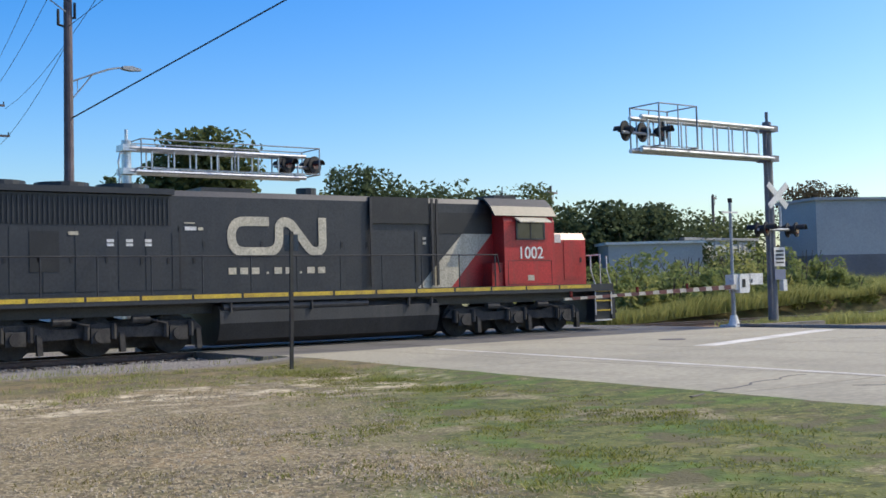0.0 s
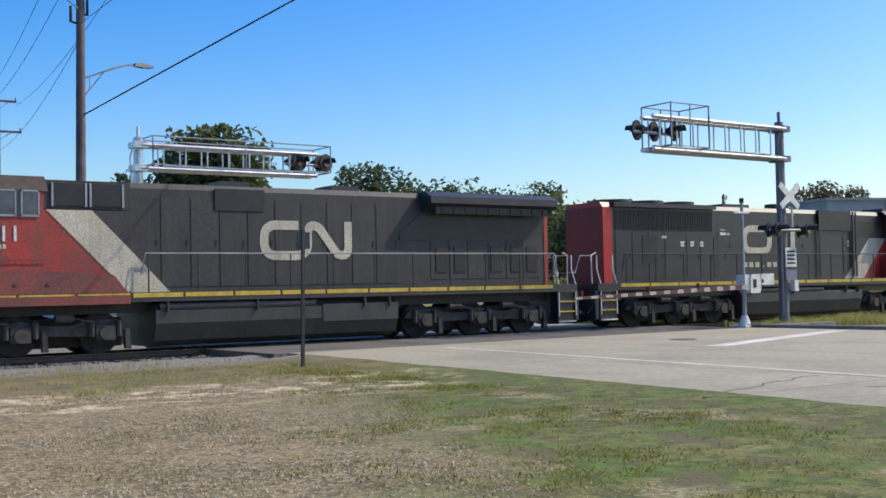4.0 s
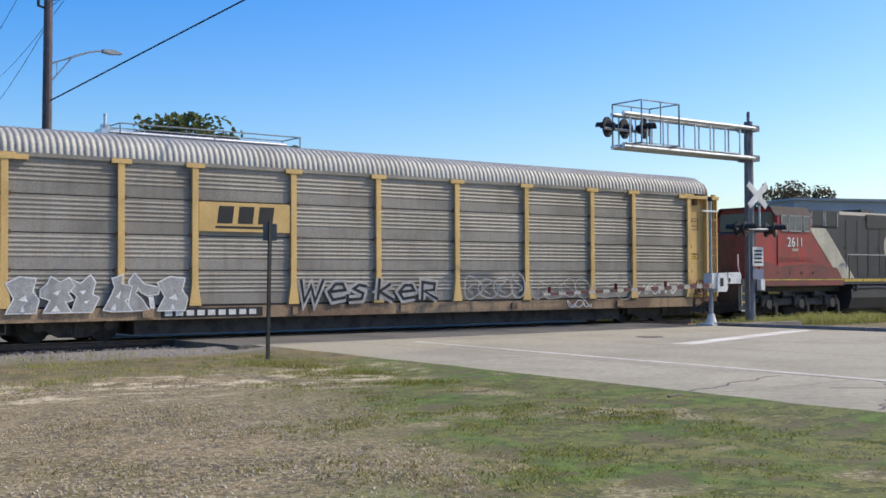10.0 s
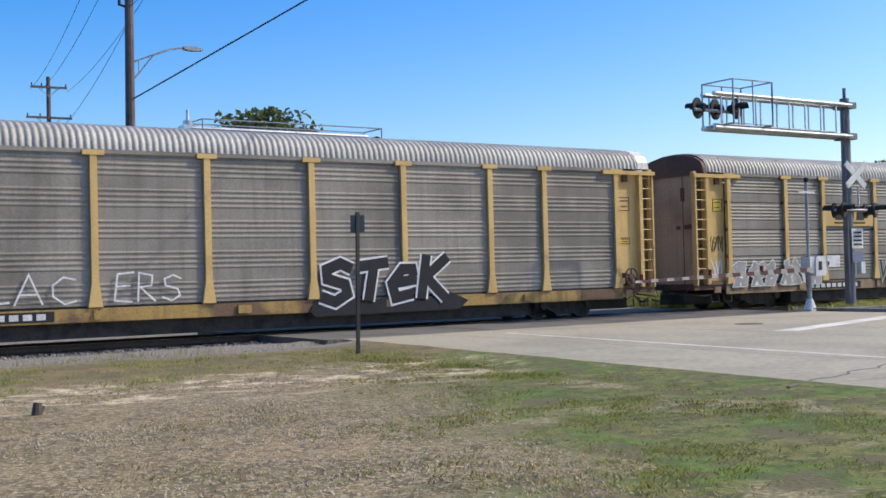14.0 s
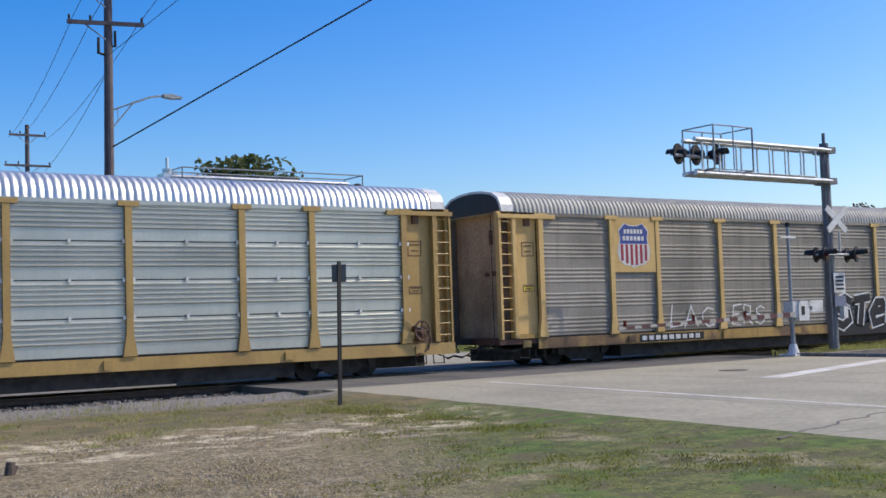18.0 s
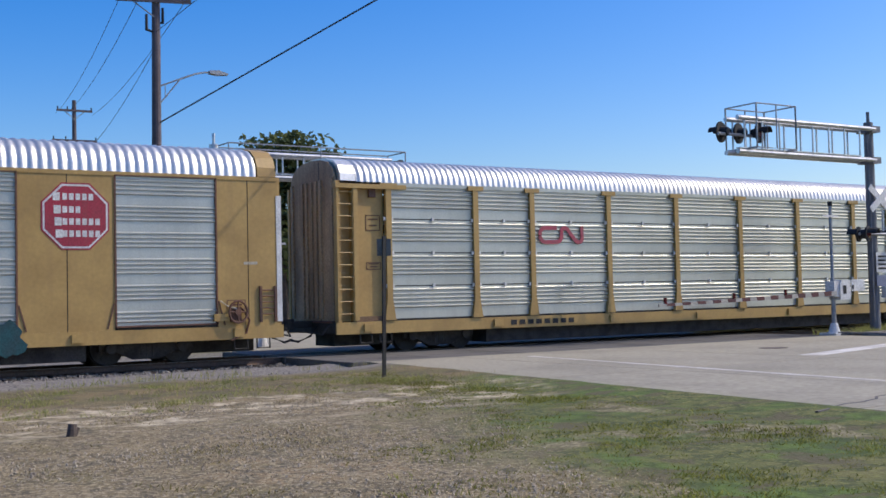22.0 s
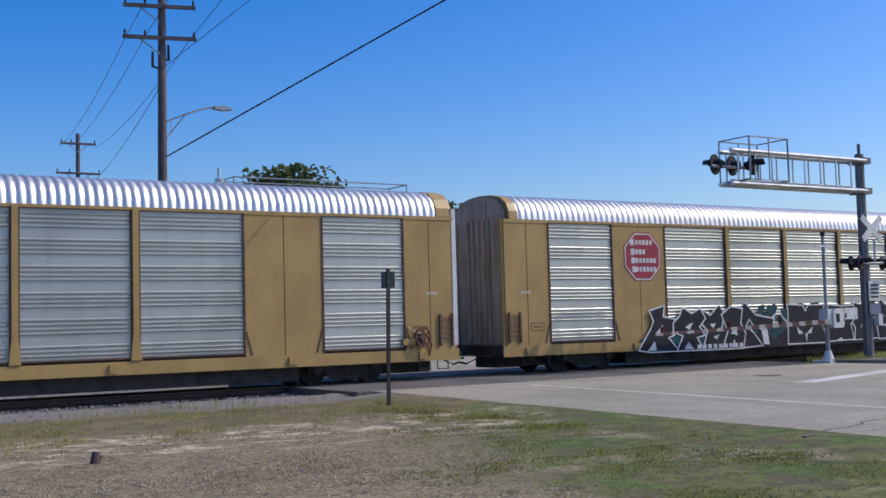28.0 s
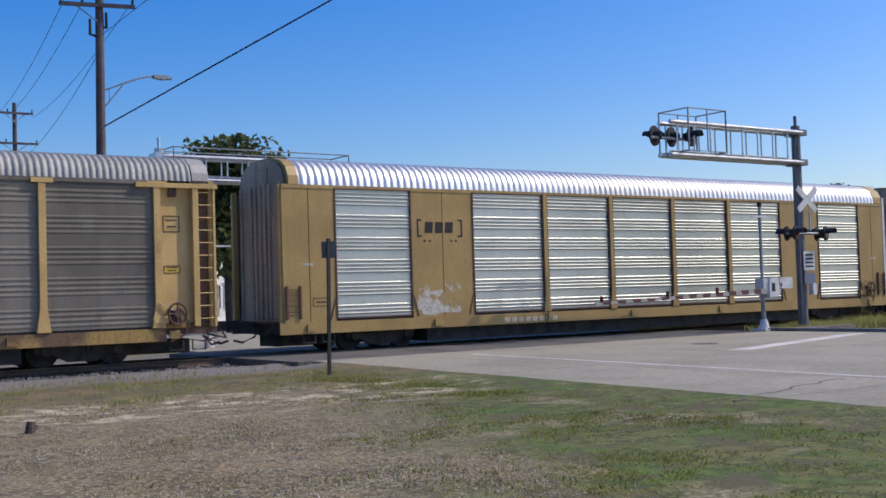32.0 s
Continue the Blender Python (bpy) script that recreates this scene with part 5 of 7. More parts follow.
def rack_b(label, panel, roof, yellow, strip):
    """Auto rack with smooth yellow end and quarter bays and bright galvanised panels between."""
    car = thing("autorack_car", label, "autorack car", group="train cars")
    rack_frame(car, yellow, panel)
    rise = 0.92
    part("roof", roof_mesh(-12.95, 12.95, roof, rise, 0.225), roof, car)
    for d in (-1, 1):
        ends = [d * 12.97, d * (13.47 if d > 0 else 13.27)]
        part("roof_cap", prism(B(), arch(rise, 1.01, 0.03), "x", min(ends), max(ends)), yellow, car, "rounded yellow roof end")
    for a, b in FIELDS:
        part("side_panel", corrugated(b - a, 3.56, 0.105, 0.036, panel, "fields"), panel, car).location = (a, SIDE + 0.02, 0.96)
        bm = B()
        for u0, u1, z0, z1 in ((a, a + 0.04, 0.93, 4.55), (b - 0.04, b, 0.93, 4.55), (a, b, 0.92, 0.96), (a, b, 4.52, 4.55)):
            box(bm, u0, u1, SIDE - 0.035, SIDE + 0.05, z0, z1)
        part("panel_frame", bm, M["rust"], car, "dark worn panel edge")
    for x in (-4.275, -1.445, 1.445, 4.275):
        bm = B()
        prism(bm, [(x - 0.14, 0.88), (x + 0.14, 0.88), (x + 0.075, 1.5), (x + 0.075, 4.58), (x - 0.075, 4.58), (x - 0.075, 1.5)], "y", SIDE - 0.06, SIDE + 0.05)
        part("post", bm, yellow, car)
    part("top_chord", box(B(), -13.5, 13.5, SIDE - 0.03, SIDE + 0.1, 4.52, 4.62), yellow, car)
    for a, b in GAPS:
        bm = B()
        mid = (a + b) / 2
        for u, v in ((a, mid - 0.012), (mid + 0.012, b)):
            box(bm, u, v, SIDE - 0.012, SIDE + 0.03, 0.86, 4.56)
        pn = part("yellow_bay", bm, yellow, car, "smooth ochre yellow sheet bay")
        part("bay_seam", box(B(), mid - 0.02, mid + 0.02, SIDE + 0.0, SIDE + 0.02, 0.86, 4.56), M["dark"], pn)
        for x, s in ((a + 0.02, 1), (b - 0.02, -1)):
            if abs(x) < 12:
                bm = B()
                ribbon(bm, [(x, 1.5), (x + s * 0.16, 0.9)], 0.03, SIDE - 0.012, 0.02)
                part("gusset", bm, M["rust"], pn)
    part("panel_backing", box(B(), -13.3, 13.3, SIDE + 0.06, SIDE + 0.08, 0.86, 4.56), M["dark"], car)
    for d in (-1, 1):
        rack_end(car, d, M["end_grey"], yellow)
        if d > 0:
            part("edge_strip", box(B(), 13.46, 13.60, SIDE - 0.025, SIDE + 0.12, 0.95, strip), M["white"], car, "white edge angle at the car end")
        a, b = sorted((d * 13.0, d * 13.4))
        ladder(car, a, b, 0.95, 1.85, SIDE - 0.02, M["rust"], 5)
        a, b = sorted((d * 12.1, d * 12.6))
        bm = B()
        for u0, u1, z0, z1 in ((a, b, 1.28, 1.3), (a, b, 1.5, 1.52), (a, a + 0.02, 1.3, 1.5), (b - 0.02, b, 1.3, 1.5), (a + 0.1, b - 0.1, 1.38, 1.42)):
            box(bm, u0, u1, SIDE - 0.018, SIDE - 0.01, z0, z1)
        part("stencil", bm, M["rust"], car, "dark stencilled notice box")
        part("label_strip", box(B(), d * 12.75 - 0.18, d * 12.75 + 0.18, SIDE - 0.018, SIDE - 0.01, 2.4, 2.47), M["cream"], car)
    brake_gear(car, 12.3, yellow)
    return car


def scrawl(car, x0, x1, z0, z1, material, seed, w=0.06, y=SIDE - 0.076, letters=6, name="graffiti", label=""):
    """Loose sprayed strokes: unreadable loops and zigzags."""
    rnd = random.Random(seed)
    step = (x1 - x0) / letters
    for i in range(letters):
        a, h = x0 + i * step, z1 - z0
        pts = []
        ph, k = rnd.uniform(0, 6), rnd.choice((1, 1.5, 2))
        for j in range(12):
            f = j / 11
            pts.append((a + step * (0.5 + 0.48 * math.sin(ph + f * 5.5)), z0 + h * (0.5 + 0.48 * math.cos(ph * 0.7 + f * 6.0 * k))))
        part(name, ribbon(B(), pts, w, y - 0.0004 * i), material, car, label)


GLYPHS = {
    "e": [[(0.15, 0.42), (0.9, 0.5), (0.75, 0.78), (0.4, 0.78), (0.12, 0.42), (0.35, 0.05), (0.95, 0.15)]],
    "s": [[(0.9, 0.7), (0.5, 0.78), (0.25, 0.6), (0.75, 0.35), (0.7, 0.08), (0.1, 0.05)]],
    "k": [[(0.3, 1.0), (0.15, 0.0)], [(0.85, 0.75), (0.25, 0.4), (0.95, 0.0)]],
    "S": [[(1, 0.85), (0.6, 1), (0.15, 0.85), (0.2, 0.6), (0.8, 0.45), (0.9, 0.2), (0.5, 0), (0, 0.15)]],
    "E": [[(0.95, 0.95), (0.15, 0.9), (0.1, 0.05), (0.95, 0)], [(0.15, 0.5), (0.8, 0.52)]],
    "L": [[(0.15, 1), (0.1, 0.05), (0.95, 0.1)]],
    "T": [[(0, 0.9), (1.05, 1)], [(0.55, 0.95), (0.45, 0)]],
    "K": [[(0.15, 1), (0.1, 0)], [(0.95, 0.95), (0.2, 0.5), (1, 0)]],
    "A": [[(0, 0), (0.5, 1), (1, 0)], [(0.2, 0.35), (0.8, 0.35)]],
    "C": [[(0.95, 0.9), (0.5, 1), (0.1, 0.7), (0.1, 0.3), (0.5, 0), (0.95, 0.1)]],
    "W": [[(0, 1), (0.25, 0), (0.5, 0.7), (0.75, 0), (1.05, 1)]],
    "R": [[(0.1, 0), (0.15, 1), (0.8, 0.9), (0.75, 0.55), (0.2, 0.5), (0.95, 0)]],
}


def sprayed(car, kinds, x0, x1, z0, z1, layers, seed, y, label="", slant=0.065):
    """Sprayed strokes side by side, each laid in layers of (width, material), the widest first."""
    rnd = random.Random(seed)
    step = (x1 - x0) / len(kinds)
    jit = [(rnd.uniform(-0.06, 0.06), rnd.uniform(-0.12, 0.08), slant + rnd.uniform(-0.185, 0.185)) for k in kinds]
    for i, k in enumerate(kinds):
        jx, jz, lean = jit[i]
        under = car
        for n, (w, material) in enumerate(layers):
            bm = B()
            for s, stroke in enumerate(GLYPHS[k]):
                pts = [(x0 + step * (i + 0.08 + 0.84 * u + jx + lean * (v - 0.5) * 0.5), z0 + (z1 - z0) * (v * 0.92 + 0.04 + jz * v)) for u, v in stroke]
                ribbon(bm, pts, w, y - 0.005 * (n + len(layers) * (i % 2)) - 0.0022 * s)
            if n == 0:
                under = part("graffiti", bm, material, car, label)
            else:
                part("graffiti_layer", bm, material, under)


# broad block letters: filled outlines in a unit box, and the pale nicks inside them
BLOCKS = {
    "M": ([(0, 0), (0.03, 0.85), (0, 1), (0.42, 0.97), (0.5, 0.8), (0.58, 0.97), (1.02, 0.98), (0.94, 0.5), (1.0, 0.3), (1.1, 0)], [[(0.24, 0.42), (0.28, 0.24), (0.42, 0.24)], [(0.68, 0.42), (0.64, 0.24), (0.5, 0.24)], [(0.47, 0.24), (0.53, 0.24), (0.5, 0)]]),
    "U": ([(0.06, 0.98), (0.58, 0.93), (0.3, 0.36), (0.52, 0.42), (0.6, 0.92), (1.0, 0.95), (1.0, 0.58), (0.88, 0.45), (0.98, 0.05), (0.1, 0.02), (0, 0.3), (0.05, 0.6)], [[(0.35, 0.02), (0.55, 0.1), (0.62, 0.02)]]),
    "L": ([(0, 1.02), (0.75, 0.92), (0.3, 0.36), (0.5, 0.36), (0.52, 0.55), (1.05, 0.6), (1.1, 0.4), (1.2, 0.06), (0, 0.03), (0.05, 0.35), (-0.1, 0.5), (0, 0.62)], []),
    "E": ([(0.25, 1.1), (0.5, 0.92), (0.55, 1.02), (0.98, 1.0), (0.85, 0.56), (0.55, 0.6), (0.55, 0.5), (1.05, 0.47), (1.0, 0.25), (1.1, 0.06), (0.15, 0.03), (0.1, 0.35), (0, 0.62)], [[(0.28, 0.72), (0.6, 0.54), (0.52, 0.6)], [(0.26, 0.42), (0.6, 0.3), (0.56, 0.42)]]),
    "T": ([(0, 1.05), (0.6, 0.92), (0.62, 1.06), (1.0, 1.02), (0.95, 0.46), (0.5, 0.52), (0.46, 0.4), (0.7, 0.2), (0.5, 0.03), (0, 0.03), (-0.05, 0.3), (0.1, 0.5), (-0.1, 0.55)], [[(0.5, 0.5), (0.62, 0.24), (0.72, 0.44)]]),
    "5": ([(0, 0.05), (0.3, 0.5), (0.4, 0.72), (0.3, 0.95), (0.66, 1.05), (0.62, 0.8), (1, 0.72), (0.9, 0.38), (0.74, 0.32), (1.0, 0), (0.3, 0)], [[(0.42, 0.42), (0.62, 0.62), (0.55, 0.36)], [(0.2, 0.02), (0.4, 0.24), (0.44, 0.02)]]),
    "6": ([(0, 0.65), (0.2, 0.8), (0.3, 1.0), (0.58, 0.85), (0.85, 0.97), (1.0, 0.75), (0.8, 0.55), (0.95, 0.35), (0.7, 0.3), (0.9, 0), (0.1, 0), (0.3, 0.35), (0, 0.45)], [[(0.35, 0.55), (0.6, 0.66), (0.5, 0.48)], [(0.3, 0.02), (0.45, 0.2), (0.6, 0.02)]]),
    "7": ([(0, 0.92), (0.3, 0.8), (0.65, 1.05), (0.82, 0.85), (0.7, 0.5), (0.95, 0.4), (0.7, 0), (0, 0), (0.2, 0.45), (0, 0.6)], [[(0.25, 0.6), (0.5, 0.62), (0.4, 0.5)], [(0.4, 0.3), (0.62, 0.34), (0.5, 0.22)]]),
    "8": ([(0, 0.82), (0.4, 1.0), (0.9, 0.95), (0.8, 0.6), (1.0, 0.35), (0.9, 0), (0, 0), (0.25, 0.4)], [[(0.35, 0.36), (0.6, 0.5), (0.66, 0.3)], [(0.42, 0.02), (0.5, 0.22), (0.58, 0.02)]]),
    "9": ([(0, 0.9), (0.18, 1.1), (0.5, 0.78), (1.05, 0.68), (1.0, 0.5), (0.62, 0.46), (0.42, 0.56), (0.3, 0.72), (0.18, 0.52), (0.4, 0.36), (0.66, 0.04), (0, 0)], [[(0.66, 0.42), (0.72, 0.06), (0.9, 0.04), (0.84, 0.42)]]),
}


def grown(pts, d):
    """The outline moved outwards by d, corners mitred."""
    k = len(pts)
    p = [Vector(q) for q in pts]
    area = sum(p[i - 1].x * p[i].y - p[i].x * p[i - 1].y for i in range(k))
    out = []
    for i in range(k):
        u, v = (p[i] - p[i - 1]).normalized(), (p[(i + 1) % k] - p[i]).normalized()
        m = Vector((u.y + v.y, -u.x - v.x))
        m = m.normalized() if m.length > 0.25 else Vector((u.y, -u.x))
        f = d / max(0.55, m.dot(Vector((u.y, -u.x))))
        out.append(p[i] + m * (f if area > 0 else -f))
    return out


def block_letters(car, word, spans, z0, z1, edge, fill, y, rim, label=""):
    """Sprayed block letters: a pale grown outline, the dark letter on it, pale nicks on that."""
    for i, (ch, (a, b)) in enumerate(zip(word, spans)):
        outline, nicks = BLOCKS[ch]

        def at(u, v):
            return (a + (b - a) * u, z0 + (z1 - z0) * v)
        body = [at(*q) for q in outline]
        f = y - 0.006 * (i % 2)
        under = part("graffiti", prism(B(), grown(body, rim), "y", f - 0.003, f), edge, car, label)
        part("graffiti_layer", prism(B(), body, "y", f - 0.0045, f - 0.003), fill, under)
        for q in nicks:
            part("graffiti_layer", prism(B(), [at(*e) for e in q], "y", f - 0.006, f - 0.0045), edge, under)


def bubbles(car, x0, x1, z0, z1, n, material, seed, y, w=0.035, label=""):
    """Faded bubble letters: loose closed outlines with a stroke inside."""
    rnd = random.Random(seed)
    step = (x1 - x0) / n
    for i in range(n):
        cx_, cz_ = x0 + step * (i + 0.5), (z0 + z1) / 2 + rnd.uniform(-0.06, 0.06)
        k = rnd.choice((2, 3))
        ph = rnd.uniform(0, 6)
        ring = []
        for j in range(23):
            a = 2 * math.pi * j / 22
            r = 1 + 0.16 * math.sin(k * a + ph)
            ring.append((cx_ + step * 0.56 * r * math.cos(a), cz_ + (z1 - z0) * 0.5 * r * math.sin(a)))
        ob = part("graffiti", ribbon(B(), ring, w, y - 0.001 * (i % 3)), material, car, label)
        curl = [(cx_ + step * 0.3 * math.sin(j * 0.8 + ph), cz_ + (z1 - z0) * (0.32 - 0.1 * j)) for j in range(7)]
        part("graffiti_layer", ribbon(B(), curl, w * 0.8, y - 0.006), material, ob)


def rail_logo(car, x0, x1, z0, z1, w, y, material, label):
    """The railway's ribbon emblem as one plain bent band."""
    bm = B()
    W, H = x1 - x0, z1 - z0
    k, e = w / 2, w / 2
    corners = [(0.41 * W, H - e, 0), (k, H - e, 0.13 * W), (k, e, 0.13 * W), (0.51 * W, e, 0.13 * W), (0.51 * W, H - e, 0.07 * W), (0.62 * W, H - e, 0.06 * W), (0.84 * W, e, 0.06 * W), (W - k, e, 0.08 * W), (W - k, H, 0)]
    path = []
    for q, (cx_, cz_, r) in enumerate(corners):
        c = Vector((cx_, cz_))
        if not r:
            path.append(c)
            continue
        a = c + (Vector(corners[q - 1][:2]) - c).normalized() * r
        b = c + (Vector(corners[q + 1][:2]) - c).normalized() * r
        for n in range(7):
            f = n / 6
            path.append(a * (1 - f) ** 2 + c * 2 * f * (1 - f) + b * f ** 2)
    ribbon(bm, [(x0 + p.x, z0 + p.y) for p in path], w, y, 0.006)
    return part("emblem", bm, material, car, label)


TRAIN = []  # car, place behind the first rack

# first rack
r1 = rack_a("weathered grey autorack car with yellow posts and pale graffiti", M["galv_old"], M["roof_old"], M["yellow_old"], M["sill_dull"], 4, M["rust"])
pl = part("emblem_plate", box(B(), -7.06, -4.36, SIDE - 0.05, SIDE - 0.04, 2.82, 3.6), M["yellow_old"], r1, "yellow emblem plate")
for x in (-6.55, -5.95, -5.35):
    part("emblem_block", prism(B(), [(x, 3.04), (x + 0.44, 3.04), (x + 0.5, 3.5), (x + 0.06, 3.5)], "y", SIDE - 0.056, SIDE - 0.05), M["signal_black"], pl, "dark block emblem")
part("emblem_underline", box(B(), -6.6, -4.85, SIDE - 0.056, SIDE - 0.05, 2.91, 2.97), M["signal_black"], pl)
sprayed(r1, "WeskeR", -4.15, 0.75, 0.92, 1.56, ((0.25, M["spray_grey"]), (0.085, M["spray_black"])), 5, SIDE - 0.072, "white and black sprayed tag")
block_letters(r1, "867598", ((-11.95, -11.2), (-11.15, -10.35), (-10.4, -9.7), (-9.6, -8.9), (-8.95, -8.2), (-8.2, -7.4)), 0.78, 1.62, M["spray_white"], M["spray_grey"], SIDE - 0.074, 0.03, "pale grey sprayed letters with thin white edges")
bubbles(r1, 1.7, 4.15, 0.95, 1.62, 4, M["spray_grey"], 9, SIDE - 0.072, 0.05, "faded grey sprayed bubble letters")
bubbles(r1, 4.4, 7.0, 0.93, 1.5, 4, M["spray_grey"], 12, SIDE - 0.072, 0.028, "thin faded sprayed outlines")
bubbles(r1, 7.3, 9.0, 0.9, 1.6, 2, M["spray_grey"], 14, SIDE - 0.072, 0.028, "thin faded sprayed outlines")
scrawl(r1, 9.3, 11.4, 1.0, 1.35, M["spray_white"], 15, 0.025, letters=6, label="thin white sprayed tag")
scrawl(r1, 6.0, 7.1, 0.6, 0.84, M["spray_white"], 16, 0.025, y=SIDE - 0.04, letters=3, label="thin white sprayed tag")
scrawl(r1, -12.9, -12.2, 1.95, 2.5, M["signal_black"], 13, 0.03, y=SIDE + 0.085, letters=3, label="small black sprayed scribble")
scrawl(r1, -12.85, -12.3, 1.1, 1.7, M["spray_white"], 17, 0.05, y=SIDE + 0.085, letters=2, label="white sprayed splash")
part("number_patch", box(B(), -8.1, -5.2, SIDE - 0.035, SIDE - 0.03, 0.58, 0.82), M["signal_black"], r1)
bars(r1, -8.0, 0.63, 2.7, 0.14, 9, SIDE - 0.036, M["white"])
TRAIN.append((r1, 0.0))

# second rack
r2 = rack_a("brownish grey autorack car with red, white and blue shield", M["galv_brown"], M["roof_old"], M["yellow_old"], M["sill_old"], 1, M["white"])
pl = part("emblem_plate", box(B(), -9.06, -7.27, SIDE - 0.05, SIDE - 0.04, 2.8, 4.52), M["yellow_old"], r2, "pale yellow emblem plate")
cx = -8.22


def mirrored(half):
    """An outline from its right half, given from the top downwards."""
    return [(cx + u, z) for u, z in half] + [(cx - u, z) for u, z in half[::-1] if u]


EARS = [(0, 4.29), (0.2, 4.30), (0.40, 4.36), (0.54, 4.24), (0.65, 4.12), (0.60, 3.88)]
sh = part("shield", prism(B(), mirrored(EARS + [(0.64, 3.7), (0.71, 3.46), (0.64, 3.2), (0.44, 3.03), (0.16, 3.0), (0, 2.94)]), "y", SIDE - 0.056, SIDE - 0.05), M["white"], r2, "white shield with red stripes")
bl = part("shield_top", prism(B(), mirrored([(u * 0.94, z - 0.03) for u, z in EARS] + [(0.60, 3.70)]), "y", SIDE - 0.061, SIDE - 0.056), M["blue"], sh, "blue shield top")
for z, w in ((4.02, 0.42), (3.8, 0.48)):
    for k in range(6):
        a = cx - w + 2 * w * k / 6
        part("lettering_bar", box(B(), a, a + 2 * w / 6 * 0.7, SIDE - 0.065, SIDE - 0.061, z, z + 0.14), M["white"], bl)
for k in range(6):
    x = cx - 0.565 + k * 0.205
    low = 3.0 + 0.5 * abs(x + 0.05 - cx) ** 1.9
    part("red_stripe", box(B(), x, x + 0.105, SIDE - 0.061, SIDE - 0.056, low + 0.02, 3.68), M["shield_red"], sh)
sprayed(r2, "STeK", 1.5, 5.7, 0.74, 1.96, ((0.40, M["spray_white"]), (0.29, M["spray_black"])), 22, SIDE - 0.08, "slanted black sprayed letters edged in white", 0.35)
part("graffiti_base", prism(B(), [(1.45, 0.42), (6.0, 0.46), (6.3, 0.7), (5.7, 0.95), (4.9, 0.8), (3.9, 0.95), (3.0, 0.75), (2.2, 1.0), (1.5, 0.85), (1.3, 0.6)], "y", SIDE - 0.074, SIDE - 0.07), M["spray_black"], r2)
for word, a, b in (("LAC", -6.85, -4.6), ("ERS", -3.9, -2.1)):
    sprayed(r2, word, a, b, 0.95, 1.7, ((0.045, M["spray_white"]),), 23, SIDE - 0.035, "faint pale sprayed letters")
part("number_patch", box(B(), -8.1, -5.2, SIDE - 0.035, SIDE - 0.03, 0.58, 0.82), M["signal_black"], r2)
bars(r2, -8.0, 0.63, 2.7, 0.14, 9, SIDE - 0.036, M["white"])
TRAIN.append((r2, -29.0))

# third rack
r3 = rack_a("bright galvanised autorack car with ochre posts and red emblem", M["galv_new"], M["roof_new"], M["yellow"], M["yellow"], 4, M["white"])
rail_logo(r3, -6.95, -5.25, 2.96, 3.5, 0.12, SIDE - 0.03, M["logo_red"], "faded red ribbon emblem")
bars(r3, -8.0, 0.63, 2.4, 0.14, 8, SIDE - 0.03, M["signal_black"])
TRAIN.append((r3, -57.85))

# fourth rack
r4 = rack_b("silver and ochre autorack car with red octagons and large black graffiti", M["galv_new"], M["roof_new"], M["yellow"], 4.15)


def octagon(c, z, r):
    k = r * 0.42
    return [(c - r, z - k), (c - k, z - r), (c + k, z - r), (c + r, z - k), (c + r, z + k), (c + k, z + r), (c - k, z + r), (c - r, z + k)]


for c in (-8.08, 8.42):
    oc = part("octagon", prism(B(), octagon(c, 3.54, 0.78), "y", SIDE - 0.02, SIDE - 0.014), M["shield_red"], r4, "red octagonal emblem with white border")
    part("octagon_border", prism(B(), octagon(c, 3.54, 0.745), "y", SIDE - 0.024, SIDE - 0.02), M["white"], oc)
    pn = part("octagon_field", prism(B(), octagon(c, 3.54, 0.70), "y", SIDE - 0.028, SIDE - 0.024), M["shield_red"], oc)
    for i, (z, w) in enumerate(((3.92, 0.85), (3.62, 0.5), (3.34, 1.0), (3.06, 0.9))):
        part("lettering_bar", box(B(), c - 0.52 + 0.02 * i, c - 0.36 + 0.02 * i, SIDE - 0.033, SIDE - 0.028, z - 0.02, z + 0.17), M["white"], oc)
        for k in range(int(w / 0.15)):
            a = c - 0.30 + k * 0.15
            if a + 0.11 < c + 0.62:
                part("lettering_bar", box(B(), a, a + 0.105, SIDE - 0.033, SIDE - 0.028, z, z + 0.15), M["white"], oc)
bm = B()
rnd = random.Random(31)
for i in range(120):
    x, z = rnd.uniform(-8.4, 7.0), rnd.uniform(0.6, 1.95)
    if x > 5.6:
        z = rnd.uniform(0.55, 1.35)
    if x < -6 and z > 1.5 + (x + 6) * 0.3:
        continue
    r = rnd.uniform(0.12, 0.34)
    prism(bm, [(x + r * (1 + 0.25 * math.sin(k * 2.6 + x)) * math.cos(k * 0.48), z * 0.9 + 0.1 + r * (0.8 + 0.2 * math.cos(k * 2.1 + z)) * math.sin(k * 0.48)) for k in range(13)], "y", SIDE - 0.073 - i * 0.00002, SIDE - 0.07)
part("graffiti_cloud", bm, M["spray_teal"], r4, "teal sprayed cloud")
block_letters(r4, "MULET", ((-1.5, 0.35), (0.4, 2.0), (2.05, 3.15), (3.2, 4.6), (4.6, 6.05)), 0.56, 1.9, M["spray_white"], M["spray_black"], SIDE - 0.078, 0.045, "huge black sprayed block letters edged in white")
block_letters(r4, "56789", ((-8.4, -6.75), (-6.9, -5.5), (-5.6, -4.4), (-4.7, -3.65), (-3.9, -2.3)), 0.5, 1.86, M["spray_white"], M["spray_black"], SIDE - 0.078, 0.05, "angular black sprayed letters edged in white")
part("graffiti", ribbon(B(), [(-2.35, 1.42), (-1.95, 1.72), (-1.72, 1.45), (-1.55, 1.3)], 0.05, SIDE - 0.078), M["spray_white"], r4)
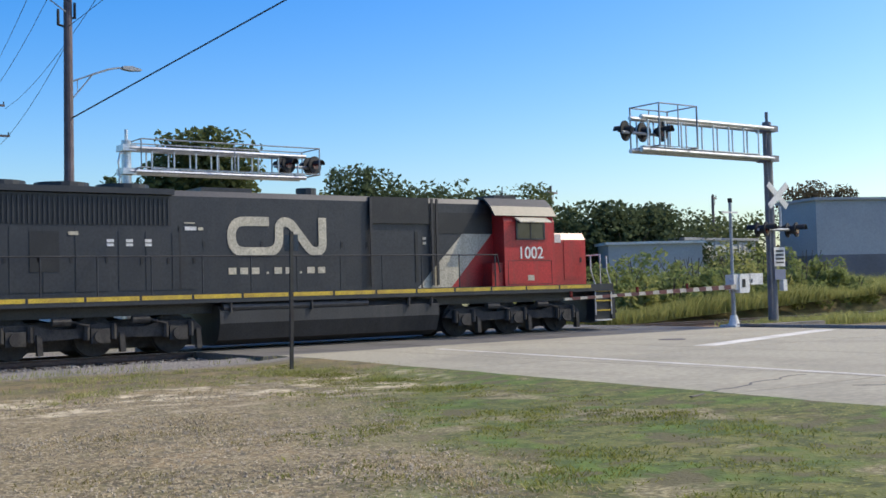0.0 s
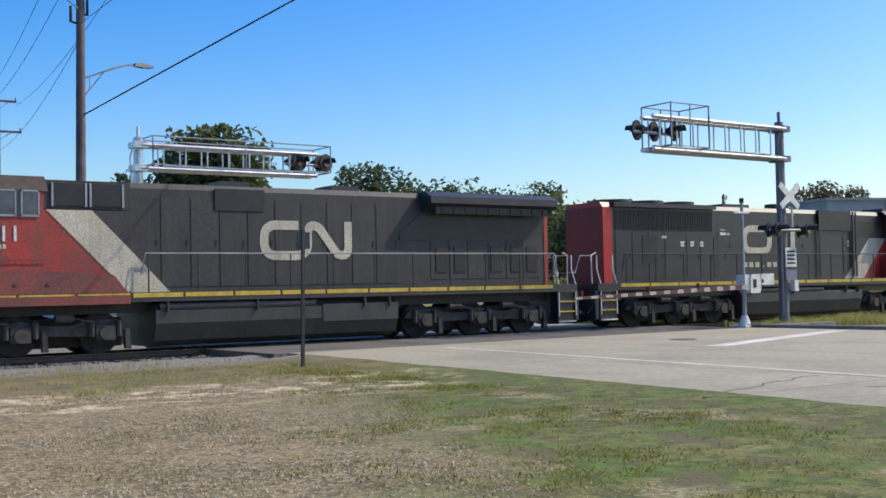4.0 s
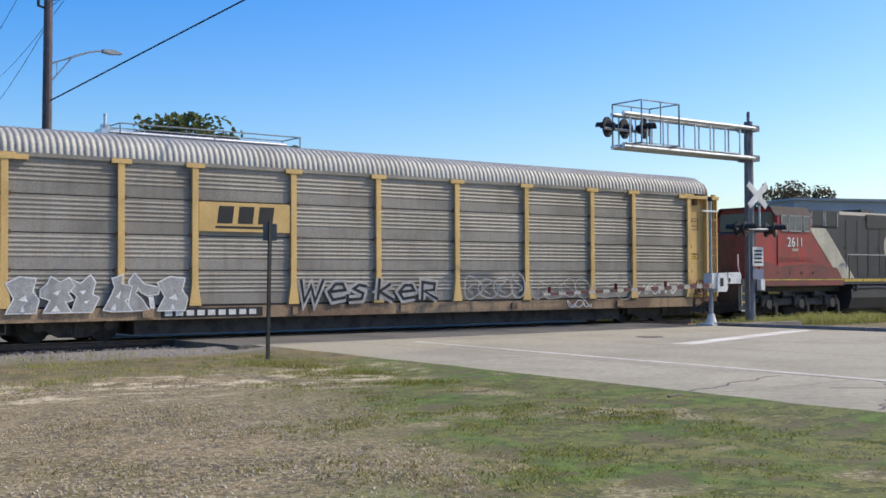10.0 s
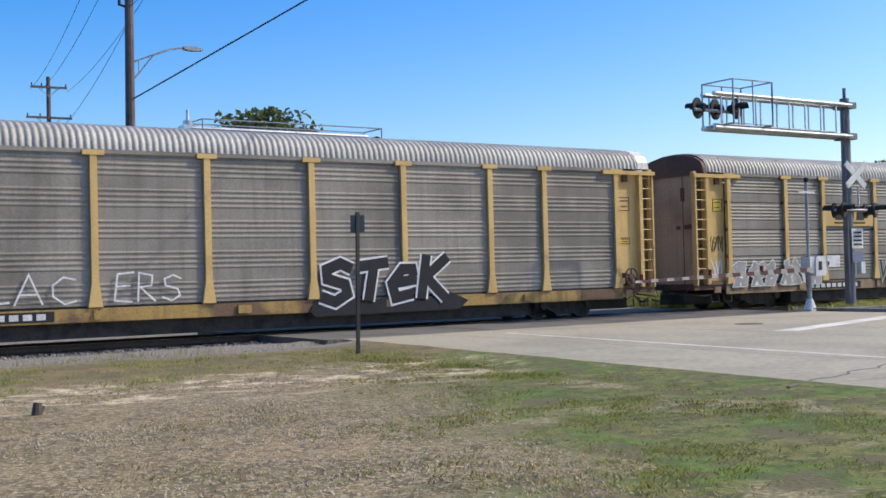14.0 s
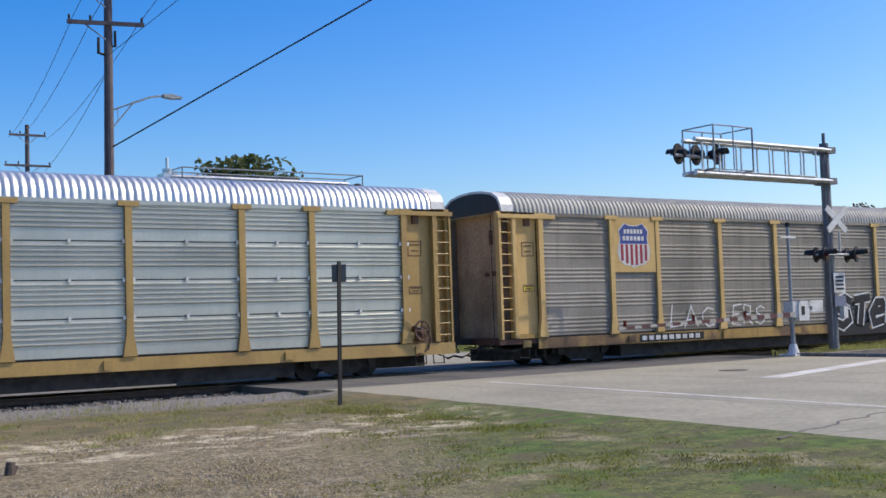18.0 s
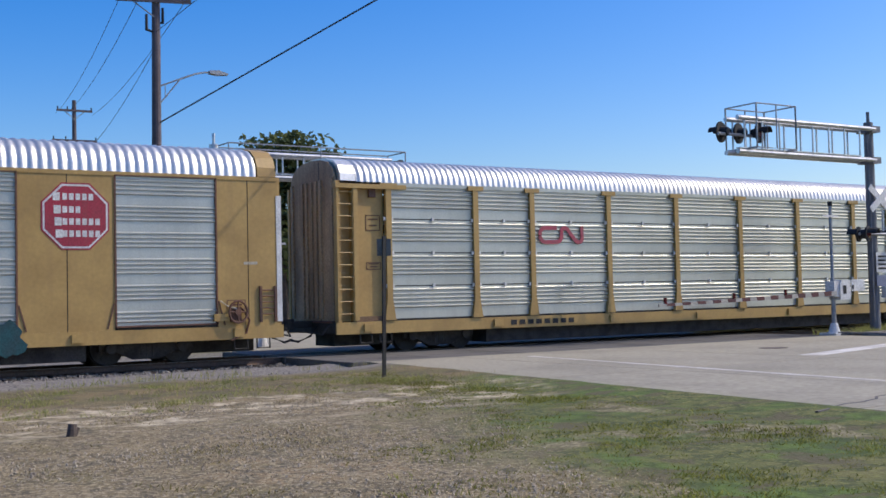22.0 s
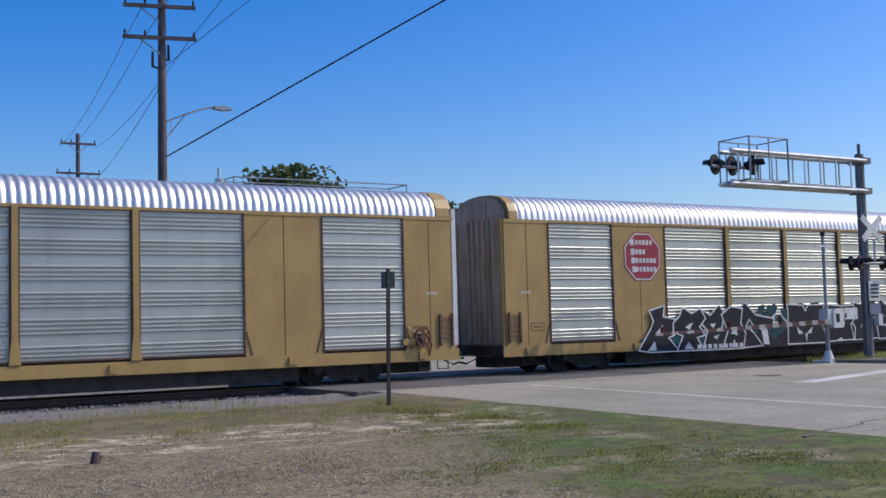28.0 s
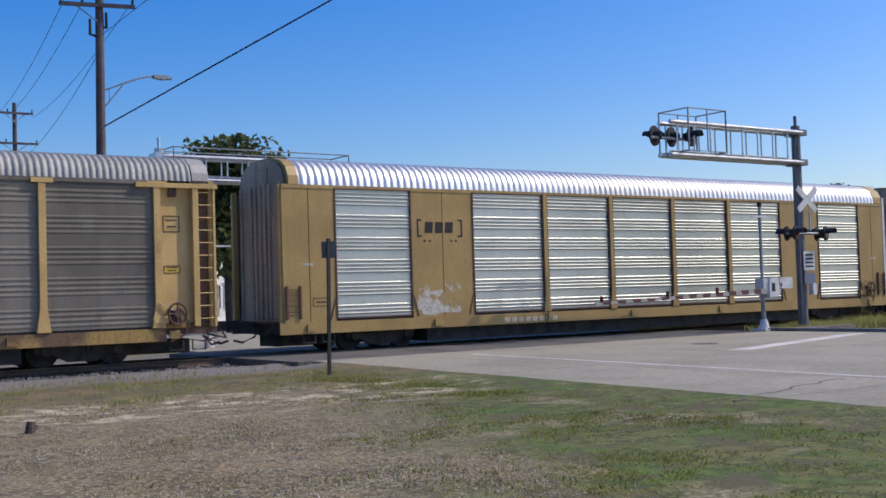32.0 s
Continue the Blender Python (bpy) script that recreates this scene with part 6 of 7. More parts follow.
part("graffiti", ribbon(B(), [(-2.3, 1.36), (-1.8, 1.22), (-1.5, 1.16)], 0.06, SIDE - 0.078), M["spray_white"], r4)
part("graffiti", rod(B(), (6.0, SIDE - 0.078, 0.86), (6.0, SIDE - 0.09, 0.86), 0.07, 12), M["spray_white"], r4)
part("graffiti_base", prism(B(), [(-8.6, 0.46), (6.3, 0.46), (6.2, 1.0), (5.6, 1.55), (4.9, 1.35), (4.1, 1.6), (3.2, 1.5), (2.5, 1.62), (1.5, 1.4), (0.9, 1.6), (0.1, 1.5), (-0.5, 1.3), (-1.2, 1.5), (-2.2, 1.35), (-3.1, 1.62), (-4.0, 1.4), (-5.0, 1.66), (-5.8, 1.42), (-6.5, 1.5), (-7.2, 1.0), (-8.0, 0.84)], "y", SIDE - 0.069, SIDE - 0.06), M["spray_black"], r4)
bars(r4, -5.9, 0.52, 2.2, 0.14, 9, SIDE - 0.1, M["white"])
TRAIN.append((r4, -86.6))

# fifth rack
r5 = rack_b("silver and ochre autorack car with small black bracketed emblem", M["galv_new"], M["roof_new"], M["yellow"], 4.85)
for x0, s in ((-9.12, 1), (-7.5, -1)):
    bm = B()
    box(bm, min(x0, x0 + s * 0.05), max(x0, x0 + s * 0.05), SIDE - 0.02, SIDE - 0.014, 3.2, 3.72)
    for z in (3.2, 3.67):
        box(bm, min(x0 + s * 0.05, x0 + s * 0.16), max(x0 + s * 0.05, x0 + s * 0.16), SIDE - 0.02, SIDE - 0.014, z, z + 0.05)
    part("emblem_bracket", bm, M["signal_black"], r5, "black emblem bracket")
for x in (-8.86, -8.5, -8.14):
    part("emblem_block", prism(B(), [(x, 3.32), (x + 0.28, 3.32), (x + 0.31, 3.64), (x + 0.03, 3.64)], "y", SIDE - 0.02, SIDE - 0.014), M["signal_black"], r5, "black block emblem")
for x in (-8.9, -8.72, -7.95, -7.78):
    part("emblem_dot", box(B(), x, x + 0.07, SIDE - 0.02, SIDE - 0.014, 3.06, 3.11), M["signal_black"], r5)
for i, pts in enumerate(([(-9.2, 1.0), (-9.1, 1.7), (-8.85, 1.85), (-8.7, 1.6), (-8.3, 1.66), (-8.05, 1.35), (-7.7, 1.3), (-7.6, 0.96), (-8.3, 0.98), (-8.7, 0.88)], [(-8.2, 1.8), (-7.85, 1.95), (-7.6, 1.7), (-7.9, 1.55)])):
    part("paint_smear", prism(B(), pts, "y", SIDE - 0.016, SIDE - 0.0125), M["smear"], r5, "scrubbed pale paint smear")
bars(r5, -6.0, 0.6, 2.2, 0.14, 8, SIDE - 0.03, M["cream"])
TRAIN.append((r5, -115.4))

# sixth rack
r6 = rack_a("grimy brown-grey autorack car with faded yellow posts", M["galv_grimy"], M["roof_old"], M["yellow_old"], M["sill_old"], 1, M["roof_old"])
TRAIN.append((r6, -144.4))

# ---- locomotives ----


def loco_truck(loco, x, axles=(-2.05, 0.0, 2.05)):
    tr = new("truck")
    tr.parent, tr.location = loco, (x, 0, 0)
    tr["label"] = "three-axle dusty locomotive truck"
    for s in (-1, 1):
        bm = B()
        y = sorted((s * 1.06, s * 1.2))
        prism(bm, [(-2.75, 0.62), (-2.5, 0.86), (-1.6, 0.86), (-1.2, 0.74), (-0.6, 0.74), (0, 0.88), (0.6, 0.74), (1.2, 0.74), (1.6, 0.86), (2.5, 0.86), (2.75, 0.62), (2.3, 0.56), (1.5, 0.46), (0.4, 0.5), (-0.4, 0.5), (-1.5, 0.46), (-2.3, 0.56)], "y", *y)
        part("sideframe", bm, M["iron_dust"], tr)
        for a in axles:
            bm = B()
            box(bm, a - 0.24, a + 0.24, *sorted((s * 1.18, s * 1.3)), 0.36, 0.72)
            rod(bm, (a, s * 1.28, 0.53), (a, s * 1.36, 0.53), 0.17, 12)
            part("axle_box", bm, M["iron_dust"], tr)
            for k in (-0.34, 0.34):
                bm = B()
                rod(bm, (a + k, s * 1.24, 0.45), (a + k, s * 1.24, 0.84), 0.085, 8)
                part("spring", bm, M["iron"], tr)
            bm = B()
            prism(bm, [(a + 0.52, 0.12), (a + 0.66, 0.12), (a + 0.62, 0.62), (a + 0.5, 0.62)], "y", *sorted((s * 1.1, s * 1.26)))
            part("brake_shoe", bm, M["iron_dust"], tr)
        for a in (-1.0, 1.0):
            bm = B()
            rod(bm, (a - 0.2, s * 1.3, 0.92), (a + 0.25, s * 1.3, 0.92), 0.1, 10)
            pipe(bm, [(a + 0.25, s * 1.3, 0.92), (a + 0.7, s * 1.32, 0.8)], 0.03)
            part("brake_cylinder", bm, M["iron_dust"], tr)
    part("truck_frame", box(B(), -2.7, 2.7, -0.6, 0.6, 0.18, 0.9), M["iron"], tr)
    for a in axles:
        w = part("wheelset", wheelset_mesh(0.53), M["iron"], tr)
        w.location = (a, 0, 0.53)
        WHEELS.append((w, 0.53))


def steps(loco, x, d, y, red):
    """End steps: a black stepwell with four yellow-edged treads between two upright grab rails."""
    st = new("end_steps")
    st.parent = loco
    a, b = sorted((x, x + d * 0.72))
    part("stepwell", box(B(), a, b, *sorted((y * 0.72, y * 0.98)), 0.32, 1.5), M["black"], st)
    for z in (0.3, 0.62, 0.94, 1.26):
        part("tread", box(B(), a, b, *sorted((y * 0.98, y * 1.03)), z, z + 0.04), M["stripe"] if z > 0.4 else M["white"], st)
    for u in (a, b):
        bm = B()
        lean = 0.12 * d
        pipe(bm, [(u, y * 1.02, 0.5), (u, y * 1.02, 1.5), (u - lean, y * 0.98, 2.0), (u - lean, y * 0.98, 2.45)], 0.025)
        part("grab_rail", bm, M["white"], st, "white grab rail")


def side_rail(loco, x0, x1, y, n, z=2.5):
    sr = new("handrail")
    sr.parent = loco
    bm = B()
    pipe(bm, [(x0, y, 1.95), (x0 + 0.12, y, z), (x1 - 0.12, y, z), (x1, y, 1.95)], 0.02)
    part("top_rail", bm, M["galv_pole"] if loco.name != "diesel_locomotive" else M["black_dusty"], sr)
    for i in range(n):
        x = x0 + 0.2 + (x1 - x0 - 0.4) * i / (n - 1)
        bm = B()
        rod(bm, (x, y, 1.35), (x, y, z), 0.022, 6)
        part("stanchion", bm, M["black"], sr)


def louvres(loco, x0, x1, z0, z1, y, n, material, name="grille"):
    g = part(name, box(B(), x0, x1, y - 0.01, y + 0.04, z0, z1), M["dark"], loco)
    for i in range(n):
        x = x0 + (x1 - x0) * (i + 0.5) / n
        part("slat", box(B(), x - 0.018, x + 0.018, y - 0.035, y - 0.01, z0 + 0.03, z1 - 0.03), material, g)
    return g


def doors(loco, xs, z0, z1, y, material):
    for a, b in zip(xs, xs[1:]):
        d = part("hood_door", box(B(), a + 0.025, b - 0.025, y - 0.014, y + 0.02, z0, z1), material, loco)
        part("door_latch", box(B(), b - 0.12, b - 0.06, y - 0.03, y - 0.014, (z0 + z1) / 2 - 0.08, (z0 + z1) / 2 + 0.08), M["dark"], d)


def underframe(loco, x0, x1, tank0, tank1, stripe_n, mt):
    bm = B()
    box(bm, x0, x1, -1.5, 1.5, 1.28, 1.52)
    box(bm, x0 + 0.8, x1 - 0.8, -0.9, 0.9, 1.0, 1.28)
    part("frame", bm, mt, loco)
    L = x1 - x0
    for i in range(stripe_n):
        a = x0 + 1.0 + (L - 2.0) * i / stripe_n
        part("sill_stripe", box(B(), a + 0.035, a + (L - 2.0) / stripe_n - 0.035, -1.512, -1.5, 1.39, 1.50), M["stripe"], loco)
    bm = B()
    prism(bm, [(-1.42, 0.72), (-1.27, 0.28), (-0.95, 0.13), (0.95, 0.13), (1.27, 0.28), (1.42, 0.72), (1.42, 1.05), (1.25, 1.2), (-1.25, 1.2), (-1.42, 1.05)], "x", tank0, tank1)
    part("fuel_tank", bm, M["tank"], loco, "long dusty dark fuel tank")
    bm = B()
    rod(bm, (tank0 + 0.1, -1.32, 1.14), (tank0 + 4.6, -1.32, 1.14), 0.13, 12)
    part("air_reservoir", bm, M["tank"], loco)
    for d, x in ((-1, x0), (1, x1)):
        coupler(loco, x, d)
        a, b = sorted((x - d * 0.05, x + d * 0.1))
        bm = B()
        prism(bm, [(-1.45, 0.35), (-0.4, 0.2), (0.4, 0.2), (1.45, 0.35), (1.45, 1.3), (-1.45, 1.3)], "x", a, b)
        part("pilot", bm, M["black"], loco, "black snowplough pilot")
    for i in range(9):
        x = tank0 + 0.3 + (tank1 - tank0 - 0.6) * i / 8
        if i in (0, 3, 7, 8):
            bm = B()
            pipe(bm, [(x, -1.46, 1.28), (x, -1.46, 1.0)], 0.04)
            part("drain_pipe", bm, M["iron_dust"], loco)


L1 = thing("diesel_locomotive", "black and red diesel locomotive with white ribbon emblem leading the train", "locomotive", group="train cars")
HY = -0.92
underframe(L1, -17.35, 4.3, -9.95, -2.85, 14, M["black"])
loco_truck(L1, -13.1)
loco_truck(L1, 0.25)
bm = B()
prism(bm, [(-0.92, 1.5), (0.92, 1.5), (0.92, 4.1), (0.78, 4.26), (-0.78, 4.26), (-0.92, 4.1)], "x", -16.15, -0.35)
part("long_hood", bm, M["black"], L1)
bm = B()
prism(bm, [(-0.94, 1.5), (0.94, 1.5), (0.94, 4.1), (0.8, 4.28), (-0.8, 4.28), (-0.94, 4.1)], "x", -16.55, -16.13)
part("hood_end", bm, M["red"], L1, "red rear end of the hood")
# darker red stands for the shade on this rear-facing end
part("end_plate", box(B(), -16.6, -16.55, -0.9, 0.88, 1.55, 4.1), M["red_grime_shade"], L1, "end plate coloured dark as the shaded face")
louvres(L1, -16.0, -11.07, 3.32, 4.04, HY, 40, M["black"])
part("hood_roof_overhang", box(B(), -16.1, -11.0, -1.06, 1.06, 4.12, 4.27), M["black"], L1)
for x in (-15.2, -13.6, -12.0):
    bm = B()
    rod(bm, (x, 0, 4.26), (x, 0, 4.42), 0.68, 20)
    part("radiator_fan", bm, M["black"], L1)
doors(L1, [-16.0, -15.2, -14.4, -13.6, -12.7], 1.65, 3.25, HY, M["black"])
doors(L1, [-12.5 + i * 0.72 for i in range(4)], 1.65, 3.15, HY, M["black"])
for x in (-12.78, -12.28, -11.78):
    bm = B()
    box(bm, x, x + 0.18, HY - 0.022, HY - 0.014, 2.88, 2.96)
    box(bm, x, x + 0.18, HY - 0.022, HY - 0.014, 2.78, 2.85)
    part("data_plate", bm, M["white"], L1)
part("vent_recess", box(B(), -14.7, -13.98, HY - 0.03, HY, 2.15, 3.15), M["dark"], L1)
part("notice", box(B(), -10.68, -10.36, HY - 0.02, HY - 0.014, 3.2, 3.3), M["white"], L1)
part("notice", box(B(), -10.7, -10.4, HY - 0.02, HY - 0.014, 3.38, 3.41), M["cream"], L1)
part("notice", box(B(), -10.3, -10.16, HY - 0.02, HY - 0.014, 3.2, 3.28), M["cream"], L1)
part("notice", box(B(), -13.75, -13.5, HY - 0.03, HY - 0.014, 3.06, 3.15), M["cream"], L1)
part("notice", box(B(), -3.05, -2.93, HY - 0.02, HY - 0.014, 2.98, 3.06), M["cream"], L1)
part("notice", box(B(), -3.05, -2.93, HY - 0.02, HY - 0.014, 2.84, 2.92), M["cream"], L1)
part("door_gap", box(B(), -3.33, -3.23, HY - 0.018, HY, 1.72, 3.22), M["dark"], L1, "dark gap between hood doors")
part("door_gap", box(B(), -10.85, -10.8, HY - 0.018, HY, 1.66, 3.3), M["dark"], L1)
doors(L1, [-10.9 + i * 0.85 for i in range(8)], 1.65, 4.0, HY + 0.012, M["black"])
rail_logo(L1, -9.47, -6.40, 2.50, 3.59, 0.255, HY - 0.012, M["cream"], "cream ribbon emblem")
for i in range(9):
    x = -9.45 + i * 0.345
    dot = i in (3, 6)
    part("lettering_bar", box(B(), x + 0.1 * dot, x + (0.17 if dot else 0.23), HY - 0.018, HY - 0.012, 2.02, 2.08 if dot else 2.2), M["cream"], L1)
part("filter_box", box(B(), -4.9, -2.85, -1.0, 1.0, 3.46, 4.24), M["dark"], L1, "black inertial filter box")
for x in (-4.97, -2.78, -2.6):
    part("filter_edge", box(B(), x, x + 0.08, -1.03, -0.99, 1.6, 4.22), M["black_dusty"], L1)
bm = B()
prism(bm, [(-2.45, 3.18), (-0.4, 3.18), (-0.4, 3.82), (-2.45, 3.82)], "y", HY - 0.02, HY)
part("intake_panel", bm, M["dark"], L1)
bm = B()
prism(bm, [(-3.25, 1.53), (-2.0, 1.53), (-0.40, 3.17), (-1.55, 3.17)], "y", HY - 0.012, HY + 0.01)
part("cream_band", bm, M["cream"], L1, "slanting cream band")
bm = B()
prism(bm, [(-2.0, 1.53), (-0.33, 1.53), (-0.33, 3.17), (-0.40, 3.17)], "y", HY - 0.01, HY + 0.01)
part("red_field", bm, M["red"], L1, "red slanting field")
part("battery_box", box(B(), -0.78, -0.33, -1.4, -0.9, 1.52, 2.25), M["red"], L1)
# cab and nose
bm = B()
prism(bm, [(-1.48, 1.5), (1.48, 1.5), (1.48, 3.55), (1.3, 4.0), (1.0, 4.25), (-1.0, 4.25), (-1.3, 4.0), (-1.48, 3.55)], "x", -0.33, 1.75)
part("cab", bm, M["red"], L1, "red cab")
bm = B()
prism(bm, [(-1.54, 3.72), (-1.32, 4.03), (-1.0, 4.3), (1.0, 4.3), (1.32, 4.03), (1.54, 3.72), (1.48, 3.7), (1.28, 3.98), (0.98, 4.24), (-0.98, 4.24), (-1.28, 3.98), (-1.48, 3.7)], "x", -0.72, 1.82)
part("cab_roof", bm, M["tank"], L1, "dusty dark cab roof")
part("roof_hatch", box(B(), 0.1, 1.0, -0.5, 0.5, 4.28, 4.46), M["black"], L1)
part("antenna", rod(B(), (0.6, -0.3, 4.46), (0.6, -0.3, 4.75), 0.02, 6), M["black"], L1)
win = part("cab_window", box(B(), 0.2, 1.28, -1.5, -1.478, 3.02, 3.6), M["glass"], L1, "dark sliding cab window")
bm = B()
for u0, u1, z0, z1 in ((0.14, 0.21, 2.98, 3.64), (1.27, 1.34, 2.98, 3.64), (0.14, 1.34, 2.96, 3.02), (0.14, 1.34, 3.6, 3.66), (0.72, 0.77, 3.0, 3.62)):
    box(bm, u0, u1, -1.515, -1.478, z0, z1)
part("window_frame", bm, M["black"], win)
part("sun_visor", prism(B(), [(-1.5, 3.62), (-1.78, 3.5), (-1.78, 3.53), (-1.5, 3.68)], "x", 0.1, 1.4), M["cream"], L1)
bm = B()
prism(bm, [(-1.05, 1.5), (1.05, 1.5), (1.05, 3.0), (0.9, 3.22), (-0.9, 3.22), (-1.05, 3.0)], "x", 1.75, 3.5)
part("nose", bm, M["red"], L1, "red short hood")
part("nose_band", box(B(), 2.12, 2.4, -1.07, -1.04, 2.9, 3.18), M["white"], L1)
doors(L1, [2.5, 3.35], 1.7, 2.95, -1.05, M["red"])
lettering("1002", 0.53, M["white"], L1, 0.74, 2.38, -1.49)
for z in (1.56, 2.3):
    part("cab_seam", box(B(), -0.2, 1.62, -1.487, -1.48, z, z + 0.015), M["dark"], L1)
for x in (-0.2, 1.6):
    part("cab_seam", box(B(), x, x + 0.015, -1.487, -1.48, 1.58, 2.3), M["dark"], L1)
part("lettering_bar", box(B(), 0.6, 0.86, -1.49, -1.484, 1.68, 1.85), M["cream"], L1)
steps(L1, 3.5, 1, -1.44, True)
steps(L1, -17.2, 1, -1.44, True)
side_rail(L1, -16.2, -0.5, -1.46, 12)
bm = B()
pipe(bm, [(4.3, -0.9, 1.5), (4.3, -0.9, 2.5), (4.3, 0.9, 2.5), (4.3, 0.9, 1.5)], 0.022)
part("front_rail", bm, M["white"], L1)
bm = B()
rod(bm, (-6.5, 0, 4.26), (-6.5, 0, 4.5), 0.3, 12)
part("exhaust_stack", bm, M["black"], L1)
bm = B()
box(bm, -10, -8.5, -0.5, 0.5, 4.26, 4.4)
part("brake_hatch", bm, M["black"], L1)
for y in (-1.15, 1.15):
    part("end_rail_post", pipe(B(), [(-17.3, y, 1.5), (-17.32, y, 2.45), (-17.1, y, 2.55)], 0.022), M["white"], L1)
part("end_rail", pipe(B(), [(-17.32, -1.15, 2.45), (-17.32, -0.6, 2.45), (-17.45, -0.5, 1.9), (-17.5, 0.5, 1.9), (-17.32, 0.6, 2.45), (-17.32, 1.15, 2.45)], 0.022), M["white"], L1)
for y in (-0.95, -0.75, 0.7, 0.9):
    part("jumper_hose", pipe(B(), [(-17.35, y, 1.2), (-17.6, y, 0.75), (-17.95, y, 0.6), (-18.2, y * 0.9, 0.8)], 0.028), M["signal_black"], L1)
TRAIN.append((L1, 54.68))

L2 = thing("diesel_locomotive", "dusty black and red wide-nose diesel locomotive running backwards", "locomotive", group="train cars")
underframe(L2, -11.4, 10.0, -4.2, 3.1, 14, M["black_dusty"])
loco_truck(L2, -7.5)
loco_truck(L2, 6.2)
bm = B()
prism(bm, [(-0.95, 1.5), (0.95, 1.5), (0.95, 4.18), (0.82, 4.33), (-0.82, 4.33), (-0.95, 4.18)], "x", -4.8, 9.1)
part("long_hood", bm, M["black_dusty"], L2)
bm = B()
prism(bm, [(-0.97, 1.5), (0.97, 1.5), (0.97, 4.1), (-0.97, 4.1)], "x", 9.1, 9.25)
part("hood_end", bm, M["red_dusty"], L2, "red rear end of the hood")
bm = B()
prism(bm, [(-0.95, 3.75), (-1.5, 4.0), (-1.5, 4.2), (-1.2, 4.36), (1.2, 4.36), (1.5, 4.2), (1.5, 4.0), (0.95, 3.75)], "x", 4.3, 9.25)
part("radiator_wing", bm, M["black"], L2, "flared radiator housing")
# the radiator wing's cast shadow, drawn as a near-black panel
part("radiator_screen", prism(B(), [(3.5, 2.92), (8.3, 2.92), (9.08, 3.2), (9.08, 3.78), (4.5, 3.84), (3.5, 3.15)], "y", -0.975, -0.95), M["dark"], L2, "black panel for the shadow under the radiator wing")
louvres(L2, 4.6, 9.0, 3.7, 4.0, -1.3, 10, M["dark"])
doors(L2, [-4.7 + i * 0.82 for i in range(11)], 1.65, 3.95, -0.95, M["black_dusty"])
doors(L2, [4.6, 5.3, 6.0, 6.8, 7.5, 8.2, 8.9], 1.75, 3.1, -0.95, M["black_dusty"])
for x in (4.8, 5.5, 6.9, 7.7, 8.35):
    part("vent", box(B(), x, x + 0.42, -0.985, -0.96, 1.95, 2.75), M["dark"], L2)
rail_logo(L2, -1.05, 1.86, 2.33, 3.42, 0.25, -0.968, M["cream"], "cream ribbon emblem")
part("blower_screen", box(B(), -2.36, -0.9, -0.99, -0.94, 3.66, 4.24), M["dark"], L2, "sooty black blower screen")
part("tank_panel", box(B(), 0.62, 3.1, -1.44, -1.4, 0.62, 1.1), M["tank"], L2, "square fuel tank side panel")
# cab section, nose to the rear of the train
bm = B()
prism(bm, [(-1.49, 1.5), (1.49, 1.5), (1.49, 3.95), (1.2, 4.3), (-1.2, 4.3), (-1.49, 3.95)], "x", -9.15, -7.0)
part("cab", bm, M["red_dusty"], L2, "dusty red wide cab")
part("cab_roof", prism(B(), [(-1.52, 3.97), (-1.22, 4.36), (1.22, 4.36), (1.52, 3.97), (1.45, 3.95), (1.2, 4.3), (-1.2, 4.3), (-1.45, 3.95)], "x", -9.3, -6.9), M["tie"], L2)
bm = B()
prism(bm, [(-10.5, 1.5), (-9.15, 1.5), (-9.15, 3.36), (-10.5, 3.22)], "y", -1.46, 1.46)
part("nose", bm, M["red_dusty"], L2, "dusty red wide nose")
part("nose_top", prism(B(), [(-10.52, 3.22), (-9.15, 3.36), (-9.15, 3.4), (-10.52, 3.26)], "y", -1.3, 1.3), M["dark"], L2, "black anti-glare nose top")
part("windshield", box(B(), -9.18, -9.15, -1.28, 1.28, 3.42, 4.12), M["glass"], L2)
# shade on the nose front is put into its darker red
part("nose_front", box(B(), -10.518, -10.5, -1.44, 1.44, 1.52, 3.18), M["red_grime_shade"], L2, "nose front coloured dark as the shaded face")
part("nose_door", box(B(), -10.53, -10.5, -0.4, 0.3, 1.6, 3.05), M["rust"], L2)
bm = B()
box(bm, -8.95, -7.08, -1.505, -1.485, 3.38, 4.0)
win = part("cab_window", bm, M["glass"], L2)
for a, b, mt in ((-8.9, -8.58, "blind"), (-8.46, -8.08, "blind"), (-8.04, -7.68, "blind"), (-7.5, -7.14, "blind")):
    part("pane", box(B(), a, b, -1.515, -1.505, 3.42, 3.96), M[mt], win)
bm = B()
for a, b in ((-8.95, -8.54), (-8.5, -7.64), (-7.54, -7.1)):
    for u, v, z0, z1 in ((a, a + 0.04, 3.38, 4.0), (b - 0.04, b, 3.38, 4.0), (a, b, 3.36, 3.41), (a, b, 3.96, 4.0)):
        box(bm, u, v, -1.525, -1.5, z0, z1)
box(bm, -8.08, -8.04, -1.525, -1.5, 3.4, 3.97)
part("window_frame", bm, M["galv_pole"], win)
lettering("2611", 0.52, M["white"], L2, -8.06, 2.78, -1.505)
bars(L2, -8.25, 2.6, 0.4, 0.1, 4, -1.492, M["cream"])
bm = B()
prism(bm, [(-1.3, 1.5), (1.3, 1.5), (1.3, 3.55), (-1.3, 3.55)], "x", -7.0, -4.8)
part("equipment_cab", bm, M["red_dusty"], L2)
bm = B()
prism(bm, [(-6.9, 3.56), (-5.78, 3.56), (-4.8, 2.58), (-4.8, 1.6), (-4.87, 1.53)], "y", -1.312, -1.3)
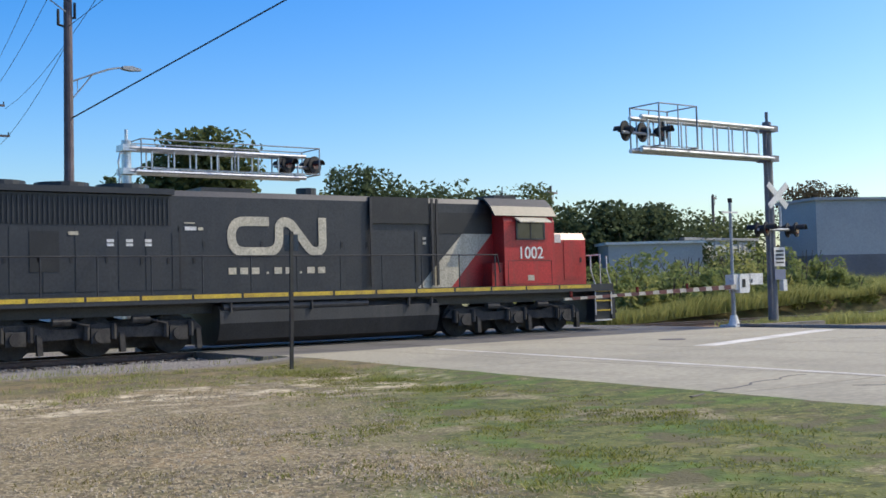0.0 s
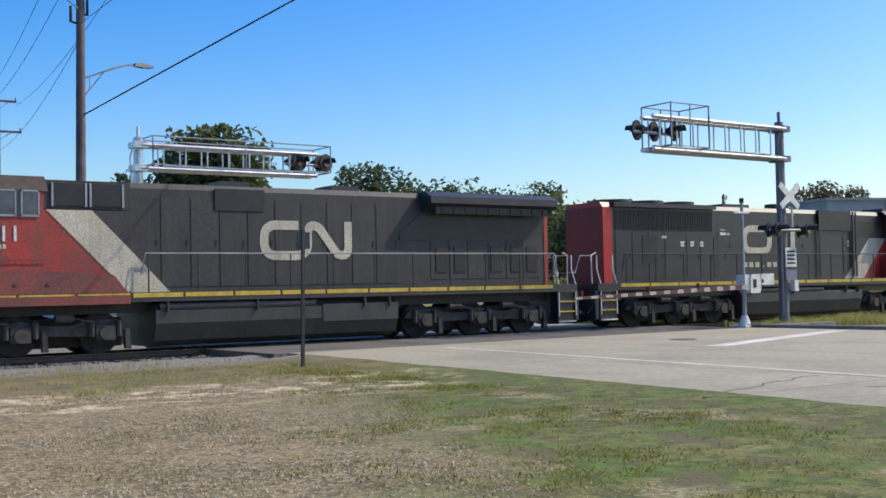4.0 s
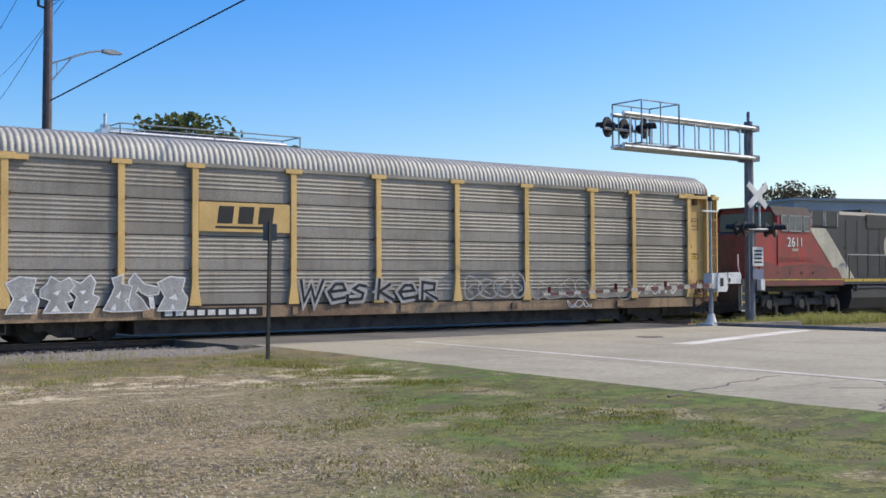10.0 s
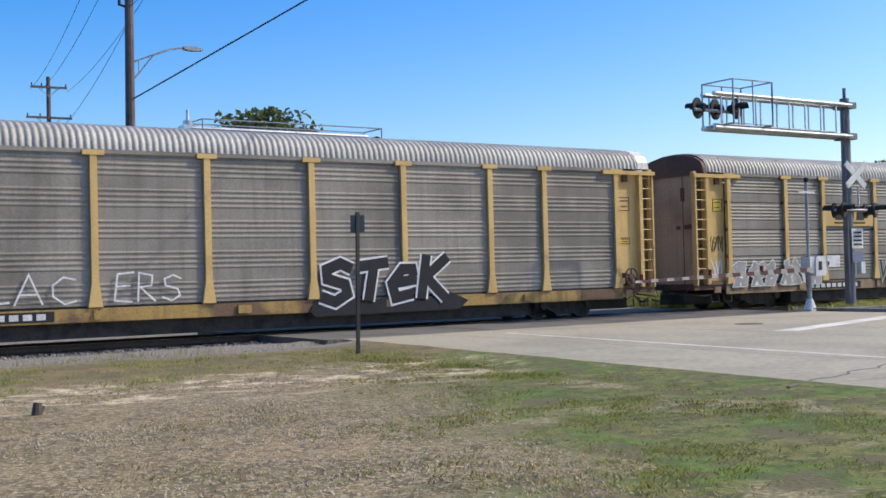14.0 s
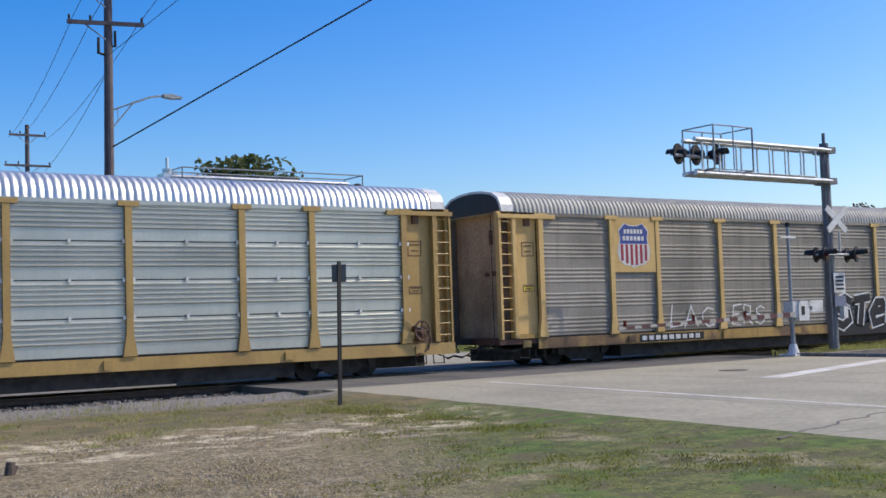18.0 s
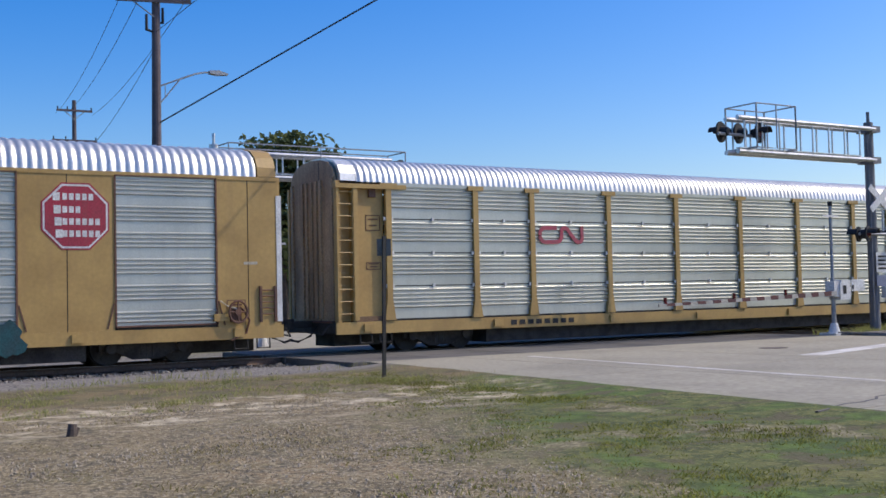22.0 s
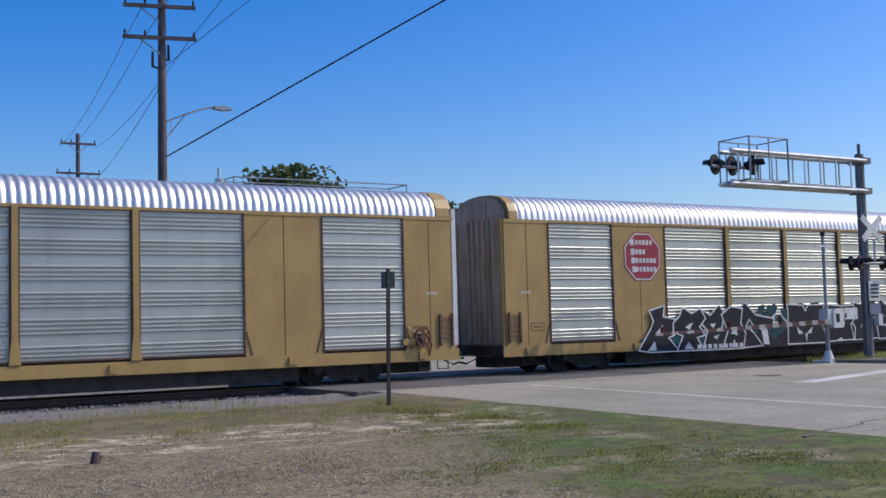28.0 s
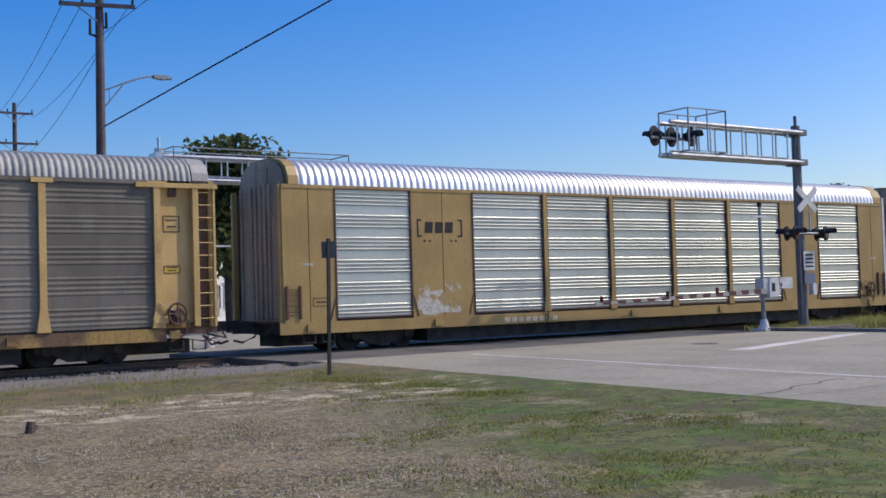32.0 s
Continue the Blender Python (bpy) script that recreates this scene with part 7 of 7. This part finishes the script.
part("cream_band", bm, M["cream"], L2, "slanting cream band")
bm = B()
prism(bm, [(-5.78, 3.56), (-4.8, 3.56), (-4.8, 2.58)], "y", -1.312, -1.3)
part("black_field", bm, M["black_dusty"], L2)
bm = B()
prism(bm, [(-4.8, 1.5), (-3.75, 1.5), (-4.8, 2.58)], "y", -1.3, -0.9)
part("band_box", bm, M["cream"], L2)
bm = B()
box(bm, -6.95, -4.8, -1.3, 1.3, 3.58, 4.28)
ac = part("dynamic_brake_box", bm, M["black_dusty"], L2)
for a in (-6.73, -5.8):
    part("vent", box(B(), a, a + 0.78, -1.33, -1.3, 3.66, 4.2), M["dark"], ac)
    for u in (a - 0.04, a + 0.78):
        part("vent_frame", box(B(), u, u + 0.05, -1.345, -1.3, 3.64, 4.22), M["galv_pole"], ac)
part("cab_sill", box(B(), -10.5, -4.9, -1.53, -1.5, 1.24, 1.46), M["red_grime_shade"], L2)
part("lower_panel", prism(B(), [(-10.3, 1.52), (-4.95, 1.52), (-5.3, 1.95), (-7.4, 2.12), (-9.0, 2.0), (-10.3, 2.25)], "y", -1.5, -1.47), M["red_grime_shade"], L2, "grimy lower cab side")
for i in range(4):
    for row in range(1):
        part("bolt_cover", box(B(), -9.2 + i * 0.75, -9.1 + i * 0.75, -1.52, -1.49, 1.72, 1.8), M["rust"], L2)
part("cab_step_plate", box(B(), -9.1, -6.9, -1.545, -1.53, 2.32, 2.35), M["rust"], L2)
steps(L2, -11.35, 1, -1.44, True)
steps(L2, 9.25, 1, -1.44, True)
side_rail(L2, -4.6, 9.2, -1.46, 11)
for x in (-2, 1.5):
    part("exhaust_stack", box(B(), x, x + 0.9, -0.5, 0.5, 4.33, 4.5), M["black"], L2)
for y in (-1.15, 1.15):
    part("end_rail_post", pipe(B(), [(9.9, y, 1.5), (9.92, y, 2.45), (9.7, y, 2.55)], 0.022), M["white"], L2)
part("end_rail", pipe(B(), [(9.92, -1.15, 2.45), (9.92, -0.55, 2.45), (10.05, -0.5, 1.8), (10.05, 0.5, 1.8), (9.92, 0.55, 2.45), (9.92, 1.15, 2.45)], 0.022), M["white"], L2)
part("footplate", box(B(), 9.3, 10.45, -0.4, 0.4, 1.46, 1.52), M["galv_pole"], L2)
for y in (-1.0, -0.8, 0.8):
    part("jumper_hose", pipe(B(), [(10.1, y, 1.2), (10.35, y, 0.7), (10.7, y, 0.55)], 0.028), M["galv_pole"], L2)
TRAIN.append((L2, 26.39))

# ---- buildings beyond ----


def house(name, label, x, y, w, d, eave, ridge, turn, wall, roof, windows):
    th = thing(name, label, "building", at=(x, y, 0))
    th.rotation_euler = (0, 0, radians(turn))
    part("wall", prism(B(), [(-w / 2, -0.3), (w / 2, -0.3), (w / 2, eave), (0, ridge - 0.1), (-w / 2, eave)], "y", 0, d), wall, th)
    bm = B()
    prism(bm, [(-w / 2 - 0.4, eave - 0.25), (0, ridge), (w / 2 + 0.4, eave - 0.25), (w / 2 + 0.4, eave - 0.05), (0, ridge + 0.2), (-w / 2 - 0.4, eave - 0.05)], "y", -0.4, d + 0.4)
    part("roof", bm, roof, th)
    for u, z, ww, h in windows:
        wd = part("window", box(B(), u - ww / 2, u + ww / 2, -0.05, 0.02, z, z + h), M["glass"], th)
        bm = B()
        for a, b, c, e in ((-ww / 2 - 0.08, -ww / 2, z, z + h), (ww / 2, ww / 2 + 0.08, z, z + h), (-ww / 2 - 0.08, ww / 2 + 0.08, z + h, z + h + 0.08), (-ww / 2 - 0.08, ww / 2 + 0.08, z - 0.08, z)):
            box(bm, u + a, u + b, -0.08, -0.03, c, e)
        part("window_frame", bm, M["white"], wd)
    return th


house("house", "small white house with dark green shingle roof behind the crossing", 27.5, 62.0, 7.0, 10, 3.6, 5.6, 60, M["wall_white"], M["roof_green"], ((-1.6, 1.1, 1.0, 1.3), (1.5, 1.1, 1.0, 1.3)))


def flat_shed(name, label, x, y, w, d, h, turn, wall, low_wall, ribs, roofm):
    th = thing(name, label, "building", at=(x, y, 0))
    th.rotation_euler = (0, 0, radians(turn))
    part("wall", box(B(), 0, w, 0, d, h * 0.45, h), wall, th)
    part("lower_wall", box(B(), 0.03, w - 0.03, -0.04, d, -0.4, h * 0.45), low_wall, th)
    part("roof", box(B(), -0.2, w + 0.2, -0.2, d + 0.2, h, h + 0.18), roofm, th)
    for i in range(ribs):
        u = w * (i + 0.5) / ribs
        part("cladding_rib", box(B(), u - 0.05, u + 0.05, -0.07, 0.0, -0.3, h), low_wall if i % 2 else wall, th)
    return th


flat_shed("warehouse", "long grey metal warehouse with darker lower wall", 69.5, 50.2, 90, 5, 7.1, -22, M["wall_grey"], M["wall_dark"], 0, M["wall_grey"])
flat_shed("white_building", "low white building behind weeds", 63.5, 57.2, 9.0, 5, 4.6, 5, M["wall_white"], M["wall_white"], 6, M["wall_grey"])
flat_shed("trailer", "long grey trailer with white top rail", 55.5, 56.8, 6.6, 3, 4.2, -30, M["wall_grey"], M["wall_grey"], 0, M["white"])

# ---- trees and plants ----


def tree(x, y, h, w, leaf, seed, trunk=0.25, low=0.18, n=1500, size=0.34, label="leafy green tree", narrow=0.95):
    """Tapered trunk, forking limbs, and a crown of small leaf clumps set round many branch ends."""
    rnd = random.Random(seed)
    th = thing("tree", label, "tree", group="trees", at=(x, y, 0))
    bm = B()
    rod(bm, (0, 0, -0.2), (rnd.uniform(-0.2, 0.2), 0, h * 0.45), trunk, 8, trunk * 0.6)
    ends = []
    for i in range(9):
        a = i * 2.4 + rnd.random()
        z0 = h * rnd.uniform(low + 0.05, 0.5)
        r = w * rnd.uniform(0.25, 0.46)
        tip = Vector((r * math.cos(a), r * math.sin(a), min(h * 0.92, z0 + h * rnd.uniform(0.12, 0.42))))
        rod(bm, (0, 0, z0), tip, trunk * 0.35, 5, trunk * 0.1)
        ends.append(tip)
    rod(bm, (0, 0, h * 0.45), (0, 0, h * 0.9), trunk * 0.6, 6, trunk * 0.15)
    part("trunk", bm, M["bark"], th)
    lobes = []
    for i in range(24):
        a, u = rnd.uniform(0, 6.28), rnd.random()
        zc = h * (low + (0.97 - low) * (0.12 + 0.8 * u))
        rr = w / 2 * (1 - abs(u - 0.4) * narrow) * rnd.uniform(0.35, 0.8)
        lobes.append((rr * math.cos(a), rr * math.sin(a), zc, w * rnd.uniform(0.13, 0.24)))
    verts, faces = [], []
    for i in range(n * 3):
        lx, ly, lz, lr = rnd.choice(lobes)
        d = Vector((rnd.gauss(0, 1), rnd.gauss(0, 1), rnd.gauss(0, 0.8))).normalized() * lr * rnd.uniform(0.55, 1.08)
        c = Vector((lx, ly, lz)) + d
        if c.z > h or c.z < h * low * 0.7:
            continue
        e = Euler((rnd.uniform(-1, 1), rnd.uniform(-1, 1), rnd.uniform(0, 6.3)))
        s = size * rnd.uniform(0.5, 1.2)
        q = [c + e.to_matrix() @ Vector(p) * s for p in ((-1, 0, 0), (-0.2, 0.6, 0.15), (1, 0.1, 0), (0.1, -0.6, 0.1))]
        k = len(verts)
        verts += [tuple(p) for p in q]
        faces.append((k, k + 1, k + 2, k + 3))
    me = bpy.data.meshes.new("crown")
    me.from_pydata(verts, [], faces)
    me.materials.append(leaf)
    part("crown", me, leaf, th)
    return th


def by_bearing(deg, dist):
    return dist * math.sin(radians(deg)), dist * math.cos(radians(deg))


for deg, dist, h, w, leaf, sd, n, lab in (
    (24.3, 56, 9.25, 7.2, "leaf", 1, 3600, "broad green tree behind the far signal"), (20.8, 62, 7.6, 3.6, "leaf_dark", 2, 1500, "small dark green tree"),
    (28.6, 74, 6.3, 7, "leaf", 3, 1800, ""), (32.6, 84, 9.8, 9, "leaf_dark", 4, 2400, ""), (30.4, 80, 7.0, 8, "leaf", 5, 1800, ""), (35.4, 86, 9.0, 9, "leaf_dark", 6, 2200, ""), (37.8, 90, 8.4, 8, "leaf_dark", 7, 2000, ""),
    (40.4, 92, 9.0, 7, "leaf", 8, 900, "thin feathery green tree"), (43.6, 84, 7.6, 7.5, "leaf_dark", 9, 2400, ""), (45.5, 86, 7.4, 7, "leaf_dark", 10, 2000, ""), (47.4, 88, 7.4, 7, "leaf_dark", 11, 2000, ""),
    (49.6, 92, 6.6, 7, "leaf", 12, 1700, ""), (51.4, 96, 7.2, 5, "leaf", 13, 700, "thin feathery green tree"), (42.0, 96, 7.4, 8, "leaf", 14, 1700, ""), (54.4, 118, 11.2, 8.5, "leaf_rust", 15, 4200, "dark bronze tree behind the warehouse"),
    (25.8, 95, 8.0, 9, "leaf_dark", 16, 1800, ""), (16.4, 84, 7.0, 8, "leaf_dark", 17, 1800, ""), (13.5, 80, 7.5, 8, "leaf_dark", 18, 1800, ""), (10.8, 86, 8.0, 9, "leaf_dark", 19, 1800, ""), (18.6, 90, 6.8, 8, "leaf_dark", 20, 1500, ""), (8.0, 82, 8.0, 9, "leaf", 21, 1500, ""), (31.5, 90, 8.6, 8, "leaf", 22, 1800, ""), (34.0, 92, 8.8, 9, "leaf_dark", 23, 1800, ""), (36.6, 94, 8.4, 8, "leaf", 24, 1600, ""), (39.2, 96, 7.8, 8, "leaf_dark", 25, 1600, ""), (29.4, 92, 7.6, 8, "leaf_dark", 26, 1500, ""), (46.4, 98, 7.6, 8, "leaf", 27, 1500, ""), (48.6, 100, 7.6, 8, "leaf_dark", 28, 1500, "")):
    x, y = by_bearing(deg, dist)
    tree(x, y, h if dist < 60 or deg > 42 else h * 1.08, w if dist < 60 else w * 1.25, M[leaf], sd, n=n, low=0.05 if dist > 60 else 0.2, size=0.2 if dist < 60 else 0.22, label=lab or "dark green tree in a row beyond the track", narrow=0.45 if dist < 60 else 0.95)


def blades(name, label, category, leaf, count, place, height, width, seed, lean=0.35):
    """A stand of thin bent blades over a stretch of ground."""
    rnd = random.Random(seed)
    verts, faces = [], []
    for i in range(count):
        p = place(rnd)
        if p is None:
            continue
        x, y, z, s = p
        h, w = height * s * rnd.uniform(0.5, 1.2), width * rnd.uniform(0.7, 1.3)
        a = rnd.uniform(0, 6.28)
        dx, dy = math.cos(a) * w, math.sin(a) * w
        lx, ly = rnd.gauss(0, lean) * h, rnd.gauss(0, lean) * h
        k = len(verts)
        verts += [(x - dx, y - dy, z), (x + dx, y + dy, z), (x + dx * 0.7 + lx * 0.4, y + dy * 0.7 + ly * 0.4, z + h * 0.6), (x - dx * 0.7 + lx * 0.4, y - dy * 0.7 + ly * 0.4, z + h * 0.6), (x + lx, y + ly, z + h)]
        faces += [(k, k + 1, k + 2, k + 3), (k + 3, k + 2, k + 4)]
    me = bpy.data.meshes.new(name)
    me.from_pydata(verts, [], faces)
    me.materials.append(leaf)
    tagged(new(name, me), label, category, kind="stuff")


def turf(rnd):
    y = 3.0 + 19.0 * rnd.random() ** 1.4
    x = rnd.uniform(-2.5 + 0.05 * y, min(0.46 * y + 3.2, road_left(y) - 0.1))
    if noise.noise((x * 0.7, y * 0.7, 5.0)) < -0.1 and rnd.random() < 0.85:
        return None
    return x, y, -0.07, 1.0


def trackside(rnd):
    x = rnd.uniform(-2, 13) if rnd.random() < 0.85 else rnd.uniform(30.4, 40)
    y = rnd.uniform(19.0, 24.6)
    if noise.noise((x * 0.5, y * 0.5, 9.0)) < 0.0:
        return None
    return x, y, -0.12, 1.0


def tufts(name, label, leaf, count, place, height, spread, per, seed):
    """Clumps of short bent blades, each clump leaning its own way."""
    rnd = random.Random(seed)
    verts, faces = [], []
    for i in range(count):
        p = place(rnd)
        if p is None:
            continue
        cx_, cy_, cz_, s = p
        big = rnd.uniform(0.5, 1.5) * s
        tx, ty = rnd.gauss(0, 0.35), rnd.gauss(0, 0.35)
        for k in range(int(per * rnd.uniform(0.5, 1.4))):
            a, r = rnd.uniform(0, 6.28), spread * big * math.sqrt(rnd.random())
            x, y = cx_ + r * math.cos(a) * 1.5, cy_ + r * math.sin(a)
            h = height * big * rnd.uniform(0.45, 1.15)
            b = rnd.uniform(0, 3.14)
            w = rnd.uniform(0.004, 0.009)
            dx, dy = math.cos(b) * w, math.sin(b) * w
            lx, ly = (tx + rnd.gauss(0, 0.55)) * h, (ty + rnd.gauss(0, 0.55)) * h
            n = len(verts)
            verts += [(x - dx, y - dy, cz_), (x + dx, y + dy, cz_), (x + dx * 0.7 + lx * 0.45, y + dy * 0.7 + ly * 0.45, cz_ + h * 0.6), (x - dx * 0.7 + lx * 0.45, y - dy * 0.7 + ly * 0.45, cz_ + h * 0.6), (x + lx, y + ly, cz_ + h)]
            faces += [(n, n + 1, n + 2, n + 3), (n + 3, n + 2, n + 4)]
    me = bpy.data.meshes.new(name)
    me.from_pydata(verts, [], faces)
    me.materials.append(leaf)
    tagged(new(name, me), label, "grass", kind="stuff")


def lawn_clump(rnd):
    y = 4.2 + 18.0 * rnd.random() ** 1.35
    x = rnd.uniform(0.46 * y + 0.6, road_left(y) - 0.02)
    if rnd.random() > min(1, (x - 0.46 * y - 0.5) / 2.4 + (0.7 if y < 7.5 else 0.0)):
        return None
    f = noise.noise((x * 0.9, y * 0.9, 0.0)) + 0.5 * noise.noise((x * 2.3, y * 2.3, 4.0))
    if f < -0.05 and rnd.random() < 0.75:
        return None
    return x, y, -0.08, 0.85 + max(0, f) * 0.9


def near_clump(rnd):
    y = rnd.uniform(3.6, 7.6)
    x = rnd.uniform(-1.5, 0.46 * y + 1.0)
    if noise.noise((x * 0.6, y * 0.6, 8.0)) < -0.02:
        return None
    return x, y, -0.08, 1.0


def band_clump(rnd):
    y = rnd.uniform(16.6, 21.6)
    x = rnd.uniform(1.0, road_left(y) - 0.3)
    if noise.noise((x * 0.45, y * 0.8, 6.0)) < 0.0:
        return None
    return x, y, -0.09, 1.0


def dry_clump(rnd):
    y = 6.2 + 14.5 * rnd.random() ** 1.3
    x = rnd.uniform(0.0, min(0.46 * y + 2.6, road_left(y) - 0.3))
    f = noise.noise((x * 0.8, y * 0.8, 15.0))
    if f < 0.02:
        return None
    return x, y, -0.085, 0.7 + f


tufts("lawn_grass", "short clumpy green lawn grass beside the road", M["grass"], 5200, lawn_clump, 0.04, 0.08, 15, 11)
tufts("lawn_grass", "darker green grass clumps in the lawn", M["grass_dark"], 3200, lawn_clump, 0.038, 0.09, 15, 21)
tufts("verge_grass", "green grass growing in dry turf", M["grass"], 1300, near_clump, 0.05, 0.07, 14, 22)
tufts("verge_grass", "yellowing grass band before the ballast", M["weed"], 1500, band_clump, 0.09, 0.09, 12, 23)
tufts("dry_tufts", "bleached dry grass tufts on gravelly turf", M["dry"], 3000, dry_clump, 0.04, 0.07, 11, 24)
tufts("dry_tufts", "olive half-dry grass tufts on gravelly turf", M["olive"], 2200, dry_clump, 0.045, 0.07, 11, 25)
blades("dry_grass", "sparse dry grass on gravelly turf", "grass", M["dry"], 42000, turf, 0.026, 0.006, 12, 1.2)
blades("trackside_weeds", "thin weeds along the ballast edge", "weeds", M["weed"], 5000, trackside, 0.16, 0.006, 13)


def pebbles(rnd_seed, count):
    rnd = random.Random(rnd_seed)
    verts, faces = [], []
    for i in range(count):
        y = 5.0 + 12.0 * rnd.random() ** 1.3
        x = rnd.uniform(-2.0, 0.46 * y + 2.6)
        s = rnd.choice((0.007, 0.009, 0.012, 0.018)) * rnd.uniform(0.7, 1.2)
        m = Matrix.LocRotScale((x, y, -0.062), Euler((rnd.random() * 6, rnd.random() * 6, 0)), (s * 1.3, s, s * 0.8))
        k = len(verts)
        verts += [tuple(m @ Vector(p)) for p in ((1, 0, 0), (-1, 0, 0), (0, 1, 0), (0, -1, 0), (0, 0, 1), (0, 0, -1))]
        faces += [tuple(k + j for j in f) for f in ((0, 2, 4), (2, 1, 4), (1, 3, 4), (3, 0, 4), (2, 0, 5), (1, 2, 5), (3, 1, 5), (0, 3, 5))]
    me = bpy.data.meshes.new("gravel")
    me.from_pydata(verts, [], faces)
    me.materials.append(M["gravel"])
    tagged(new("gravel", me), "loose pale gravel scattered in dry turf", "gravel", kind="stuff")


pebbles(3, 17000)


def brush(rnd):
    """Tall weeds on the far side of the track, right of the road."""
    x = rnd.uniform(31.5, 75)
    y = 32.6 + 14.4 * rnd.random() ** 1.8
    f = noise.noise((x * 0.22, y * 0.22, 2.0))
    if f < -0.6:
        return None
    return x, y, -0.1 + min(0.9, max(0, (x - 33.7) * 0.05)), 0.75 + f * 0.7


def brush_near(rnd):
    x = rnd.uniform(30.6, 46)
    y = rnd.uniform(24.3, 26.4)
    f = noise.noise((x * 0.6, y * 0.6, 7.0))
    return (x, y, -0.12, 0.22 + 0.25 * max(0, f)) if f > -0.35 else None


blades("tall_weeds", "tall yellow-green weeds beyond the track", "weeds", M["weed"], 70000, brush, 1.0, 0.017, 14, 0.4)
blades("verge_weeds", "thin yellowish weeds round the signal mast", "weeds", M["weed"], 9000, brush_near, 1.3, 0.014, 15, 0.45)


def shrub(x, y, h, w, leaf, seed):
    """A mound of leafy stems: many small lobes of leaves with an uneven top."""
    rnd = random.Random(seed)
    th = thing("shrub", "bushy yellow-green shrub in the weeds", "shrub", group="shrubs", at=(x, y, 0))
    for i in range(5):
        part("stem", rod(B(), (0, 0, -0.1), (rnd.uniform(-w, w) * 0.35, rnd.uniform(-w, w) * 0.35, h * 0.7), 0.04, 5, 0.015), M["bark"], th)
    lobes = []
    for i in range(22):
        a, r = rnd.uniform(0, 6.28), w / 2 * math.sqrt(rnd.random()) * 0.9
        top = h * (1 - 0.75 * (2 * r / w) ** 2) * rnd.uniform(0.72, 1.0)
        lobes.append((r * math.cos(a), r * math.sin(a), top * rnd.uniform(0.35, 0.86), w * rnd.uniform(0.10, 0.17)))
    verts, faces = [], []
    for i in range(1500):
        lx, ly, lz, lr = rnd.choice(lobes)
        c = Vector((lx, ly, lz)) + Vector((rnd.gauss(0, 1), rnd.gauss(0, 1), rnd.gauss(0, 1.1))).normalized() * lr * rnd.uniform(0.6, 1.1)
        if c.z < 0:
            c.z = rnd.uniform(0, 0.4)
        e = Euler((rnd.uniform(-1, 1), rnd.uniform(-1, 1), rnd.uniform(0, 6.3))).to_matrix()
        s = rnd.uniform(0.07, 0.17)
        k = len(verts)
        verts += [tuple(c + e @ Vector(p) * s) for p in ((-1, 0, 0), (0, 0.5, 0.1), (1, 0, 0), (0, -0.5, 0.1))]
        faces.append((k, k + 1, k + 2, k + 3))
    me = bpy.data.meshes.new("foliage")
    me.from_pydata(verts, [], faces)
    me.materials.append(leaf)
    part("foliage", me, leaf, th)["kind"] = "stuff"


for i, (x, y, h, w) in enumerate(((35.2, 34.0, 1.5, 2.2), (37.2, 34.2, 1.9, 2.4), (39.4, 34.0, 2.0, 2.6), (41.8, 34.4, 2.2, 2.6), (44.2, 34.2, 2.1, 2.6), (46.4, 34.6, 2.4, 2.8), (48.8, 34.4, 2.6, 2.8), (51.0, 34.8, 2.2, 2.6), (53.2, 35.2, 1.6, 2.4), (36.0, 36.2, 2.3, 3.2), (38.6, 35.6, 2.6, 3.4), (41.2, 36.4, 2.9, 3.6), (43.8, 36.0, 3.0, 3.6), (46.4, 36.8, 2.9, 3.6), (49.0, 36.2, 3.3, 3.4), (51.2, 36.6, 2.9, 3.2), (53.6, 37.5, 2.2, 3.2), (37.5, 39.0, 2.5, 3.6), (40.5, 39.6, 2.9, 3.8), (44.5, 40.2, 3.1, 4.0), (48.5, 40.6, 3.1, 4.0), (52.5, 41.0, 3.2, 4.0), (56.8, 42.0, 2.6, 4.0), (61.0, 44.0, 2.3, 4.0), (66.0, 46.0, 2.3, 4.0), (58.5, 38.5, 1.7, 3.0), (34.0, 38.0, 1.9, 3.0))):
    shrub(x, y, h * 1.28 if x < 50 else h, w, M["weed"] if i % 4 == 0 else M["brush"], 60 + i)

# ---- what moves ----


def run(t):
    """How far the first rack has come along the track, in metres."""
    return -31.643 + 5.0869 * t + 0.0082557 * t ** 2 + 0.000097949 * t ** 3


def motions():
    for car, behind in TRAIN:
        walk(car, [(t, pose(run(t) + behind, TRACK_Y, 0)) for t in range(0, 33, 2)])
    for wheel, r in WHEELS:
        p = wheel.location.copy()
        rows = []
        for i in range(321):
            a = math.degrees((run(i / 10) - run(0)) / r) % 360
            rows.append((i / 10, pose(p.x, p.y, p.z, 0, a, 0)))
        walk(wheel, rows)


motions()
